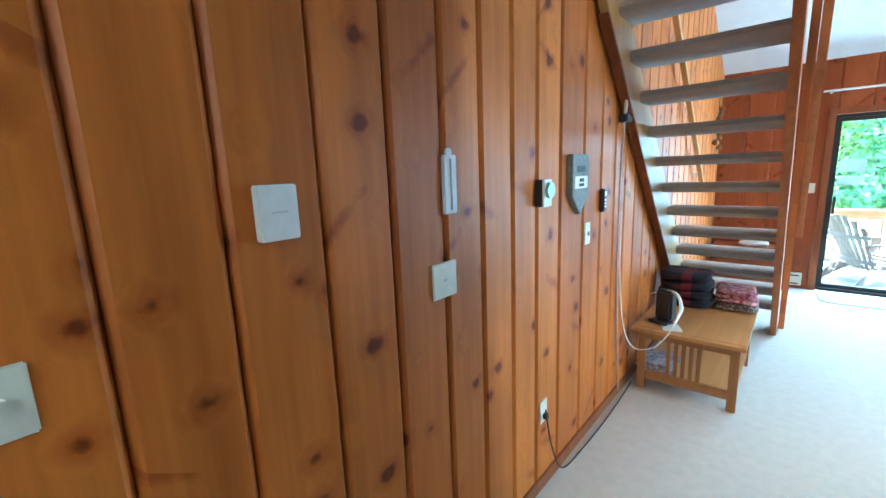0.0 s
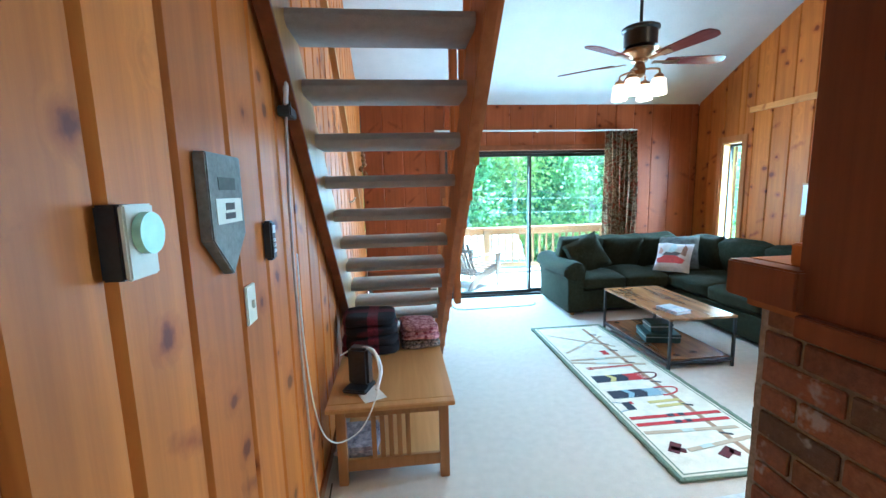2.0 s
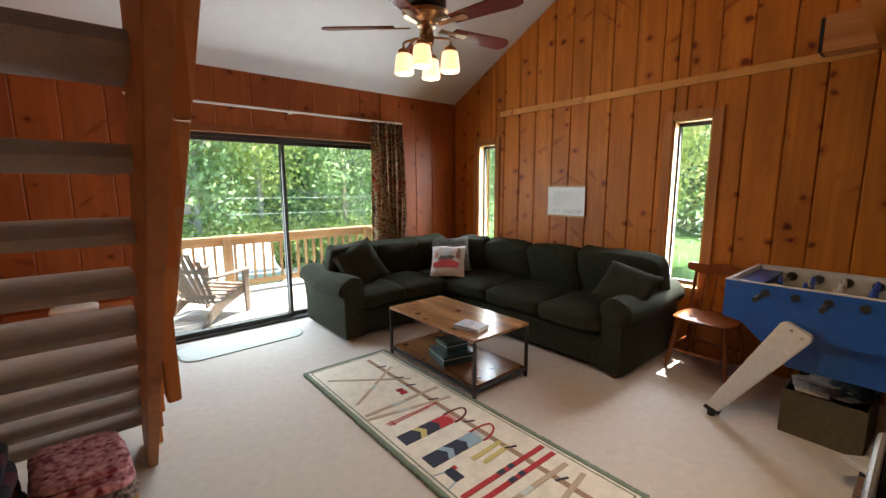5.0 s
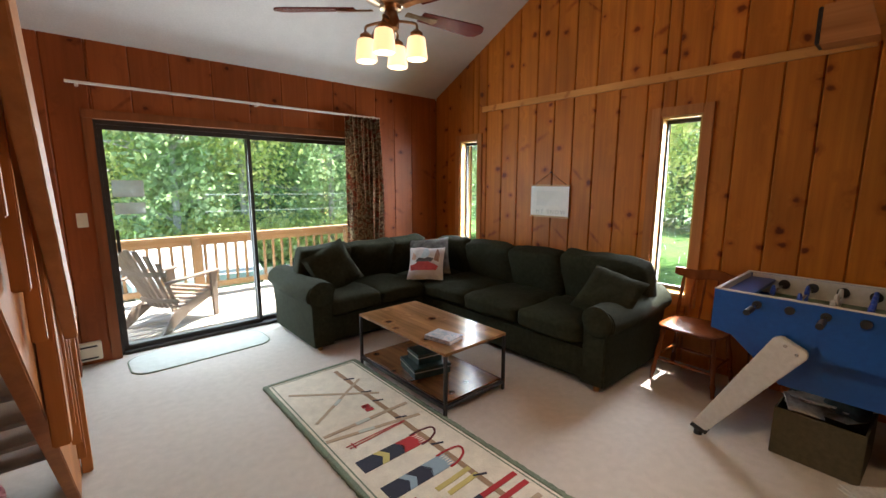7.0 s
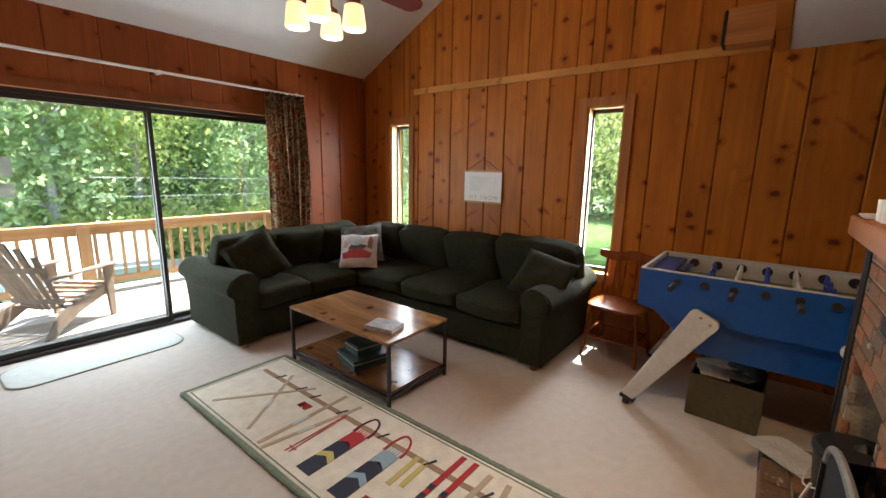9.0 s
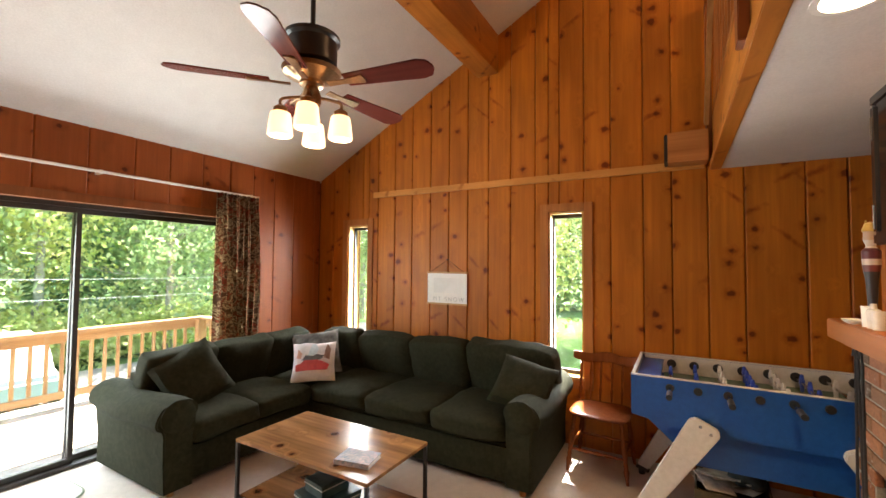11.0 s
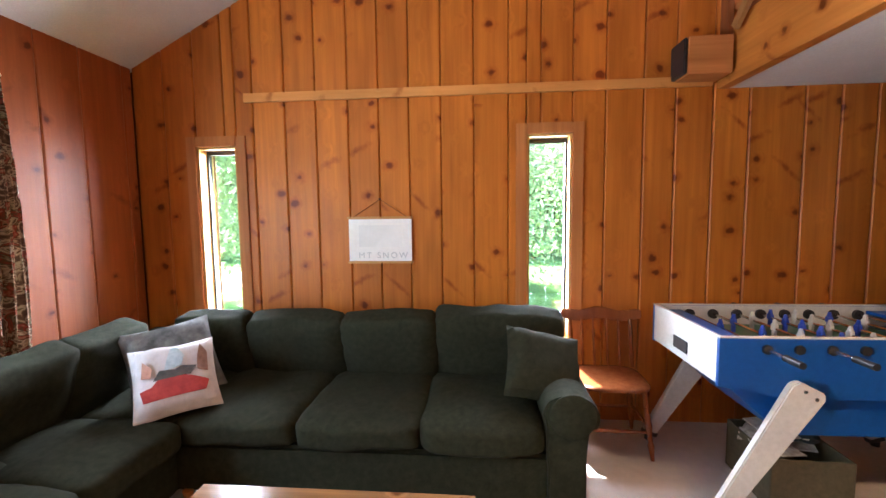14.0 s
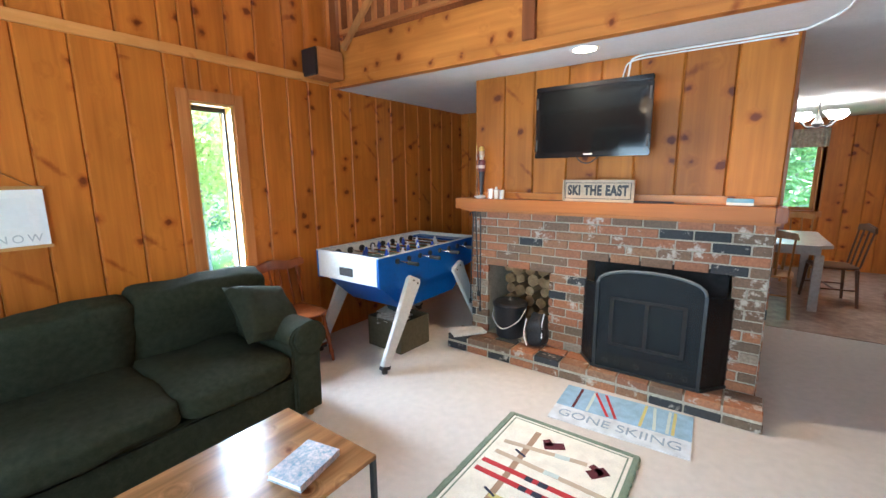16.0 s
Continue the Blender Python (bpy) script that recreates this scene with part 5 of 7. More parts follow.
    b = thing("low_shelf", "low dark wooden chest with pale folded things on it", "chest", at=(-0.62, 6.38, 0))
    part("body", boxes(((0, 0, 0.05), (0.75, 0.32, 0.52)), bevel=0.006), DARKTRIM_Z, b)
    part("top", boxes(((-0.02, -0.02, 0.52), (0.77, 0.33, 0.545)), bevel=0.004), RED, b)
    part("folded_cloth", cushion(bmesh.new(), (0.3, 0.22, 0.05), (0.40, 0.14, 0.572), power=5, puff=0.2), surface("pale_cloth", (0.42, 0.38, 0.34), (0.56, 0.52, 0.47), 60, 0.9, 0.3), b)
    g = thing("pinecone_garland", "hanging string of pine cones", "garland", at=(XL + 0.05, 6.2, 0))
    part("cord", rod(bmesh.new(), (0, 0, 1.72), (0, 0, 2.45), 0.004, n=6), BLACK, g)
    rnd = random.Random(2)
    for k in range(9):
        part("cone", turned(bmesh.new(), [(0.005, -0.035), (0.026, -0.015), (0.03, 0.0), (0.018, 0.025), (0.004, 0.04)], 9, at=(rnd.uniform(-0.02, 0.03), rnd.uniform(-0.03, 0.03), 1.75 + 0.055 * k)), RUSTIC, g)
    # curtain and its rod
    r = thing("curtain_rod", "thin white curtain rod above the sliding door", "curtain rod", at=(0, YN - 0.09, 2.305))
    part("pole", rod(bmesh.new(), (0.26, 0, 0), (3.08, 0, -0.01), 0.012), WHITE, r)
    for x in (0.33, 1.68, 3.0):
        part("bracket", boxes(((x - 0.012, 0, -0.02), (x + 0.012, 0.088, 0.012)), bevel=0.002), WHITE, r)
    c = thing("curtain", "brown floral curtain drawn to one side", "curtain", at=(2.61, YN - 0.09, 0))
    bm = bmesh.new()
    cols, rows_n = 90, 26
    grid = []
    for j in range(rows_n + 1):
        v = j / rows_n
        z = 0.42 + 1.87 * v
        wide = 0.47 + 0.03 * math.sin(v * 3)
        row = []
        for i in range(cols + 1):
            u = i / cols
            phase = 2 * math.pi * 8 * (u + 0.018 * math.sin(5 * v + 9 * u))
            y = 0.030 * math.sin(phase) * (0.75 + 0.35 * (1 - v)) + 0.008 * math.sin(3.1 * phase + 4 * v)
            row.append(bm.verts.new((wide * u + 0.006 * math.sin(phase * 0.5), y, z)))
        grid.append(row)
    for a, b in zip(grid, grid[1:]):
        for p, q, s2, t in zip(a, a[1:], b[1:], b):
            bm.faces.new((p, q, s2, t))
    geom = bmesh.ops.solidify(bm, geom=list(bm.faces), thickness=0.004)
    part("cloth", bm, floral(), c)
    # hanging picture
    s = thing("hanging_print", "white canvas print hanging from a cord on wooden bars", "picture", at=(XR - 0.025, 4.89, 1.345))
    part("canvas", boxes(((-0.003, -0.235, -0.155), (0.003, 0.235, 0.155))), WHITE, s, "white canvas with faint print")
    for z in (-0.165, 0.165):
        part("bar", boxes(((-0.008, -0.245, z - 0.009), (0.008, 0.245, z + 0.009)), bevel=0.003), OAK_Y, s)
    part("cord", tube(bmesh.new(), [(0, -0.2, 0.17), (0.01, 0.0, 0.30)], 0.003, 6), RUSTIC, s)
    part("cord", tube(bmesh.new(), [(0, 0.2, 0.17), (0.01, 0.0, 0.30)], 0.003, 6), RUSTIC, s)
    part("nail", rod(bmesh.new(), (-0.004, 0, 0.303), (0.02, 0, 0.303), 0.006, n=8), BLACK, s)
    curve = bpy.data.curves.new("words", "FONT")
    curve.body, curve.size, curve.extrude, curve.align_x, curve.align_y, curve.space_character = "MT SNOW", 0.062, 0.0006, "CENTER", "CENTER", 1.4
    words = new("words", curve)
    words.parent = s
    words.matrix_basis = Matrix.Translation((-0.0042, -0.02, -0.115)) @ Matrix(((0, 0, -1, 0), (-1, 0, 0, 0), (0, 1, 0, 0), (0, 0, 0, 1)))
    curve.materials.append(surface("print_grey", (0.46, 0.47, 0.46), (0.55, 0.56, 0.55), 30, 0.8, 0))
    part("image", boxes(((-0.0045, -0.16, -0.05), (-0.0035, 0.16, 0.11))), surface("faint_print", (0.71, 0.71, 0.68), (0.78, 0.78, 0.75), 9, 0.6, 0), s)


def floral():
    m, nt, b = nodes("floral_cloth", 0.9)
    tex = nt.nodes.new("ShaderNodeTexCoord")
    mp = nt.nodes.new("ShaderNodeMapping")
    mp.inputs["Scale"].default_value = (20, 5, 12)
    link(nt, tex.outputs["Object"], mp.inputs[0])
    n = node(nt, "ShaderNodeTexNoise", Scale=1.0, Detail=3.0, Roughness=0.6, Distortion=1.4)
    link(nt, mp.outputs[0], n.inputs["Vector"])
    col = ramp(nt, n.outputs[0], [(0.3, (0.075, 0.042, 0.024)), (0.42, (0.15, 0.085, 0.045)), (0.485, (0.58, 0.46, 0.30)), (0.53, (0.10, 0.075, 0.03)), (0.60, (0.30, 0.045, 0.025)), (0.66, (0.40, 0.26, 0.15)), (0.7, (0.07, 0.03, 0.018))]).outputs[0]
    link(nt, col, b.inputs["Base Color"])
    return m


def build_fan():
    f = thing("ceiling_fan", "five-bladed ceiling fan with four lit glass shades", "ceiling fan", at=(1.69, 4.395, 0.025))
    black = surface("fan_black", (0.012, 0.010, 0.010), (0.022, 0.018, 0.018), 60, 0.3, 0)
    brass = surface("aged_brass", (0.32, 0.20, 0.11), (0.45, 0.30, 0.17), 60, 0.28, 0, 1.0)
    part("rod", rod(bmesh.new(), (0, 0, 2.70), (0, 0, 3.94), 0.013), black, f)
    part("canopy", turned(bmesh.new(), [(0.03, 3.82), (0.07, 3.88), (0.07, 3.95)], 20), black, f)
    part("motor", turned(bmesh.new(), [(0.10, 2.575), (0.125, 2.59), (0.125, 2.70), (0.14, 2.712), (0.14, 2.73), (0.12, 2.74), (0.02, 2.745)], 32), black, f)
    part("collar", turned(bmesh.new(), [(0.035, 2.47), (0.06, 2.48), (0.06, 2.50), (0.14, 2.535), (0.15, 2.555), (0.10, 2.575)], 32), brass, f)
    part("light_hub", turned(bmesh.new(), [(0.02, 2.36), (0.045, 2.38), (0.05, 2.42), (0.035, 2.47)], 24), brass, f)
    blade_mat = wood("blade_wood", (0.10, 0.020, 0.018), (0.15, 0.035, 0.028), "X", rough=0.18, vary=0.1)
    for k in range(5):
        m = pose(0, 0, 2.485, 0, 0, 72 * k + FAN_TURN)
        bm = bmesh.new()
        w0, w1 = 0.045, 0.068
        prism(bm, [(0.20, -w0), (0.60, -w1), (0.645, -w1 * 0.75), (0.665, -w1 * 0.2), (0.665, w1 * 0.2), (0.645, w1 * 0.8), (0.60, w1), (0.20, w0)], "z", -0.004, 0.004, bevel=0.0015)
        for v in bm.verts:
            v.co = Matrix.Rotation(radians(-12), 4, "X") @ v.co
        bl = part("blade", bm, blade_mat, f, "dark red-brown blade", at=m)
        bm = bmesh.new()
        prism(bm, [(0.10, -0.02), (0.18, -0.016), (0.30, -0.03), (0.31, 0.0), (0.30, 0.03), (0.18, 0.016), (0.10, 0.02)], "z", -0.012, -0.0045, bevel=0.002)
        for v in bm.verts:
            v.co = Matrix.Rotation(radians(-12), 4, "X") @ v.co
        part("blade_arm", bm, brass, bl)
    bulb = glowing("lamp_bulb", (1.0, 0.62, 0.30), 1.6)
    lit = glowing("lit_glass", (1.0, 0.56, 0.26), LAMP_GLOW, (0.9, 0.85, 0.75))
    for k in range(4):
        a = radians(90 * k + SHADE_TURN)
        x, y = 0.148 * math.cos(a), 0.148 * math.sin(a)
        arm = part("lamp_arm", tube(bmesh.new(), curve_points([(0.03 * math.cos(a), 0.03 * math.sin(a), 2.42), (x * 0.7, y * 0.7, 2.41), (x, y, 2.395), (x, y, 2.35)]), 0.008), brass, f)
        part("socket", turned(bmesh.new(), [(0.034, 2.332), (0.036, 2.352), (0.015, 2.368)], 16, at=(x, y, 0)), brass, arm)
        part("shade", turned(bmesh.new(), [(0.060, 2.210), (0.063, 2.216), (0.058, 2.26), (0.051, 2.315), (0.048, 2.326), (0.03, 2.334)], 24, at=(x, y, 0)), lit, arm, "lit cream glass shade")
        part("bulb_glow", turned(bmesh.new(), [(0.0, 2.2085), (0.05, 2.2085), (0.05, 2.2095)], 20, at=(x, y, 0)), bulb, arm, "bright bulb in the shade's mouth")


FAN_TURN, SHADE_TURN, LAMP_GLOW = 65.5, 41.0, 0.30


MANTEL_BACK = 1.94


def build_fireplace():
    m = thing("mantel_shelf", "thick orange pine mantel shelf wrapping the chimney", "mantel", at=(0, 0, 0))
    part("front_board", boxes(((0.661, MANTEL_BACK, 1.255), (2.93, 2.135, 1.347)), bevel=0.005), MANTEL, m)
    # the end's shade is put in as a darker wood than the front
    part("side_return", boxes(((0.603, MANTEL_BACK, 1.255), (0.660, 2.135, 1.347)), bevel=0.005), DARKTRIM_Z, m, "mantel end block, coloured darker for its shade")
    part("under_molding", boxes(((0.63, 1.80, 1.232), (2.86, 2.095, 1.2545)), bevel=0.004), TRIM_X, m)
    part("back_ledge", boxes(((0.66, 1.98, 1.3475), (2.80, 2.015, 1.40)), bevel=0.004), PINE_X, m, "thin pine board standing along the mantel")
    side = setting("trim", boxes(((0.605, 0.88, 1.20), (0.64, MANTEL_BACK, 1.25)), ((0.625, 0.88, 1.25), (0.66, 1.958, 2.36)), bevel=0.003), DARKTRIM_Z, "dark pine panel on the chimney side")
    v = thing("wall_vent", "dark metal vent grille on the chimney side", "vent", at=(0.625, 1.66, 1.90))
    part("frame", boxes(((-0.012, -0.17, -0.15), (-0.001, 0.17, -0.125)), ((-0.012, -0.17, 0.125), (-0.001, 0.17, 0.15)), ((-0.012, -0.17, -0.125), (-0.001, -0.145, 0.125)), ((-0.012, 0.145, -0.125), (-0.001, 0.17, 0.125)), bevel=0.002), BRONZE, v)
    for k in range(10):
        part("slat", boxes(((-0.009, -0.145, -0.115 + 0.025 * k), (-0.002, 0.145, -0.10 + 0.025 * k))), BRONZE, v)
    t = thing("television", "black flat television on the pine wall above the mantel", "television", at=(1.755, 2.19, 1.925))
    gloss = plain("tv_bezel", (0.008, 0.008, 0.009), 0.12)
    part("housing", boxes(((-0.37, -0.10, -0.22), (0.37, -0.035, 0.22)), bevel=0.02), BLACK, t)
    part("bezel", boxes(((-0.40, -0.034, -0.255), (0.40, 0.0, -0.215)), ((-0.40, -0.034, 0.218), (0.40, 0.0, 0.255)), ((-0.40, -0.034, -0.2145), (-0.362, 0.0, 0.2175)), ((0.362, -0.034, -0.2145), (0.40, 0.0, 0.2175)), bevel=0.006), gloss, t)
    part("screen", boxes(((-0.3615, -0.034, -0.2145), (0.3615, -0.006, 0.2175))), plain("tv_screen", (0.004, 0.005, 0.006), 0.07), t)
    part("badge", boxes(((-0.03, 0.0005, -0.24), (0.03, 0.002, -0.23))), SILVER, t)
    for x in (-0.385, 0.385):
        part("speaker_slot", boxes(((x - 0.006, 0.0005, 0.1), (x + 0.006, 0.002, 0.18)), ((x - 0.006, 0.0005, -0.2), (x + 0.006, 0.002, -0.12))), BRONZE, t)
    part("mount", boxes(((-0.1, -0.21, -0.1), (0.1, -0.1005, 0.1))), BLACK, t)
    c = thing("television_cable", "white cable from the television along the ceiling", "cable", at=(0, 0, 0))
    part("cord", tube(bmesh.new(), curve_points([(1.56, 2.0, 2.13), (1.555, 1.99, 2.26), (1.52, 1.99, 2.338), (1.3, 1.99, 2.345), (0.9, 1.99, 2.345), (0.66, 1.99, 2.345), (0.60, 2.0, 2.352), (0.5, 2.2, 2.352), (0.48, 2.4, 2.352)]), 0.007), WHITE, c)
    part("cord", tube(bmesh.new(), curve_points([(1.60, 2.0, 2.13), (1.59, 1.985, 2.25), (1.54, 1.985, 2.318), (1.3, 1.985, 2.328), (0.9, 1.985, 2.328), (0.66, 1.985, 2.328)]), 0.005), WHITE, c)
    part("loose_cord", tube(bmesh.new(), curve_points([(1.86, 2.12, 1.68), (1.82, 2.13, 1.64), (1.76, 2.13, 1.63), (1.70, 2.12, 1.67)]), 0.004), BLACK, c)
    # carved sign
    s = thing("ski_sign", "framed wooden sign with dark capital letters", "sign", at=(1.70, 2.10, 1.348))
    tan = surface("sign_ground", (0.36, 0.27, 0.17), (0.50, 0.39, 0.26), 60, 0.7, 0.2)
    part("panel", boxes(((-0.24, -0.012, 0.012), (0.24, 0.0, 0.148))), tan, s)
    part("sign_frame", boxes(((-0.255, -0.015, 0.0), (0.255, 0.008, 0.012)), ((-0.255, -0.015, 0.148), (0.255, 0.008, 0.16)), ((-0.255, -0.015, 0.012), (-0.243, 0.008, 0.148)), ((0.243, -0.015, 0.012), (0.255, 0.008, 0.148)), bevel=0.002), tan, s)
    part("inner_line", boxes(((-0.235, 0.0003, 0.02), (0.235, 0.002, 0.025)), ((-0.235, 0.0003, 0.135), (0.235, 0.002, 0.14)), ((-0.235, 0.0003, 0.025), (-0.23, 0.002, 0.135)), ((0.23, 0.0003, 0.025), (0.235, 0.002, 0.135))), BLACK, s)
    curve = bpy.data.curves.new("words", "FONT")
    curve.body, curve.size, curve.extrude, curve.align_x, curve.align_y, curve.offset = "SKI THE EAST", 0.080, 0.001, "CENTER", "CENTER", 0.0042
    words = new("words", curve)
    words.parent = s
    curve.space_character, curve.space_word = 1.12, 1.1
    words.matrix_basis = pose(0, 0.002, 0.08, 90, 0, 180) @ Matrix.Diagonal((0.80, 1.22, 1, 1))
    curve.materials.append(BLACK)
    # mantel things
    n = thing("nutcracker", "tall painted figurine with a blond top", "figurine", at=(2.72, 2.03, 1.348))
    bm = turned(bmesh.new(), [(0.035, 0), (0.038, 0.02), (0.012, 0.025), (0.018, 0.12), (0.022, 0.2), (0.03, 0.25), (0.032, 0.32), (0.015, 0.34), (0.026, 0.37), (0.024, 0.40), (0.03, 0.41), (0.02, 0.44), (0.003, 0.45)], 14)
    rod(bm, (0.045, 0.0, 0.0), (0.05, 0.0, 0.46), 0.004, n=6)
    part("figure", bm, figurine(), n)
    d = thing("white_dish", "small white dish on the mantel", "dish", at=(2.70, 2.09, 1.348))
    part("bowl", turned(bmesh.new(), [(0.03, 0), (0.045, 0.012), (0.05, 0.02), (0.045, 0.02), (0.02, 0.008)], 20), WHITE, d)
    for x, h, mat, lab, kind in ((2.60, 0.085, WHITE, "white votive candle", "candle"), (2.545, 0.10, SILVER, "small pale glass bottle", "bottle"), (2.49, 0.075, SILVER, "small clear glass", "glass")):
        q = thing(kind + "_on_mantel", lab + " on the mantel", kind, at=(x, 2.08, 1.348))
        part("body", turned(bmesh.new(), [(0.02, 0), (0.022, h * 0.75), (0.012, h * 0.8), (0.01, h)] if kind == "bottle" else [(0.02, 0), (0.023, h), (0.018, h), (0.016, h * 0.7)], 18), mat, q)
    p = thing("dark_stick", "thin black stick lying on the mantel", "stick", at=(1.33, 2.075, 1.352))
    part("shaft", rod(bmesh.new(), (-0.13, 0, 0.004), (0.13, 0.01, 0.004), 0.006), BLACK, p)
    b = thing("picture_book", "small stack of teal and cream picture books", "book", at=(0.84, 2.07, 1.348))
    teal = surface("teal_cover", (0.10, 0.24, 0.26), (0.30, 0.46, 0.46), 18, 0.5, 0)
    part("front", boxes(((-0.07, -0.03, 0.018), (0.07, 0.0, 0.042)), bevel=0.002), teal, b)
    part("pages", boxes(((-0.07, -0.03, 0.0), (0.07, 0.001, 0.0175)), bevel=0.002), IVORY, b)
    # things in and at the fireplace
    k = thing("log_pile", "stack of split firewood in the brick niche", "firewood", at=(0, 0, 0))
    bark = wood("firewood", (0.13, 0.075, 0.035), (0.34, 0.22, 0.11), "Y", rough=0.85, vary=0.4)
    rnd = random.Random(11)
    for j in range(6):
        for i in range(5):
            x, z, r = 2.11 + 0.11 * i + rnd.uniform(-.02, .02), 0.19 + 0.1 * j, rnd.uniform(0.045, 0.062)
            a0 = rnd.uniform(0, 2)
            out = [(x + r * math.cos(a0 + q), z + r * math.sin(a0 + q)) for q in (0, 1.1, 1.9, 3.0, 4.4, 5.2)]
            part("log", prism(bmesh.new(), out, "y", 1.42, 1.80 + rnd.uniform(-.04, .04), bevel=0.004), bark, k)
    bu = thing("ash_bucket", "black metal bucket with a wire handle", "bucket", at=(2.42, 2.02, 0.132))
    part("pail", turned(bmesh.new(), [(0.0, 0.0), (0.12, 0.0), (0.145, 0.27), (0.152, 0.28), (0.152, 0.295), (0.14, 0.295), (0.11, 0.02), (0.0, 0.02)], 28), BLACK, bu)
    part("lid", turned(bmesh.new(), [(0.15, 0.296), (0.14, 0.31), (0.03, 0.325), (0.015, 0.345), (0.0, 0.35)], 28), BLACK, bu)
    part("handle", tube(bmesh.new(), curve_points([(0.15, 0, 0.26), (0.12, 0.10, 0.17), (0.0, 0.155, 0.10), (-0.12, 0.10, 0.17), (-0.15, 0, 0.26)]), 0.004, 6), SILVER, bu)
    bg = thing("black_bag", "crumpled black bag with pale straps", "bag", at=(2.13, 2.10, 0.132))
    part("body", cushion(bmesh.new(), (0.18, 0.18, 0.26), (0, 0, 0.12), power=4, puff=0.1, wrinkle=0.05, cuts=12, seed=4), surface("black_nylon", (0.012, 0.012, 0.013), (0.03, 0.03, 0.032), 40, 0.5, 0.4), bg)
    part("strap", tube(bmesh.new(), curve_points([(0.06, 0.08, 0.24), (0.07, 0.105, 0.12), (0.04, 0.11, 0.02)]), 0.005, 6), WHITE, bg)
    part("strap", tube(bmesh.new(), curve_points([(-0.08, 0.05, 0.30), (-0.07, 0.07, 0.2), (-0.08, 0.09, 0.1)]), 0.005, 6), WHITE, bg)
    nw = thing("newspaper", "open newspaper lying on the hearth", "newspaper", at=(2.76, 2.20, 0.132), turn=48)
    paper = surface("newspaper_grey", (0.42, 0.42, 0.40), (0.60, 0.60, 0.57), 90, 0.9, 0)
    for j, t_ in enumerate((0, 5, -4)):
        part("sheet", box(bmesh.new(), (-0.15, -0.11, 0), (0.15, 0.11, 0.004), 0.001, m=pose(0, 0, 0.006 + 0.006 * j, 3, 2, t_)), paper, nw)
    for x, z0, lean in ((2.775, 0.42, 0.03), (2.70, 0.36, 0.0), (2.75, 0.5, -0.03)):
        f = thing("fire_tool", "long black iron fire tool hanging on the bricks", "fire tool", "fire tools on the chimney", at=(x, 2.075, 0))
        part("shaft", rod(bmesh.new(), (0, 0, 1.18), (lean, 0, z0), 0.006, n=8), BLACK, f)
        part("hook", tube(bmesh.new(), curve_points([(0, 0, 1.17), (0.01, 0.0, 1.22), (0.03, 0, 1.215), (0.035, 0, 1.19)]), 0.005, 6), BLACK, f)
        part("head", boxes(((lean - 0.012, -0.006, z0 - 0.05), (lean + 0.012, 0.006, z0)), bevel=0.003), BLACK, f)
    build_screen()


def figurine():
    m, nt, b = nodes("figurine_paint", 0.45)
    tex = nt.nodes.new("ShaderNodeTexCoord")
    sep = nt.nodes.new("ShaderNodeSeparateXYZ")
    link(nt, tex.outputs["Generated"], sep.inputs[0])
    r = ramp(nt, sep.outputs[2], [(0, (0.55, 0.55, 0.52)), (0.06, (0.02, 0.02, 0.025)), (0.5, (0.12, 0.03, 0.03)), (0.56, (0.5, 0.45, 0.4)), (0.62, (0.08, 0.02, 0.03)), (0.72, (0.45, 0.4, 0.35)), (0.8, (0.40, 0.28, 0.2)), (0.88, (0.5, 0.34, 0.08))])
    r.color_ramp.interpolation = "CONSTANT"
    link(nt, r.outputs[0], b.inputs["Base Color"])
    return m


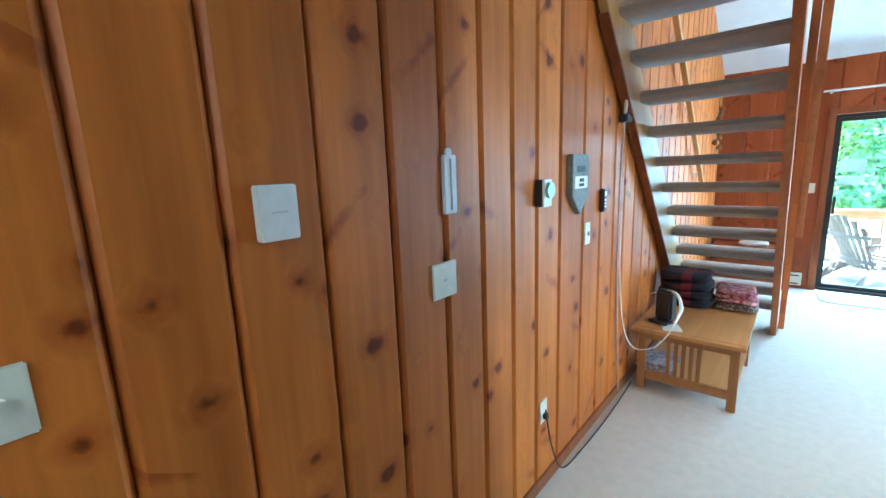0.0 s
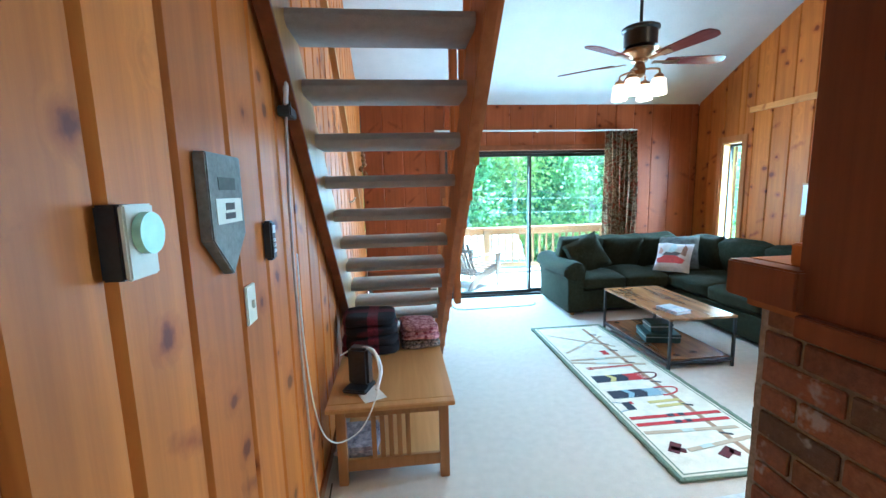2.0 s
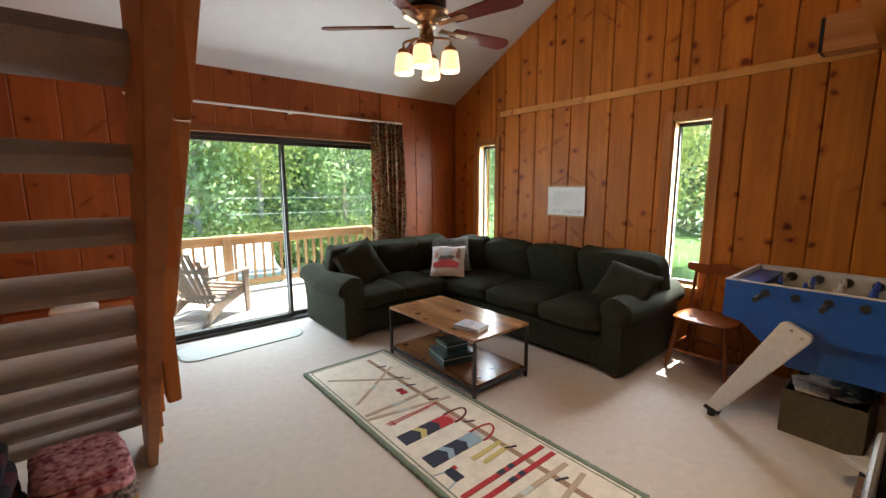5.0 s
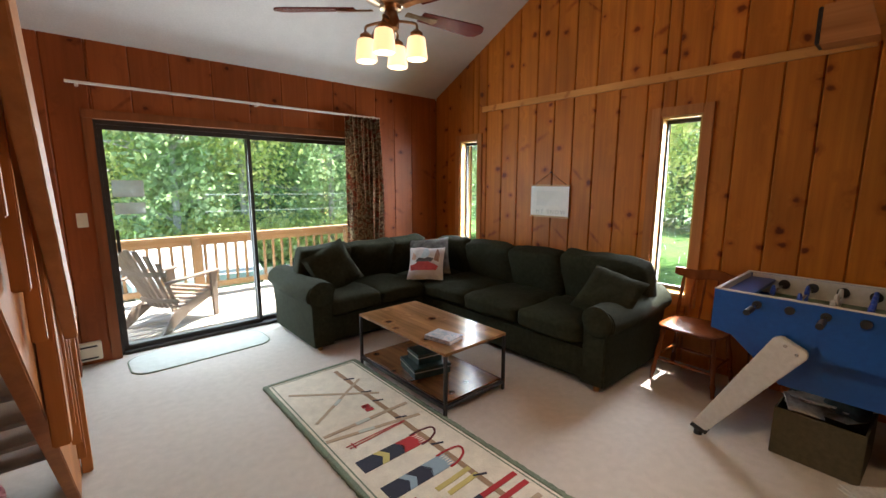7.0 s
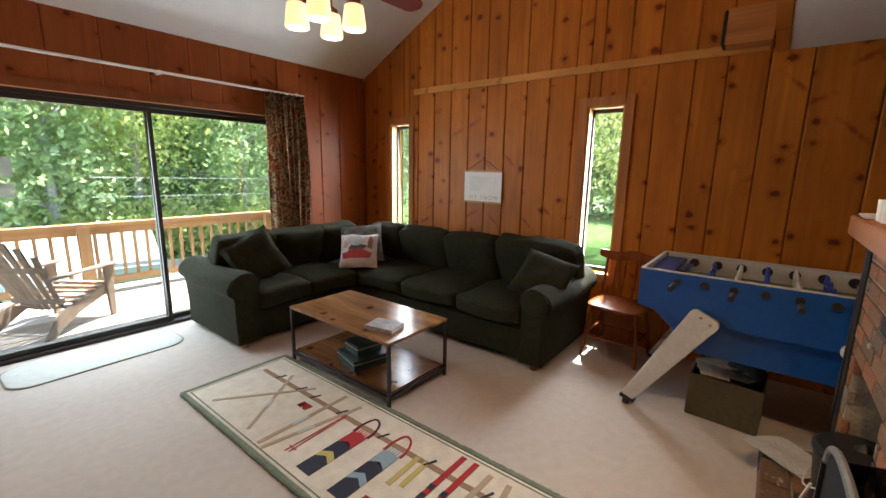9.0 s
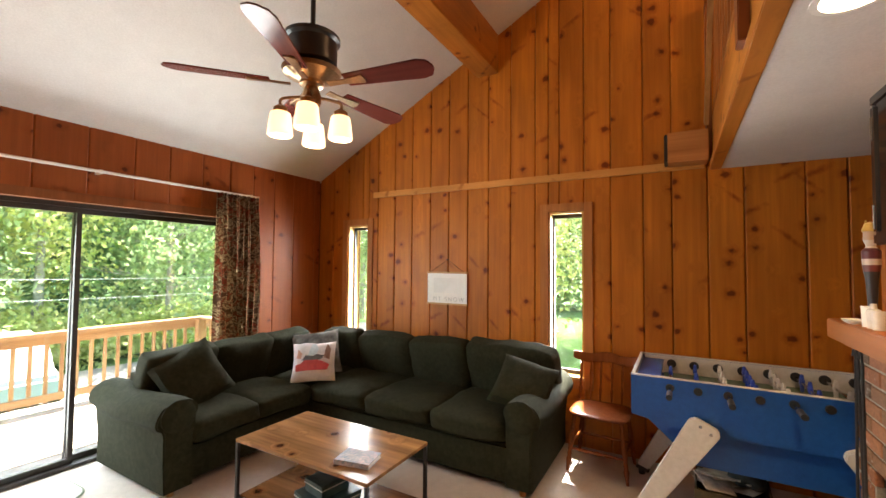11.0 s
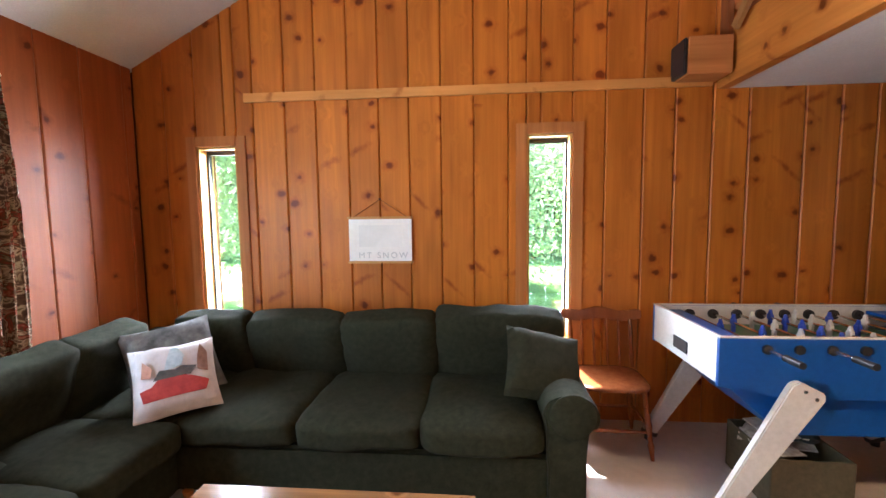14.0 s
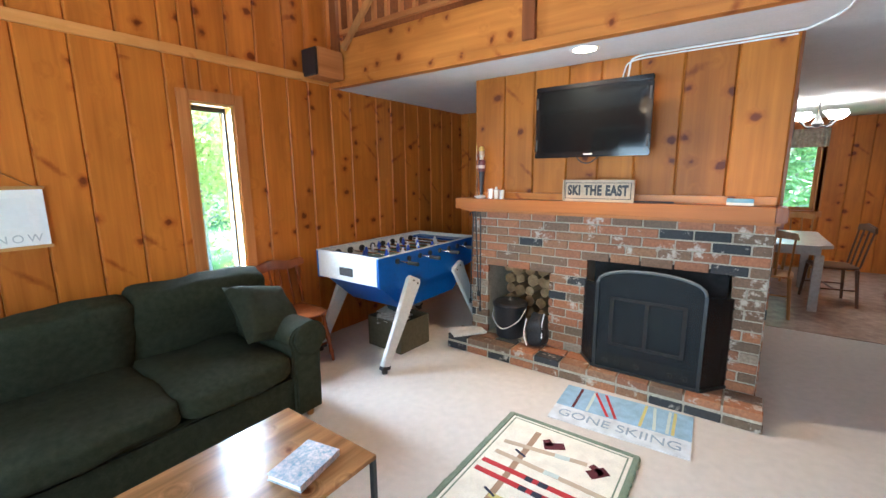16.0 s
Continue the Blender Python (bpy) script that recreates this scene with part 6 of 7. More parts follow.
def build_screen():
    """The folding fire screen: a wide arched leaf and two side leaves."""
    s = thing("fire_screen", "black metal fire screen with an arched top", "fire screen", at=(1.285, 2.235, 0.132))
    h, w = 0.65, 0.335
    mesh_mat = fire_mesh()
    iron = surface("screen_iron", (0.008, 0.009, 0.009), (0.014, 0.015, 0.015), 60, 0.4, 0.05)
    arc = [(-w, h)] + [(w * math.sin(a), h + 0.11 * (1 - (a / 1.5708) ** 2)) for a in [(-1.5708 + 0.2618 * k) for k in range(1, 12)]] + [(w, h)]
    bm = tube(bmesh.new(), [(x, 0, z) for x, z in arc], 0.010)
    part("arched_bar", bm, surface("worn_iron", (0.09, 0.10, 0.10), (0.14, 0.15, 0.15), 60, 0.4, 0), s)
    part("leaf_frame", boxes(((-w - 0.01, -0.01, 0.0), (-w + 0.01, 0.01, h)), ((w - 0.01, -0.01, 0.0), (w + 0.01, 0.01, h)), ((-w + 0.01, -0.01, 0.0), (w - 0.01, 0.01, 0.02)), bevel=0.003), iron, s)
    bm = bmesh.new()
    prism(bm, [(-w + 0.008, 0.02), (w - 0.008, 0.02)] + arc[::-1][1:-1], "y", -0.002, 0.001)
    part("mesh_panel", bm, mesh_mat, s, "fine black metal mesh")
    part("inner_bar", boxes(((-0.24, 0.003, 0.20), (-0.215, 0.012, 0.56)), ((0.215, 0.003, 0.20), (0.24, 0.012, 0.56)), ((-0.012, 0.003, 0.20), (0.012, 0.012, 0.56)), ((-0.215, 0.003, 0.54), (-0.012, 0.012, 0.56)), ((0.012, 0.003, 0.54), (0.215, 0.012, 0.56)), ((-0.215, 0.003, 0.20), (-0.012, 0.012, 0.22)), ((0.012, 0.003, 0.20), (0.215, 0.012, 0.22))), SOOT, s)
    for sx in (-1, 1):
        m = Matrix.Translation((sx * (w + 0.012), 0, 0)) @ Matrix.Rotation(radians(-sx * 52), 4, "Z")
        bm = bmesh.new()
        a, b = sorted((0, sx * 0.25))
        box(bm, (a, -0.008, 0), (b, 0.008, 0.02), m=m)
        box(bm, (sx * 0.25 - 0.009, -0.009, 0.02), (sx * 0.25 + 0.009, 0.009, h - 0.06), m=m)
        part("side_frame", bm, iron, s)
        bm = bmesh.new()
        prism(bm, [(a, 0.02), (b, 0.02), (b, h - 0.04 if sx > 0 else h), (a, h if sx > 0 else h - 0.04)], "y", -0.002, 0.002)
        for v in bm.verts:
            v.co = m @ v.co
        part("side_panel", bm, mesh_mat, s, "fine black metal mesh")
    for x in (-0.26, -0.17, 0.04, 0.17, 0.25):
        part("scroll", tube(bmesh.new(), [(x + 0.022 * math.cos(a * 0.6) * (1 - a / 16), 0.012, 0.07 + 0.025 * math.sin(a * 0.6) * (1 - a / 16)) for a in range(13)], 0.002, 5), BRONZE, s, "small metal scroll")
    fb = thing("wood_stove", "black stove front inside the fireplace", "stove", at=(1.29, 1.93, 0.132))
    part("body", boxes(((-0.44, -0.3, 0.0), (0.44, 0.0, 0.77)), bevel=0.01), SOOT, fb)
    for x0, x1 in ((-0.24, -0.02), (0.02, 0.24)):
        part("door_glass", boxes(((x0, 0.001, 0.2), (x1, 0.012, 0.56)), bevel=0.004), surface("sooty_glass", (0.03, 0.034, 0.036), (0.16, 0.17, 0.18), 7, 0.15, 0), fb)


def fire_mesh():
    m = bpy.data.materials.new("fire_mesh")
    m.use_nodes = True
    nt = m.node_tree
    b = nt.nodes["Principled BSDF"]
    b.inputs["Base Color"].default_value = (0.008, 0.009, 0.010, 1)
    b.inputs["Roughness"].default_value = 0.6
    b.inputs["Metallic"].default_value = 0.5
    b.inputs["Alpha"].default_value = 0.80
    return m


def build_ceiling_light():
    c = thing("recessed_light", "round recessed ceiling light, lit", "ceiling light", at=(1.764, 2.33, 2.36))
    part("trim_ring", turned(bmesh.new(), [(0.075, 0.0), (0.075, -0.006), (0.095, -0.004), (0.095, 0.0)], 32), WHITE, c)
    part("bulb", turned(bmesh.new(), [(0.0, -0.004), (0.073, -0.002), (0.073, 0.0)], 28), glowing("lit_bulb", (1.0, 0.72, 0.45), 7), c)


def build_dining():
    white = surface("painted_table", (0.34, 0.29, 0.25), (0.42, 0.37, 0.32), 30, 0.25, 0.02, patch=0.06)
    t = thing("dining_table", "pale painted dining table with square legs", "dining table", at=(0.60, -1.30, 0))
    part("tabletop", prism(bmesh.new(), [(-0.62, 0.5), (-0.5, 0.62), (0.5, 0.62), (0.62, 0.5), (0.62, -0.8), (-0.62, -0.8)], "z", 0.72, 0.755, bevel=0.004), white, t)
    part("apron", boxes(((-0.52, -0.72, 0.64), (0.52, 0.54, 0.719)), bevel=0.003), white, t)
    for x in (-0.55, 0.47):
        for y in (-0.74, 0.48):
            part("leg", boxes(((x, y, 0), (x + 0.08, y + 0.08, 0.64)), bevel=0.005), white, t)
    dark = wood("dining_chair_wood", (0.07, 0.03, 0.018), (0.13, 0.06, 0.03), "Z", rough=0.35, vary=0.1)
    ch = thing("dining_chair", "dark wooden chair with a curved back", "chair", "chairs round the dining table", at=(-0.10, -1.35, 0), turn=-80)
    chair_parts(ch, dark)
    copy_thing(ch, pose(1.35, -2.3, 0, 0, 0, 60))
    lc = thing("dining_chair", "light wooden chair with an open back", "chair", "chairs round the dining table", at=(0.12, -2.45, 0), turn=10)
    chair_parts(lc, OAK_Z)
    copy_thing(lc, pose(0.52, -0.50, 0, 0, 0, 176))
    c = thing("chandelier", "bronze chandelier with white glass bowls, lit", "chandelier", at=(0.20, -1.5, 0.08))
    part("stem", rod(bmesh.new(), (0, 0, 2.12), (0, 0, 2.36), 0.01), BRONZE, c)
    part("hub", turned(bmesh.new(), [(0.02, 1.98), (0.06, 2.02), (0.03, 2.08), (0.012, 2.14)], 20), BRONZE, c)
    lit = glowing("lit_bowl", (1.0, 0.86, 0.7), 3.5, (0.9, 0.88, 0.84))
    for k in range(4):
        a = radians(90 * k + 35)
        x, y = 0.22 * math.cos(a), 0.22 * math.sin(a)
        arm = part("arm", tube(bmesh.new(), curve_points([(0, 0, 2.0), (x * 0.6, y * 0.6, 1.99), (x, y, 2.06)]), 0.009), BRONZE, c)
        part("bowl", turned(bmesh.new(), [(0.03, 2.07), (0.07, 2.085), (0.11, 2.14), (0.105, 2.14)], 24, at=(x, y, 0)), lit, arm, "lit white glass bowl")
    w = thing("window_3", "dining room window with a patterned valance", "window", at=(-0.10, YS, 0.92))
    part("casing", boxes(((-0.08, -0.02, -0.08), (0.0, 0.02, 1.18)), ((1.0, -0.02, -0.08), (1.08, 0.02, 1.18)), ((0, -0.02, 1.1), (1.0, 0.02, 1.18)), ((-0.1, -0.02, -0.1), (1.1, 0.05, -0.0)), bevel=0.004), TRIM_Z, w)
    part("window_frame", boxes(((0.001, -0.14, 0.001), (0.05, -0.1, 1.099)), ((0.95, -0.14, 0.001), (0.999, -0.1, 1.099)), ((0.05, -0.14, 1.04), (0.95, -0.1, 1.099)), ((0.05, -0.14, 0.001), (0.95, -0.1, 0.05)), ((0.48, -0.14, 0.05), (0.52, -0.1, 1.04))), TRIM_Z, w)
    part("pane", boxes(((0.05, -0.122, 0.05), (0.95, -0.118, 1.04))), GLASS, w, "clear glass", smooth=False).visible_shadow = False
    v = thing("valance", "short floral valance over the window", "curtain", at=(-0.16, YS + 0.06, 1.92))
    bm = bmesh.new()
    prism(bm, [(0.0 + 0.025 * k, 0.015 * (k % 2)) for k in range(45)] + [(0.025 * k, 0.015 * (k % 2) + 0.006) for k in range(44, -1, -1)], "z", 0, 0.28)
    part("cloth", bm, surface("valance_cloth", (0.34, 0.28, 0.21), (0.66, 0.58, 0.46), 16, 0.9, 0.1), v)
    k = thing("kitchen_cabinet", "pine kitchen cabinet with a pale worktop", "cabinet", at=(-1.75, -2.6, 0))
    part("body", boxes(((0, -0.9, 0.0), (0.6, 0.3, 0.86)), bevel=0.004), TRIM_Z, k)
    part("worktop", boxes(((-0.01, -0.92, 0.861), (0.64, 0.32, 0.90)), bevel=0.006), white, k)


def chair_parts(c, w):
    part("seat", cushion(bmesh.new(), (0.43, 0.42, 0.035), (0, 0, 0.45), power=5, puff=0.1, wrinkle=0, cuts=4), w, c)
    for x, y in ((-0.18, 0.17), (0.18, 0.17), (-0.18, -0.17), (0.18, -0.17)):
        part("leg", rod(bmesh.new(), (x * 1.2, y * 1.2, 0), (x, y, 0.44), 0.015, 0.02), w, c)
    for x in (-0.17, -0.06, 0.06, 0.17):
        part("spindle", rod(bmesh.new(), (x, -0.19, 0.46), (x * 1.1, -0.26, 0.88), 0.01), w, c)
    part("stretcher", rod(bmesh.new(), (-0.19, -0.18, 0.2), (-0.19, 0.18, 0.2), 0.009), w, c)
    part("stretcher", rod(bmesh.new(), (0.19, -0.18, 0.2), (0.19, 0.18, 0.2), 0.009), w, c)
    part("stretcher", rod(bmesh.new(), (-0.19, 0.0, 0.2), (0.19, 0.0, 0.2), 0.009), w, c)
    part("crest_rail", prism(bmesh.new(), [(-0.22, 0.86), (-0.2, 0.93), (0, 0.96), (0.2, 0.93), (0.22, 0.86), (0, 0.88)], "y", -0.275, -0.25, bevel=0.004), w, c)


build_stairs()
build_loft_rail()
build_speaker()
build_sofa()
build_pillows()
build_coffee_table()
build_rug()
build_foosball()
build_chair()
build_bench()
build_wall_items()
build_fan()
build_fireplace()
build_ceiling_light()
build_dining()


# outdoors
def leaf_crown(name, parent, center, size, count, leaf, mat, seed, lean=0.0, clumps=40):
    """A crown of single leaves in uneven clumps."""
    rng = np.random.default_rng(seed)
    c = rng.normal(size=(clumps, 3))
    c /= np.linalg.norm(c, axis=1)[:, None]
    c *= (rng.uniform(0.25, 1.0, (clumps, 1))) * np.array(size)
    pick = rng.integers(0, clumps, count)
    spread = rng.uniform(0.10, 0.24, clumps)[pick][:, None]
    p = c[pick] + rng.normal(size=(count, 3)) * spread * np.array(size) + np.array(center)
    a, b = rng.normal(size=(count, 3)), rng.normal(size=(count, 3))
    a /= np.linalg.norm(a, axis=1)[:, None]
    b -= a * (a * b).sum(1)[:, None]
    b /= np.linalg.norm(b, axis=1)[:, None]
    s = rng.uniform(0.6, 1.3, (count, 1)) * leaf
    quad = np.stack([p - a * s, p + b * s * 0.55, p + a * s, p - b * s * 0.55], 1).reshape(-1, 3)
    mesh = bpy.data.meshes.new(name)
    mesh.from_pydata(quad.tolist(), [], np.arange(count * 4).reshape(-1, 4).tolist())
    mesh.materials.append(mat)
    ob = new(name, mesh)
    ob.parent = parent
    return ob


def leaf_mat(name, dark, light, glow=0.35):
    m = bpy.data.materials.new(name)
    m.use_nodes = True
    nt = m.node_tree
    nt.nodes.clear()
    out = nt.nodes.new("ShaderNodeOutputMaterial")
    geo = nt.nodes.new("ShaderNodeNewGeometry")
    col = ramp(nt, geo.outputs["Random Per Island"], [(0, dark), (0.55, [(a + b) / 2 for a, b in zip(dark, light)]), (1, light)]).outputs[0]
    d, t = nt.nodes.new("ShaderNodeBsdfDiffuse"), nt.nodes.new("ShaderNodeBsdfTranslucent")
    link(nt, col, d.inputs[0])
    link(nt, col, t.inputs[0])
    mix = nt.nodes.new("ShaderNodeMixShader")
    mix.inputs[0].default_value = glow
    link(nt, d.outputs[0], mix.inputs[1])
    link(nt, t.outputs[0], mix.inputs[2])
    link(nt, mix.outputs[0], out.inputs[0])
    return m


CARS = ((1.5, 15.8, 98, (0.72, 0.72, 0.72), "white parked car on the gravel"), (3.2, 15.9, 84, (0.42, 0.44, 0.46), "silver parked car beyond the deck"))


def build_outdoors():
    bm = bmesh.new()
    bmesh.ops.create_grid(bm, x_segments=2, y_segments=2, size=400)
    for v in bm.verts:
        v.co.z = -1.5
    setting("ground", bm, GRASS, "mown lawn")
    setting("road", boxes(((-12, 14.2, -1.5), (40, 17.4, -1.485))), surface("gravel", (0.20, 0.19, 0.17), (0.30, 0.285, 0.26), 8, 0.95, 0.4), "pale gravel drive")
    setting("road", boxes(((9.0, -20, -1.49), (12.5, 14.2, -1.486))), surface("gravel_side", (0.34, 0.33, 0.30), (0.46, 0.44, 0.40), 8, 0.95, 0.4), "pale gravel drive beside the house")
    deck = thing("deck", "weathered wooden deck in the sun", "deck", at=(0, 0, 0))
    part("joist", boxes(((-2.0, YN + 0.24, -0.30), (3.85, YN + 0.30, -0.115)), ((-2.0, 8.86, -0.30), (3.85, 8.92, -0.115))), DECK, deck)
    for k in range(15):
        y = YN + 0.235 + 0.147 * k
        part("deck_board", boxes(((-2.0, y, -0.115), (3.85, y + 0.14, -0.08)), bevel=0.004), DECK, deck)
    r = thing("deck_railing", "weathered cedar deck railing", "railing")
    part("cap_rail", boxes(((-2.0, 8.84, 0.765), (3.86, 8.98, 0.80)), bevel=0.006), CEDAR, r)
    part("upper_rail", boxes(((-2.0, 8.925, 0.655), (3.80, 8.96, 0.764)), bevel=0.004), CEDAR, r)
    part("lower_rail", boxes(((-2.0, 8.925, 0.02), (3.80, 8.96, 0.10)), bevel=0.004), CEDAR, r)
    part("cap_rail", boxes(((3.72, 6.95, 0.765), (3.86, 8.839, 0.80)), bevel=0.006), CEDAR, r)
    part("upper_rail", boxes(((3.80, 6.95, 0.655), (3.835, 8.9, 0.764)), bevel=0.004), CEDAR, r)
    part("lower_rail", boxes(((3.80, 6.95, 0.02), (3.835, 8.9, 0.10)), bevel=0.004), CEDAR, r)
    for x in (-0.75, 1.42, 3.76):
        part("post", boxes(((x - 0.06, 8.82, -0.08), (x + 0.06, 8.92, 0.764)), bevel=0.005), CEDAR_Z, r)
    for k in range(41):
        x = -1.9 + 0.137 * k
        part("baluster", boxes(((x, 8.962, 0.0), (x + 0.034, 8.996, 0.755)), bevel=0.003), CEDAR_Z, r)
    for k in range(12):
        y = 7.1 + 0.14 * k
        part("baluster", boxes(((3.765, y, 0.0), (3.798, y + 0.034, 0.755)), bevel=0.003), CEDAR_Z, r)
    a = thing("adirondack_chair", "brown weathered slatted garden chair", "garden chair", at=(0.98, 7.93, -0.08), turn=-52)
    w = wood("garden_chair_wood", (0.17, 0.12, 0.09), (0.27, 0.20, 0.155), "Z", rough=0.7, vary=0.15)
    for k in range(7):
        u = k - 3
        h = 0.82 - 0.022 * u * u
        bm = bmesh.new()
        box(bm, (-0.030, -0.009, 0), (0.030, 0.009, h), 0.004)
        for v in bm.verts:
            f = v.co.z / 0.82
            v.co.x = v.co.x * (0.75 + 0.45 * f) + u * (0.058 + 0.030 * f)
            v.co.y += 0.022 * (u / 3) ** 2 * (1 + f)
        for v in bm.verts:
            v.co = pose(0, -0.17, 0.20, 27, 0, 0) @ v.co
        part("back_slat", bm, w, a, "rounded fanned back slat")
    for z, wide in ((0.28, 0.25), (0.62, 0.31)):
        bm = bmesh.new()
        for p, q in zip(range(-4, 4), range(-3, 5)):
            xs = [wide * p / 4, wide * q / 4]
            ys = [-0.17 - (z - 0.2) * 0.51 - 0.035 + 0.03 * (c / wide) ** 2 for c in xs]
            prism(bm, [(xs[0], ys[0]), (xs[1], ys[1]), (xs[1], ys[1] + 0.02), (xs[0], ys[0] + 0.02)], "z", z, z + 0.05)
        part("back_brace", bm, w, a)
    for k in range(6):
        y = -0.19 + 0.088 * k
        part("seat_slat", boxes(((-0.27, y, 0.225 + 0.024 * k), (0.27, y + 0.076, 0.243 + 0.024 * k)), bevel=0.005), w, a)
    for x, d in ((-0.34, -1), (0.27, 1)):
        bm = bmesh.new()
        prism(bm, [(x - 0.02 * (d < 0), -0.40), (x + 0.05 + 0.02 * (d > 0), -0.40), (x + 0.085, 0.20), (x + 0.095, 0.33), (x + 0.06, 0.38), (x, 0.38), (x - 0.03, 0.33), (x - 0.02, 0.2)], "z", 0.545, 0.565, bevel=0.006)
        part("armrest", bm, w, a, "paddle-shaped armrest")
        bm = bmesh.new()
        prism(bm, [(0.25, 0.0), (0.31, 0.0), (0.34, 0.545), (0.22, 0.545)], "x", x + 0.02, x + 0.05, bevel=0.004)
        part("front_leg", bm, w, a)
        bm = bmesh.new()
        prism(bm, [(0.32, 0.36), (0.32, 0.27), (-0.10, 0.15), (-0.40, 0.0), (-0.48, 0.0), (-0.30, 0.22), (-0.20, 0.25)], "x", x + (0.051 if d < 0 else -0.002), x + (0.071 if d < 0 else 0.018), bevel=0.004)
        part("side_board", bm, w, a)
    # cars
    for x, y, turn, shade, lab in CARS:
        c = thing("car", lab, "car", "parked cars", at=(x, y, -1.485), turn=turn)
        glassy = surface("car_glass", (0.30, 0.33, 0.33), (0.38, 0.41, 0.41), 4, 0.1, 0)
        paint = surface("car_paint", [q * 0.95 for q in shade], shade, 5, 0.15, 0, 0.0)
        bm = bmesh.new()
        prism(bm, [(-2.1, 0.32), (-2.05, 0.75), (-1.3, 0.86), (-0.6, 1.36), (0.7, 1.42), (1.55, 0.98), (2.1, 0.9), (2.15, 0.35)], "y", -0.85, 0.85, bevel=0.09)
        part("body", bm, paint, c)
        for s in (-0.862, 0.852):
            part("side_window", prism(bmesh.new(), [(-1.05, 0.92), (-0.55, 1.29), (0.62, 1.34), (1.2, 0.98)], "y", s, s + 0.01), glassy, c)
        for wx in (-1.35, 1.4):
            for wy in (-0.8, 0.8):
                part("wheel", rod(bmesh.new(), (wx, wy - 0.1, 0.32), (wx, wy + 0.1, 0.32), 0.32, n=20), BLACK, c)
    # trees
    bark = surface("bark", (0.28, 0.26, 0.24), (0.50, 0.48, 0.45), 12, 0.95, 0.6)
    kinds = [leaf_mat("leaves_yellow_green", (0.46, 0.56, 0.20), (0.82, 0.82, 0.40), 0.6), leaf_mat("leaves_green", (0.32, 0.42, 0.22), (0.50, 0.62, 0.34), 0.6), leaf_mat("leaves_dark", (0.14, 0.24, 0.14), (0.26, 0.40, 0.24), 0.45)]
    rnd = random.Random(21)
    spots = [(-3.0, 18.2, 9, 0), (0.2, 19.0, 10, 0), (2.6, 18.4, 8, 1), (5.0, 19.5, 10, 0), (8.2, 18.5, 9, 1), (11.5, 17.5, 10, 1), (14.5, 14.0, 10, 1), (-7.5, 17.0, 10, 1), (15.5, 8.5, 10, 0), (15.5, 4.0, 10, 1), (15.0, -1.0, 9, 0), (14.8, 11.5, 9, 1),
             (-1.5, 23.5, 13, 1), (3.4, 24.5, 14, 1), (-6.0, 24.0, 13, 0), (12.0, 24.0, 13, 1), (18.5, 18.5, 13, 1), (20, 6.5, 13, 1), (20, 0, 13, 1), (0.5, -9.5, 8, 1), (3.5, -11, 9, 1), (-3, -10.5, 9, 0)]
    for n, (x, y, h, k) in enumerate(spots):
        t = thing("tree", ("yellow-green maple tree with thin bare twigs", "leafy green tree at the edge of the drive")[k if k < 2 else 1], "tree", "trees round the house", at=(x, y, -1.5))
        bm = rod(bmesh.new(), (0, 0, 0), (rnd.uniform(-.2, .2), 0, h * 0.55), 0.16, 0.07, 9)
        rod(bm, (0, 0, h * 0.5), (0.1, 0, h * 0.9), 0.08, 0.02, 7)
        part("trunk", bm, bark, t)
        for q in range(9):
            az, z0 = rnd.uniform(0, 6.28), h * rnd.uniform(0.15, 0.7)
            ln = h * rnd.uniform(0.18, 0.32)
            end = (ln * math.cos(az), ln * math.sin(az), z0 + ln * rnd.uniform(0.1, 0.7))
            bm = rod(bmesh.new(), (0, 0, z0), end, 0.045, 0.012, 6)
            for j in range(5):
                f = rnd.uniform(0.4, 0.95)
                p = Vector(end) * f + Vector((0, 0, z0)) * (1 - f)
                rod(bm, p, p + Vector((rnd.uniform(-1, 1), rnd.uniform(-1, 1), rnd.uniform(-0.3, 0.6))) * ln * 0.45, 0.012, 0.003, 4)
            part("limb", bm, bark, t)
        leaf_crown("crown", t, (0, 0, h * 0.56), (h * 0.27, h * 0.27, h * 0.46), 7000 if y < 20 else 9000, 0.105 if y < 20 else 0.14, kinds[k], n, clumps=46)
    for n, (x, y, h) in enumerate(((6.6, 21.5, 14), (9.4, 22, 15), (-4.2, 22, 13), (1.0, 26, 15), (16.0, 20.5, 14), (18, 11, 13), (6.9, 26, 16), (19, 3, 12))):
        t = thing("spruce", "dark green spruce with drooping boughs", "tree", "spruces behind the drive", at=(x, y, -1.5))
        part("trunk", rod(bmesh.new(), (0, 0, 0), (0, 0, h * 0.97), 0.17, 0.02, 8), bark, t)
        rng = np.random.default_rng(100 + n)
        count = 9000
        v = rng.uniform(0.06, 1.0, count) ** 0.8
        az = rng.uniform(0, 2 * np.pi, count)
        tier = 0.75 + 0.25 * np.cos(v * 60)
        bough = 0.8 + 0.2 * np.sin(az * 9 + 8 * v)
        r = (1 - v) * h * 0.24 * tier * bough * rng.uniform(0.25, 1, count) ** 0.5 + 0.05
        p = np.stack([r * np.cos(az), r * np.sin(az), v * h - 0.28 * r], 1)
        out = np.stack([np.cos(az), np.sin(az), -0.35 + 0 * az], 1) + rng.normal(size=(count, 3)) * 0.25
        side = np.cross(out, (0, 0, 1.0)) + rng.normal(size=(count, 3)) * 0.3
        quad = np.stack([p - side * 0.05, p + out * 0.13, p + side * 0.05, p - out * 0.13], 1).reshape(-1, 3)
        mesh = bpy.data.meshes.new("boughs")
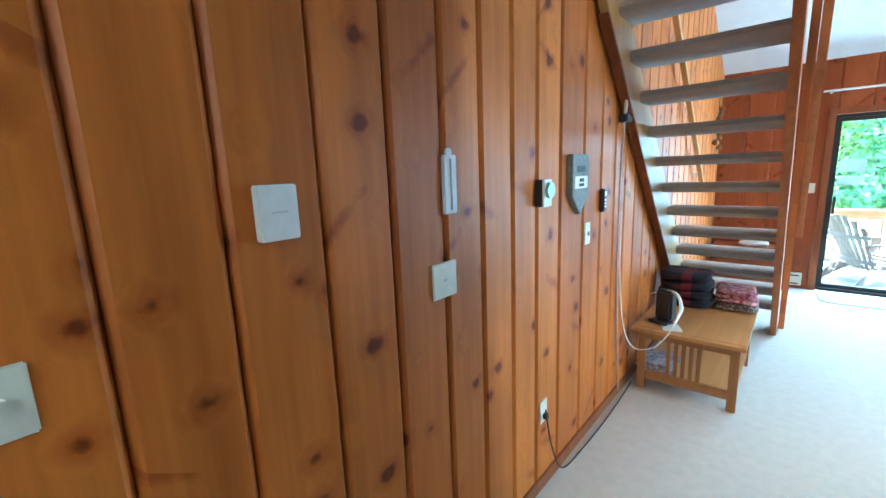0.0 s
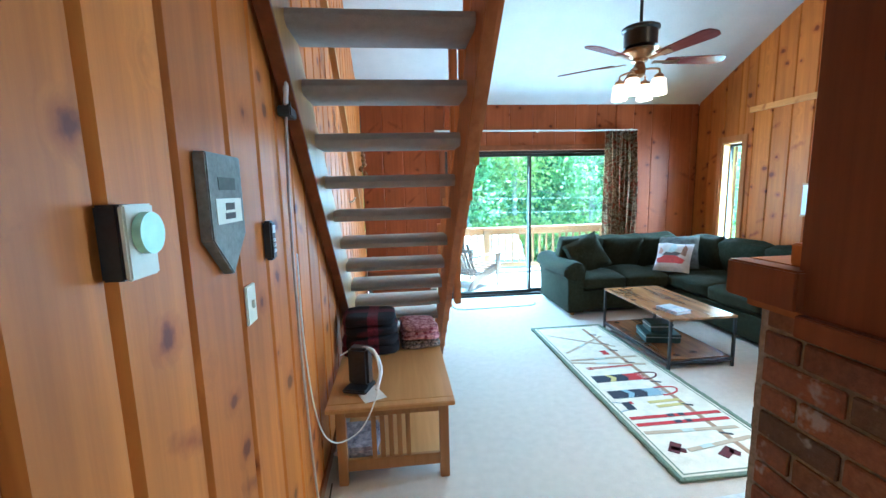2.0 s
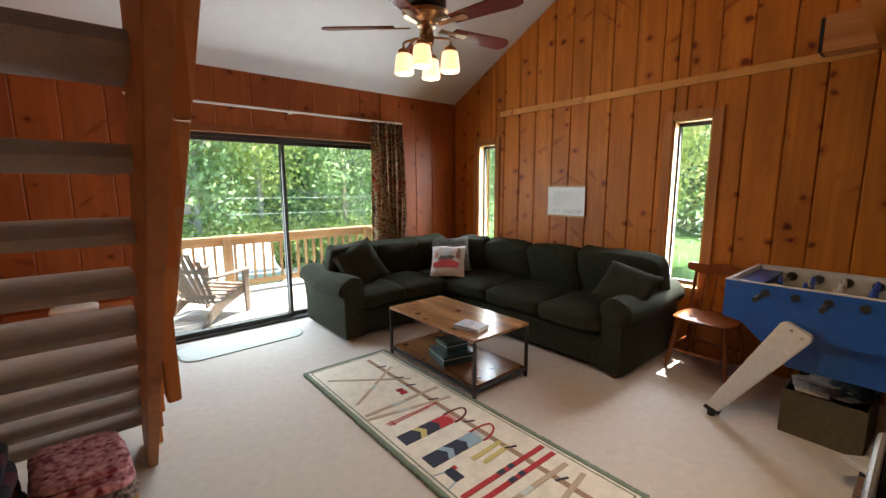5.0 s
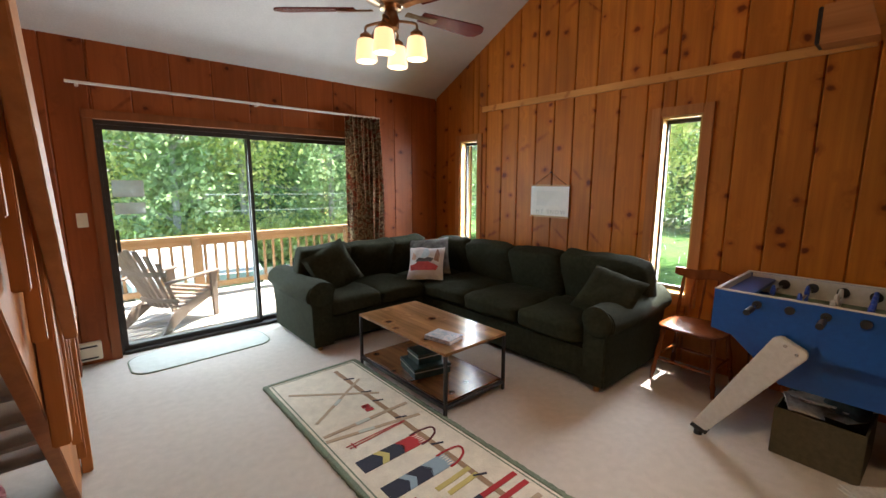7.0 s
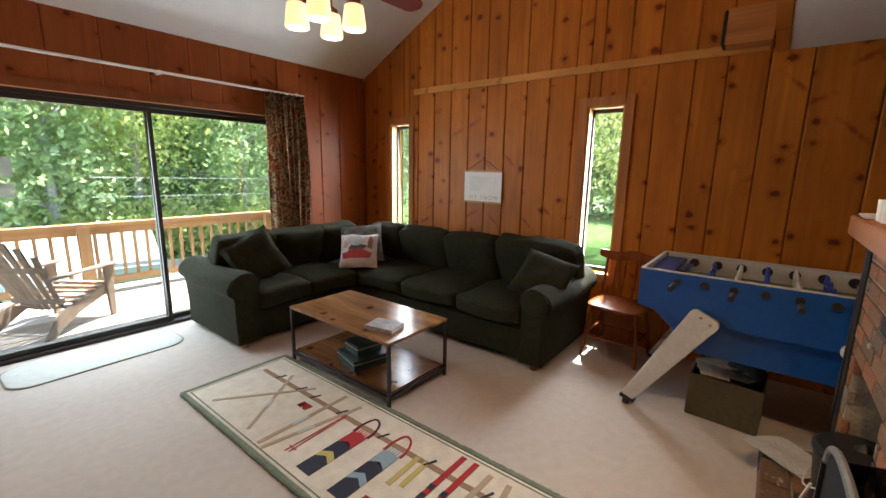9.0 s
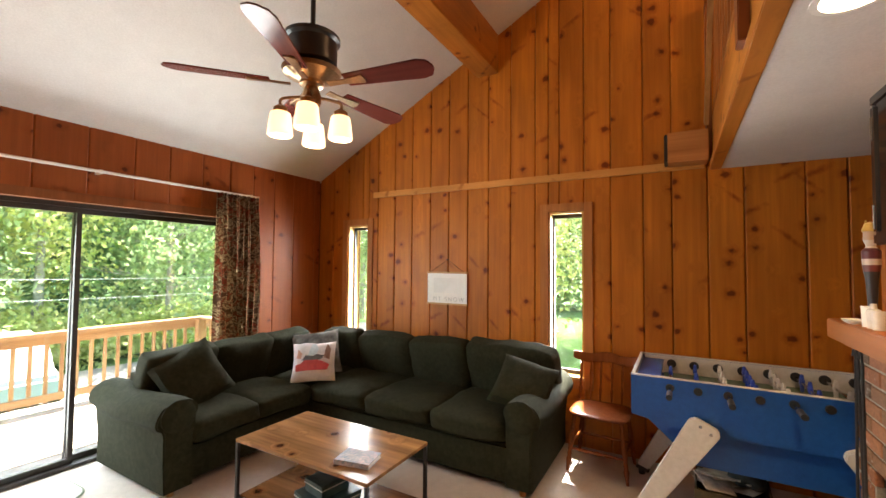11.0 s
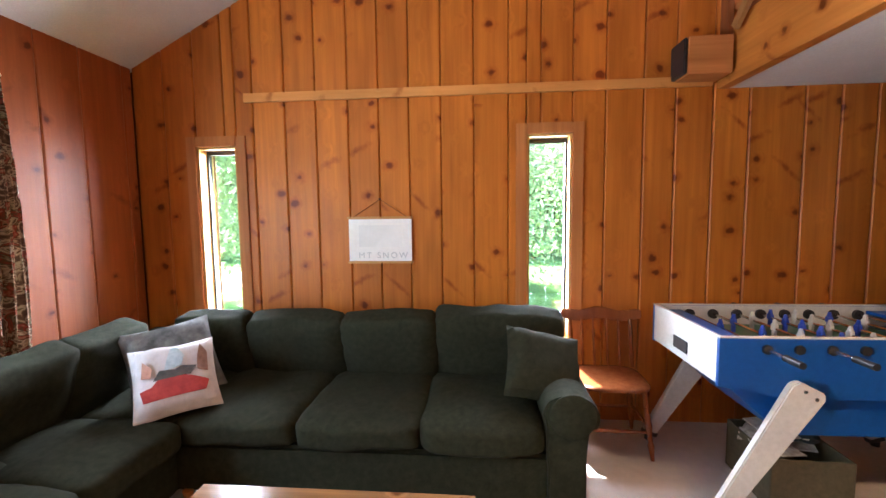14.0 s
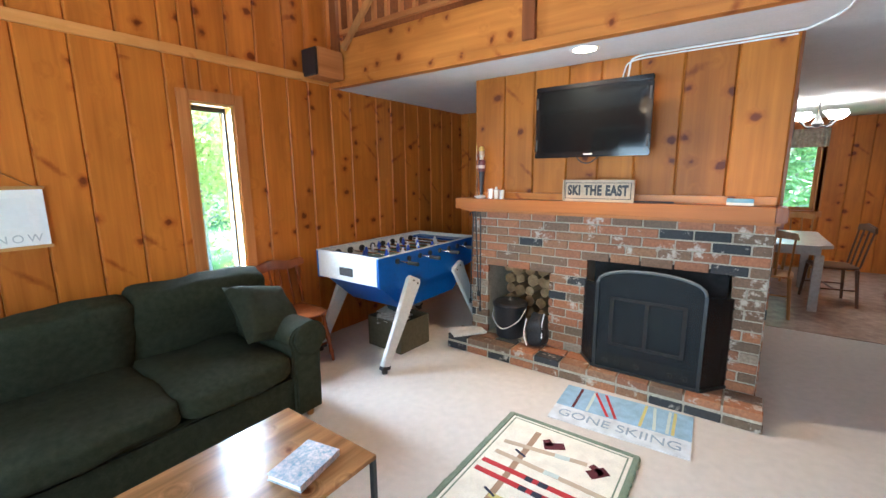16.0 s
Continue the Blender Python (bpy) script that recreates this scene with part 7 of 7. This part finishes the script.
        mesh.from_pydata(quad.tolist(), [], np.arange(count * 4).reshape(-1, 4).tolist())
        mesh.materials.append(kinds[2])
        ob = new("boughs", mesh)
        ob.parent = t
    woods = leaf_crown("far_woods", None, (6, 38, 4), (32, 4, 7), 60000, 0.30, kinds[1], 77, clumps=500)
    tagged(woods, "dense green woods behind the trees", kind="stuff")
    woods = leaf_crown("far_woods", None, (32, 6, 4), (4, 30, 7), 40000, 0.30, kinds[1], 78, clumps=400)
    tagged(woods, "dense green woods beside the house", kind="stuff")
    woods = leaf_crown("far_woods", None, (2, -20, 3), (18, 3, 6), 20000, 0.30, kinds[1], 79, clumps=300)
    tagged(woods, "dense green woods behind the house", kind="stuff")
    und = leaf_crown("undergrowth", None, (3, 18.6, -0.7), (12, 1.2, 1.0), 24000, 0.09, kinds[0], 80, clumps=300)
    tagged(und, "low leafy undergrowth along the drive", kind="stuff")
    w = thing("overhead_wires", "two thin overhead wires", "wires")
    for z in (1.12, 0.62):
        part("wire", tube(bmesh.new(), [(x, 16.0, z + 0.002 * (x - 8) ** 2) for x in range(3, 24, 3)], 0.007, 6), SILVER, w)


build_outdoors()


# pieces of walls, last
def board_wall(parent, axis, fixed, span, z_of, widths, holes, seed, mat, face, gap=0.002, deep=0.010, base=0.0, marks=()):
    """Upright boards with chamfered edges side by side."""
    rnd = random.Random(seed)
    u = span[0]
    while u < span[1] - 0.02:
        ahead = [m for m in marks if m > u + 0.05]
        w = min(ahead[0] - u if ahead and ahead[0] - u < 0.4 else rnd.uniform(*widths), span[1] - u)
        cuts = [h for h in holes if u < h[1] - 0.003 and u + w > h[0] + 0.003]
        edges = sorted({u, u + w} | {e for h in cuts for e in h[:2] if u < e < u + w})
        for a, b in zip(edges, edges[1:]):
            mid = (a + b) / 2
            hole = next((h for h in cuts if h[0] < mid < h[1]), None)
            runs = [(base, None)] if hole is None else [(z0, z1) for z0, z1 in ((base, hole[2]), (hole[3], None)) if z1 is None or z1 > z0 + 0.01]
            for z0, z1 in runs:
                bm = bmesh.new()
                c = min(0.009 if deep < 0.012 else 0.016, (b - a) / 4)
                la, lb = a + gap, b - gap
                za, zb = (z_of(la), z_of(lb)) if z1 is None else (z1, z1)
                back, front = fixed - face * -0.03, fixed
                rows = []
                for q, w_at in ((la, back), (la, fixed + face * deep), (la + c, front), (lb - c, front), (lb, fixed + face * deep), (lb, back)):
                    top = za + (zb - za) * (q - la) / (lb - la)
                    pair = [(w_at, q, z) if axis == "x" else (q, w_at, z) for z in (z0, top)]
                    rows.append([bm.verts.new(p) for p in pair])
                faces = []
                for p, r in zip(rows, rows[1:]):
                    faces.append(bm.faces.new((p[0], r[0], r[1], p[1])))
                faces.append(bm.faces.new([p[1] for p in rows]))
                bmesh.ops.recalc_face_normals(bm, faces=faces)
                ob = part("board", bm, mat, parent, smooth=False)
        u += w


def build_boards():
    walls = bpy.data.objects
    board_wall(walls["wall_east"], "x", XR, (0.33, YN), lambda y: 2.36 if y < 2.5 else roof(y), (0.225, 0.25), [(3.50, 3.82, 0.60, 2.09), (5.98, 6.30, 0.60, 2.06)], 3, PINE, 1, marks=(2.325, 2.56, 2.807, 3.018, 3.274, 3.50, 3.72, 3.948, 4.194, 4.43, 4.663, 4.887, 5.115, 5.358, 5.595, 5.841, 6.07, 6.30, 6.55), gap=0.0013)
    board_wall(walls["wall_north"], "y", YN, (XL, XR), lambda x: EAVE, (0.26, 0.34), [(0.40, 2.82, 0.0, 2.05)], 4, RED, 1, 0.001, 0.005)
    board_wall(walls["wall_west"], "x", XL, (-1.9, YN), lambda y: min(roof(y), 3.8) if y > 2.0 else 2.36, (0.2, 0.235), [], 5, PINE, -1, 0.001, 0.016, marks=(-0.12, 0.10, 0.329, 0.539, 0.766, 0.987, 1.209, 1.415, 1.623, 1.822, 2.05, 2.327, 2.576, 2.8, 3.0))
    board_wall(walls["chimney_cladding"], "y", 1.975, (0.64, 2.825), lambda x: 2.358, (0.24, 0.30), [], 6, CHIMNEY_PINE, -1, base=1.35)
    board_wall(walls["wall_south"], "y", YS + 0.02, (-1.8, 2.4), lambda x: 2.358, (0.2, 0.27), [(-0.10, 0.90, 0.92, 2.1)], 8, PINE, -1)
    board_wall(walls["wall_south"], "y", 0.34, (2.8, XR), lambda x: 2.358, (0.2, 0.27), [], 9, PINE, -1)


PIECES = {}


def brick_piece(parent, lo, hi, rnd):
    size = tuple(round(b - a, 3) for a, b in zip(lo, hi))
    if size not in PIECES:
        bm = bmesh.new()
        box(bm, [-s / 2 for s in size], [s / 2 for s in size], 0.004, 1)
        PIECES[size] = finish("brick", bm, BRICK, False)
    ob = new("brick", PIECES[size])
    ob.parent = parent
    ob.location = [(a + b) / 2 + rnd.uniform(-0.0015, 0.0015) for a, b in zip(lo, hi)]


def brick_face(parent, axis, fixed, span, zspan, holes, seed, length=0.2, h=0.0598, joint=0.0102, depth=0.03):
    rnd = random.Random(seed)
    z, row = zspan[0], 0
    while z + h < zspan[1] + 0.01:
        u = span[0] - (length + joint) / 2 * (row % 2)
        while u < span[1] - 0.01:
            a, b = max(u, span[0]), min(u + length, span[1])
            bits = [(a, b)]
            for ha, hb, za, zb in holes:
                if z + h / 2 > za and z + h / 2 < zb:
                    bits = [p for q in bits for p in ((q[0], min(q[1], ha)), (max(q[0], hb), q[1])) if p[1] - p[0] > 0.03]
            for a, b in bits:
                if b - a > 0.03:
                    if axis == "y":
                        brick_piece(parent, (a, fixed - depth, z), (b, fixed, z + h), rnd)
                    else:
                        brick_piece(parent, (fixed, a, z), (fixed + depth, b, z + h), rnd)
            u += length + joint
        z += h + joint
        row += 1


build_boards()
brick_face(CHIMNEY, "y", 2.07, (0.65, 2.79), (0.13, 1.25), [FIRE, LOGS], 1)
brick_face(CHIMNEY, "x", 0.638, (0.9, 2.04), (0.0, 1.25), [], 2)
brick_face(HEARTH, "y", 2.312, (0.60, 2.905), (0.0, 0.07), [], 7, h=0.056)
HEARTH_ROWS = random.Random(12)
for y in (2.075, 2.197):
    for k in range(11):
        x = 0.605 + 0.2095 * k
        brick_piece(HEARTH, (x, y, 0.078), (x + 0.198, y + 0.112, 0.131), HEARTH_ROWS)
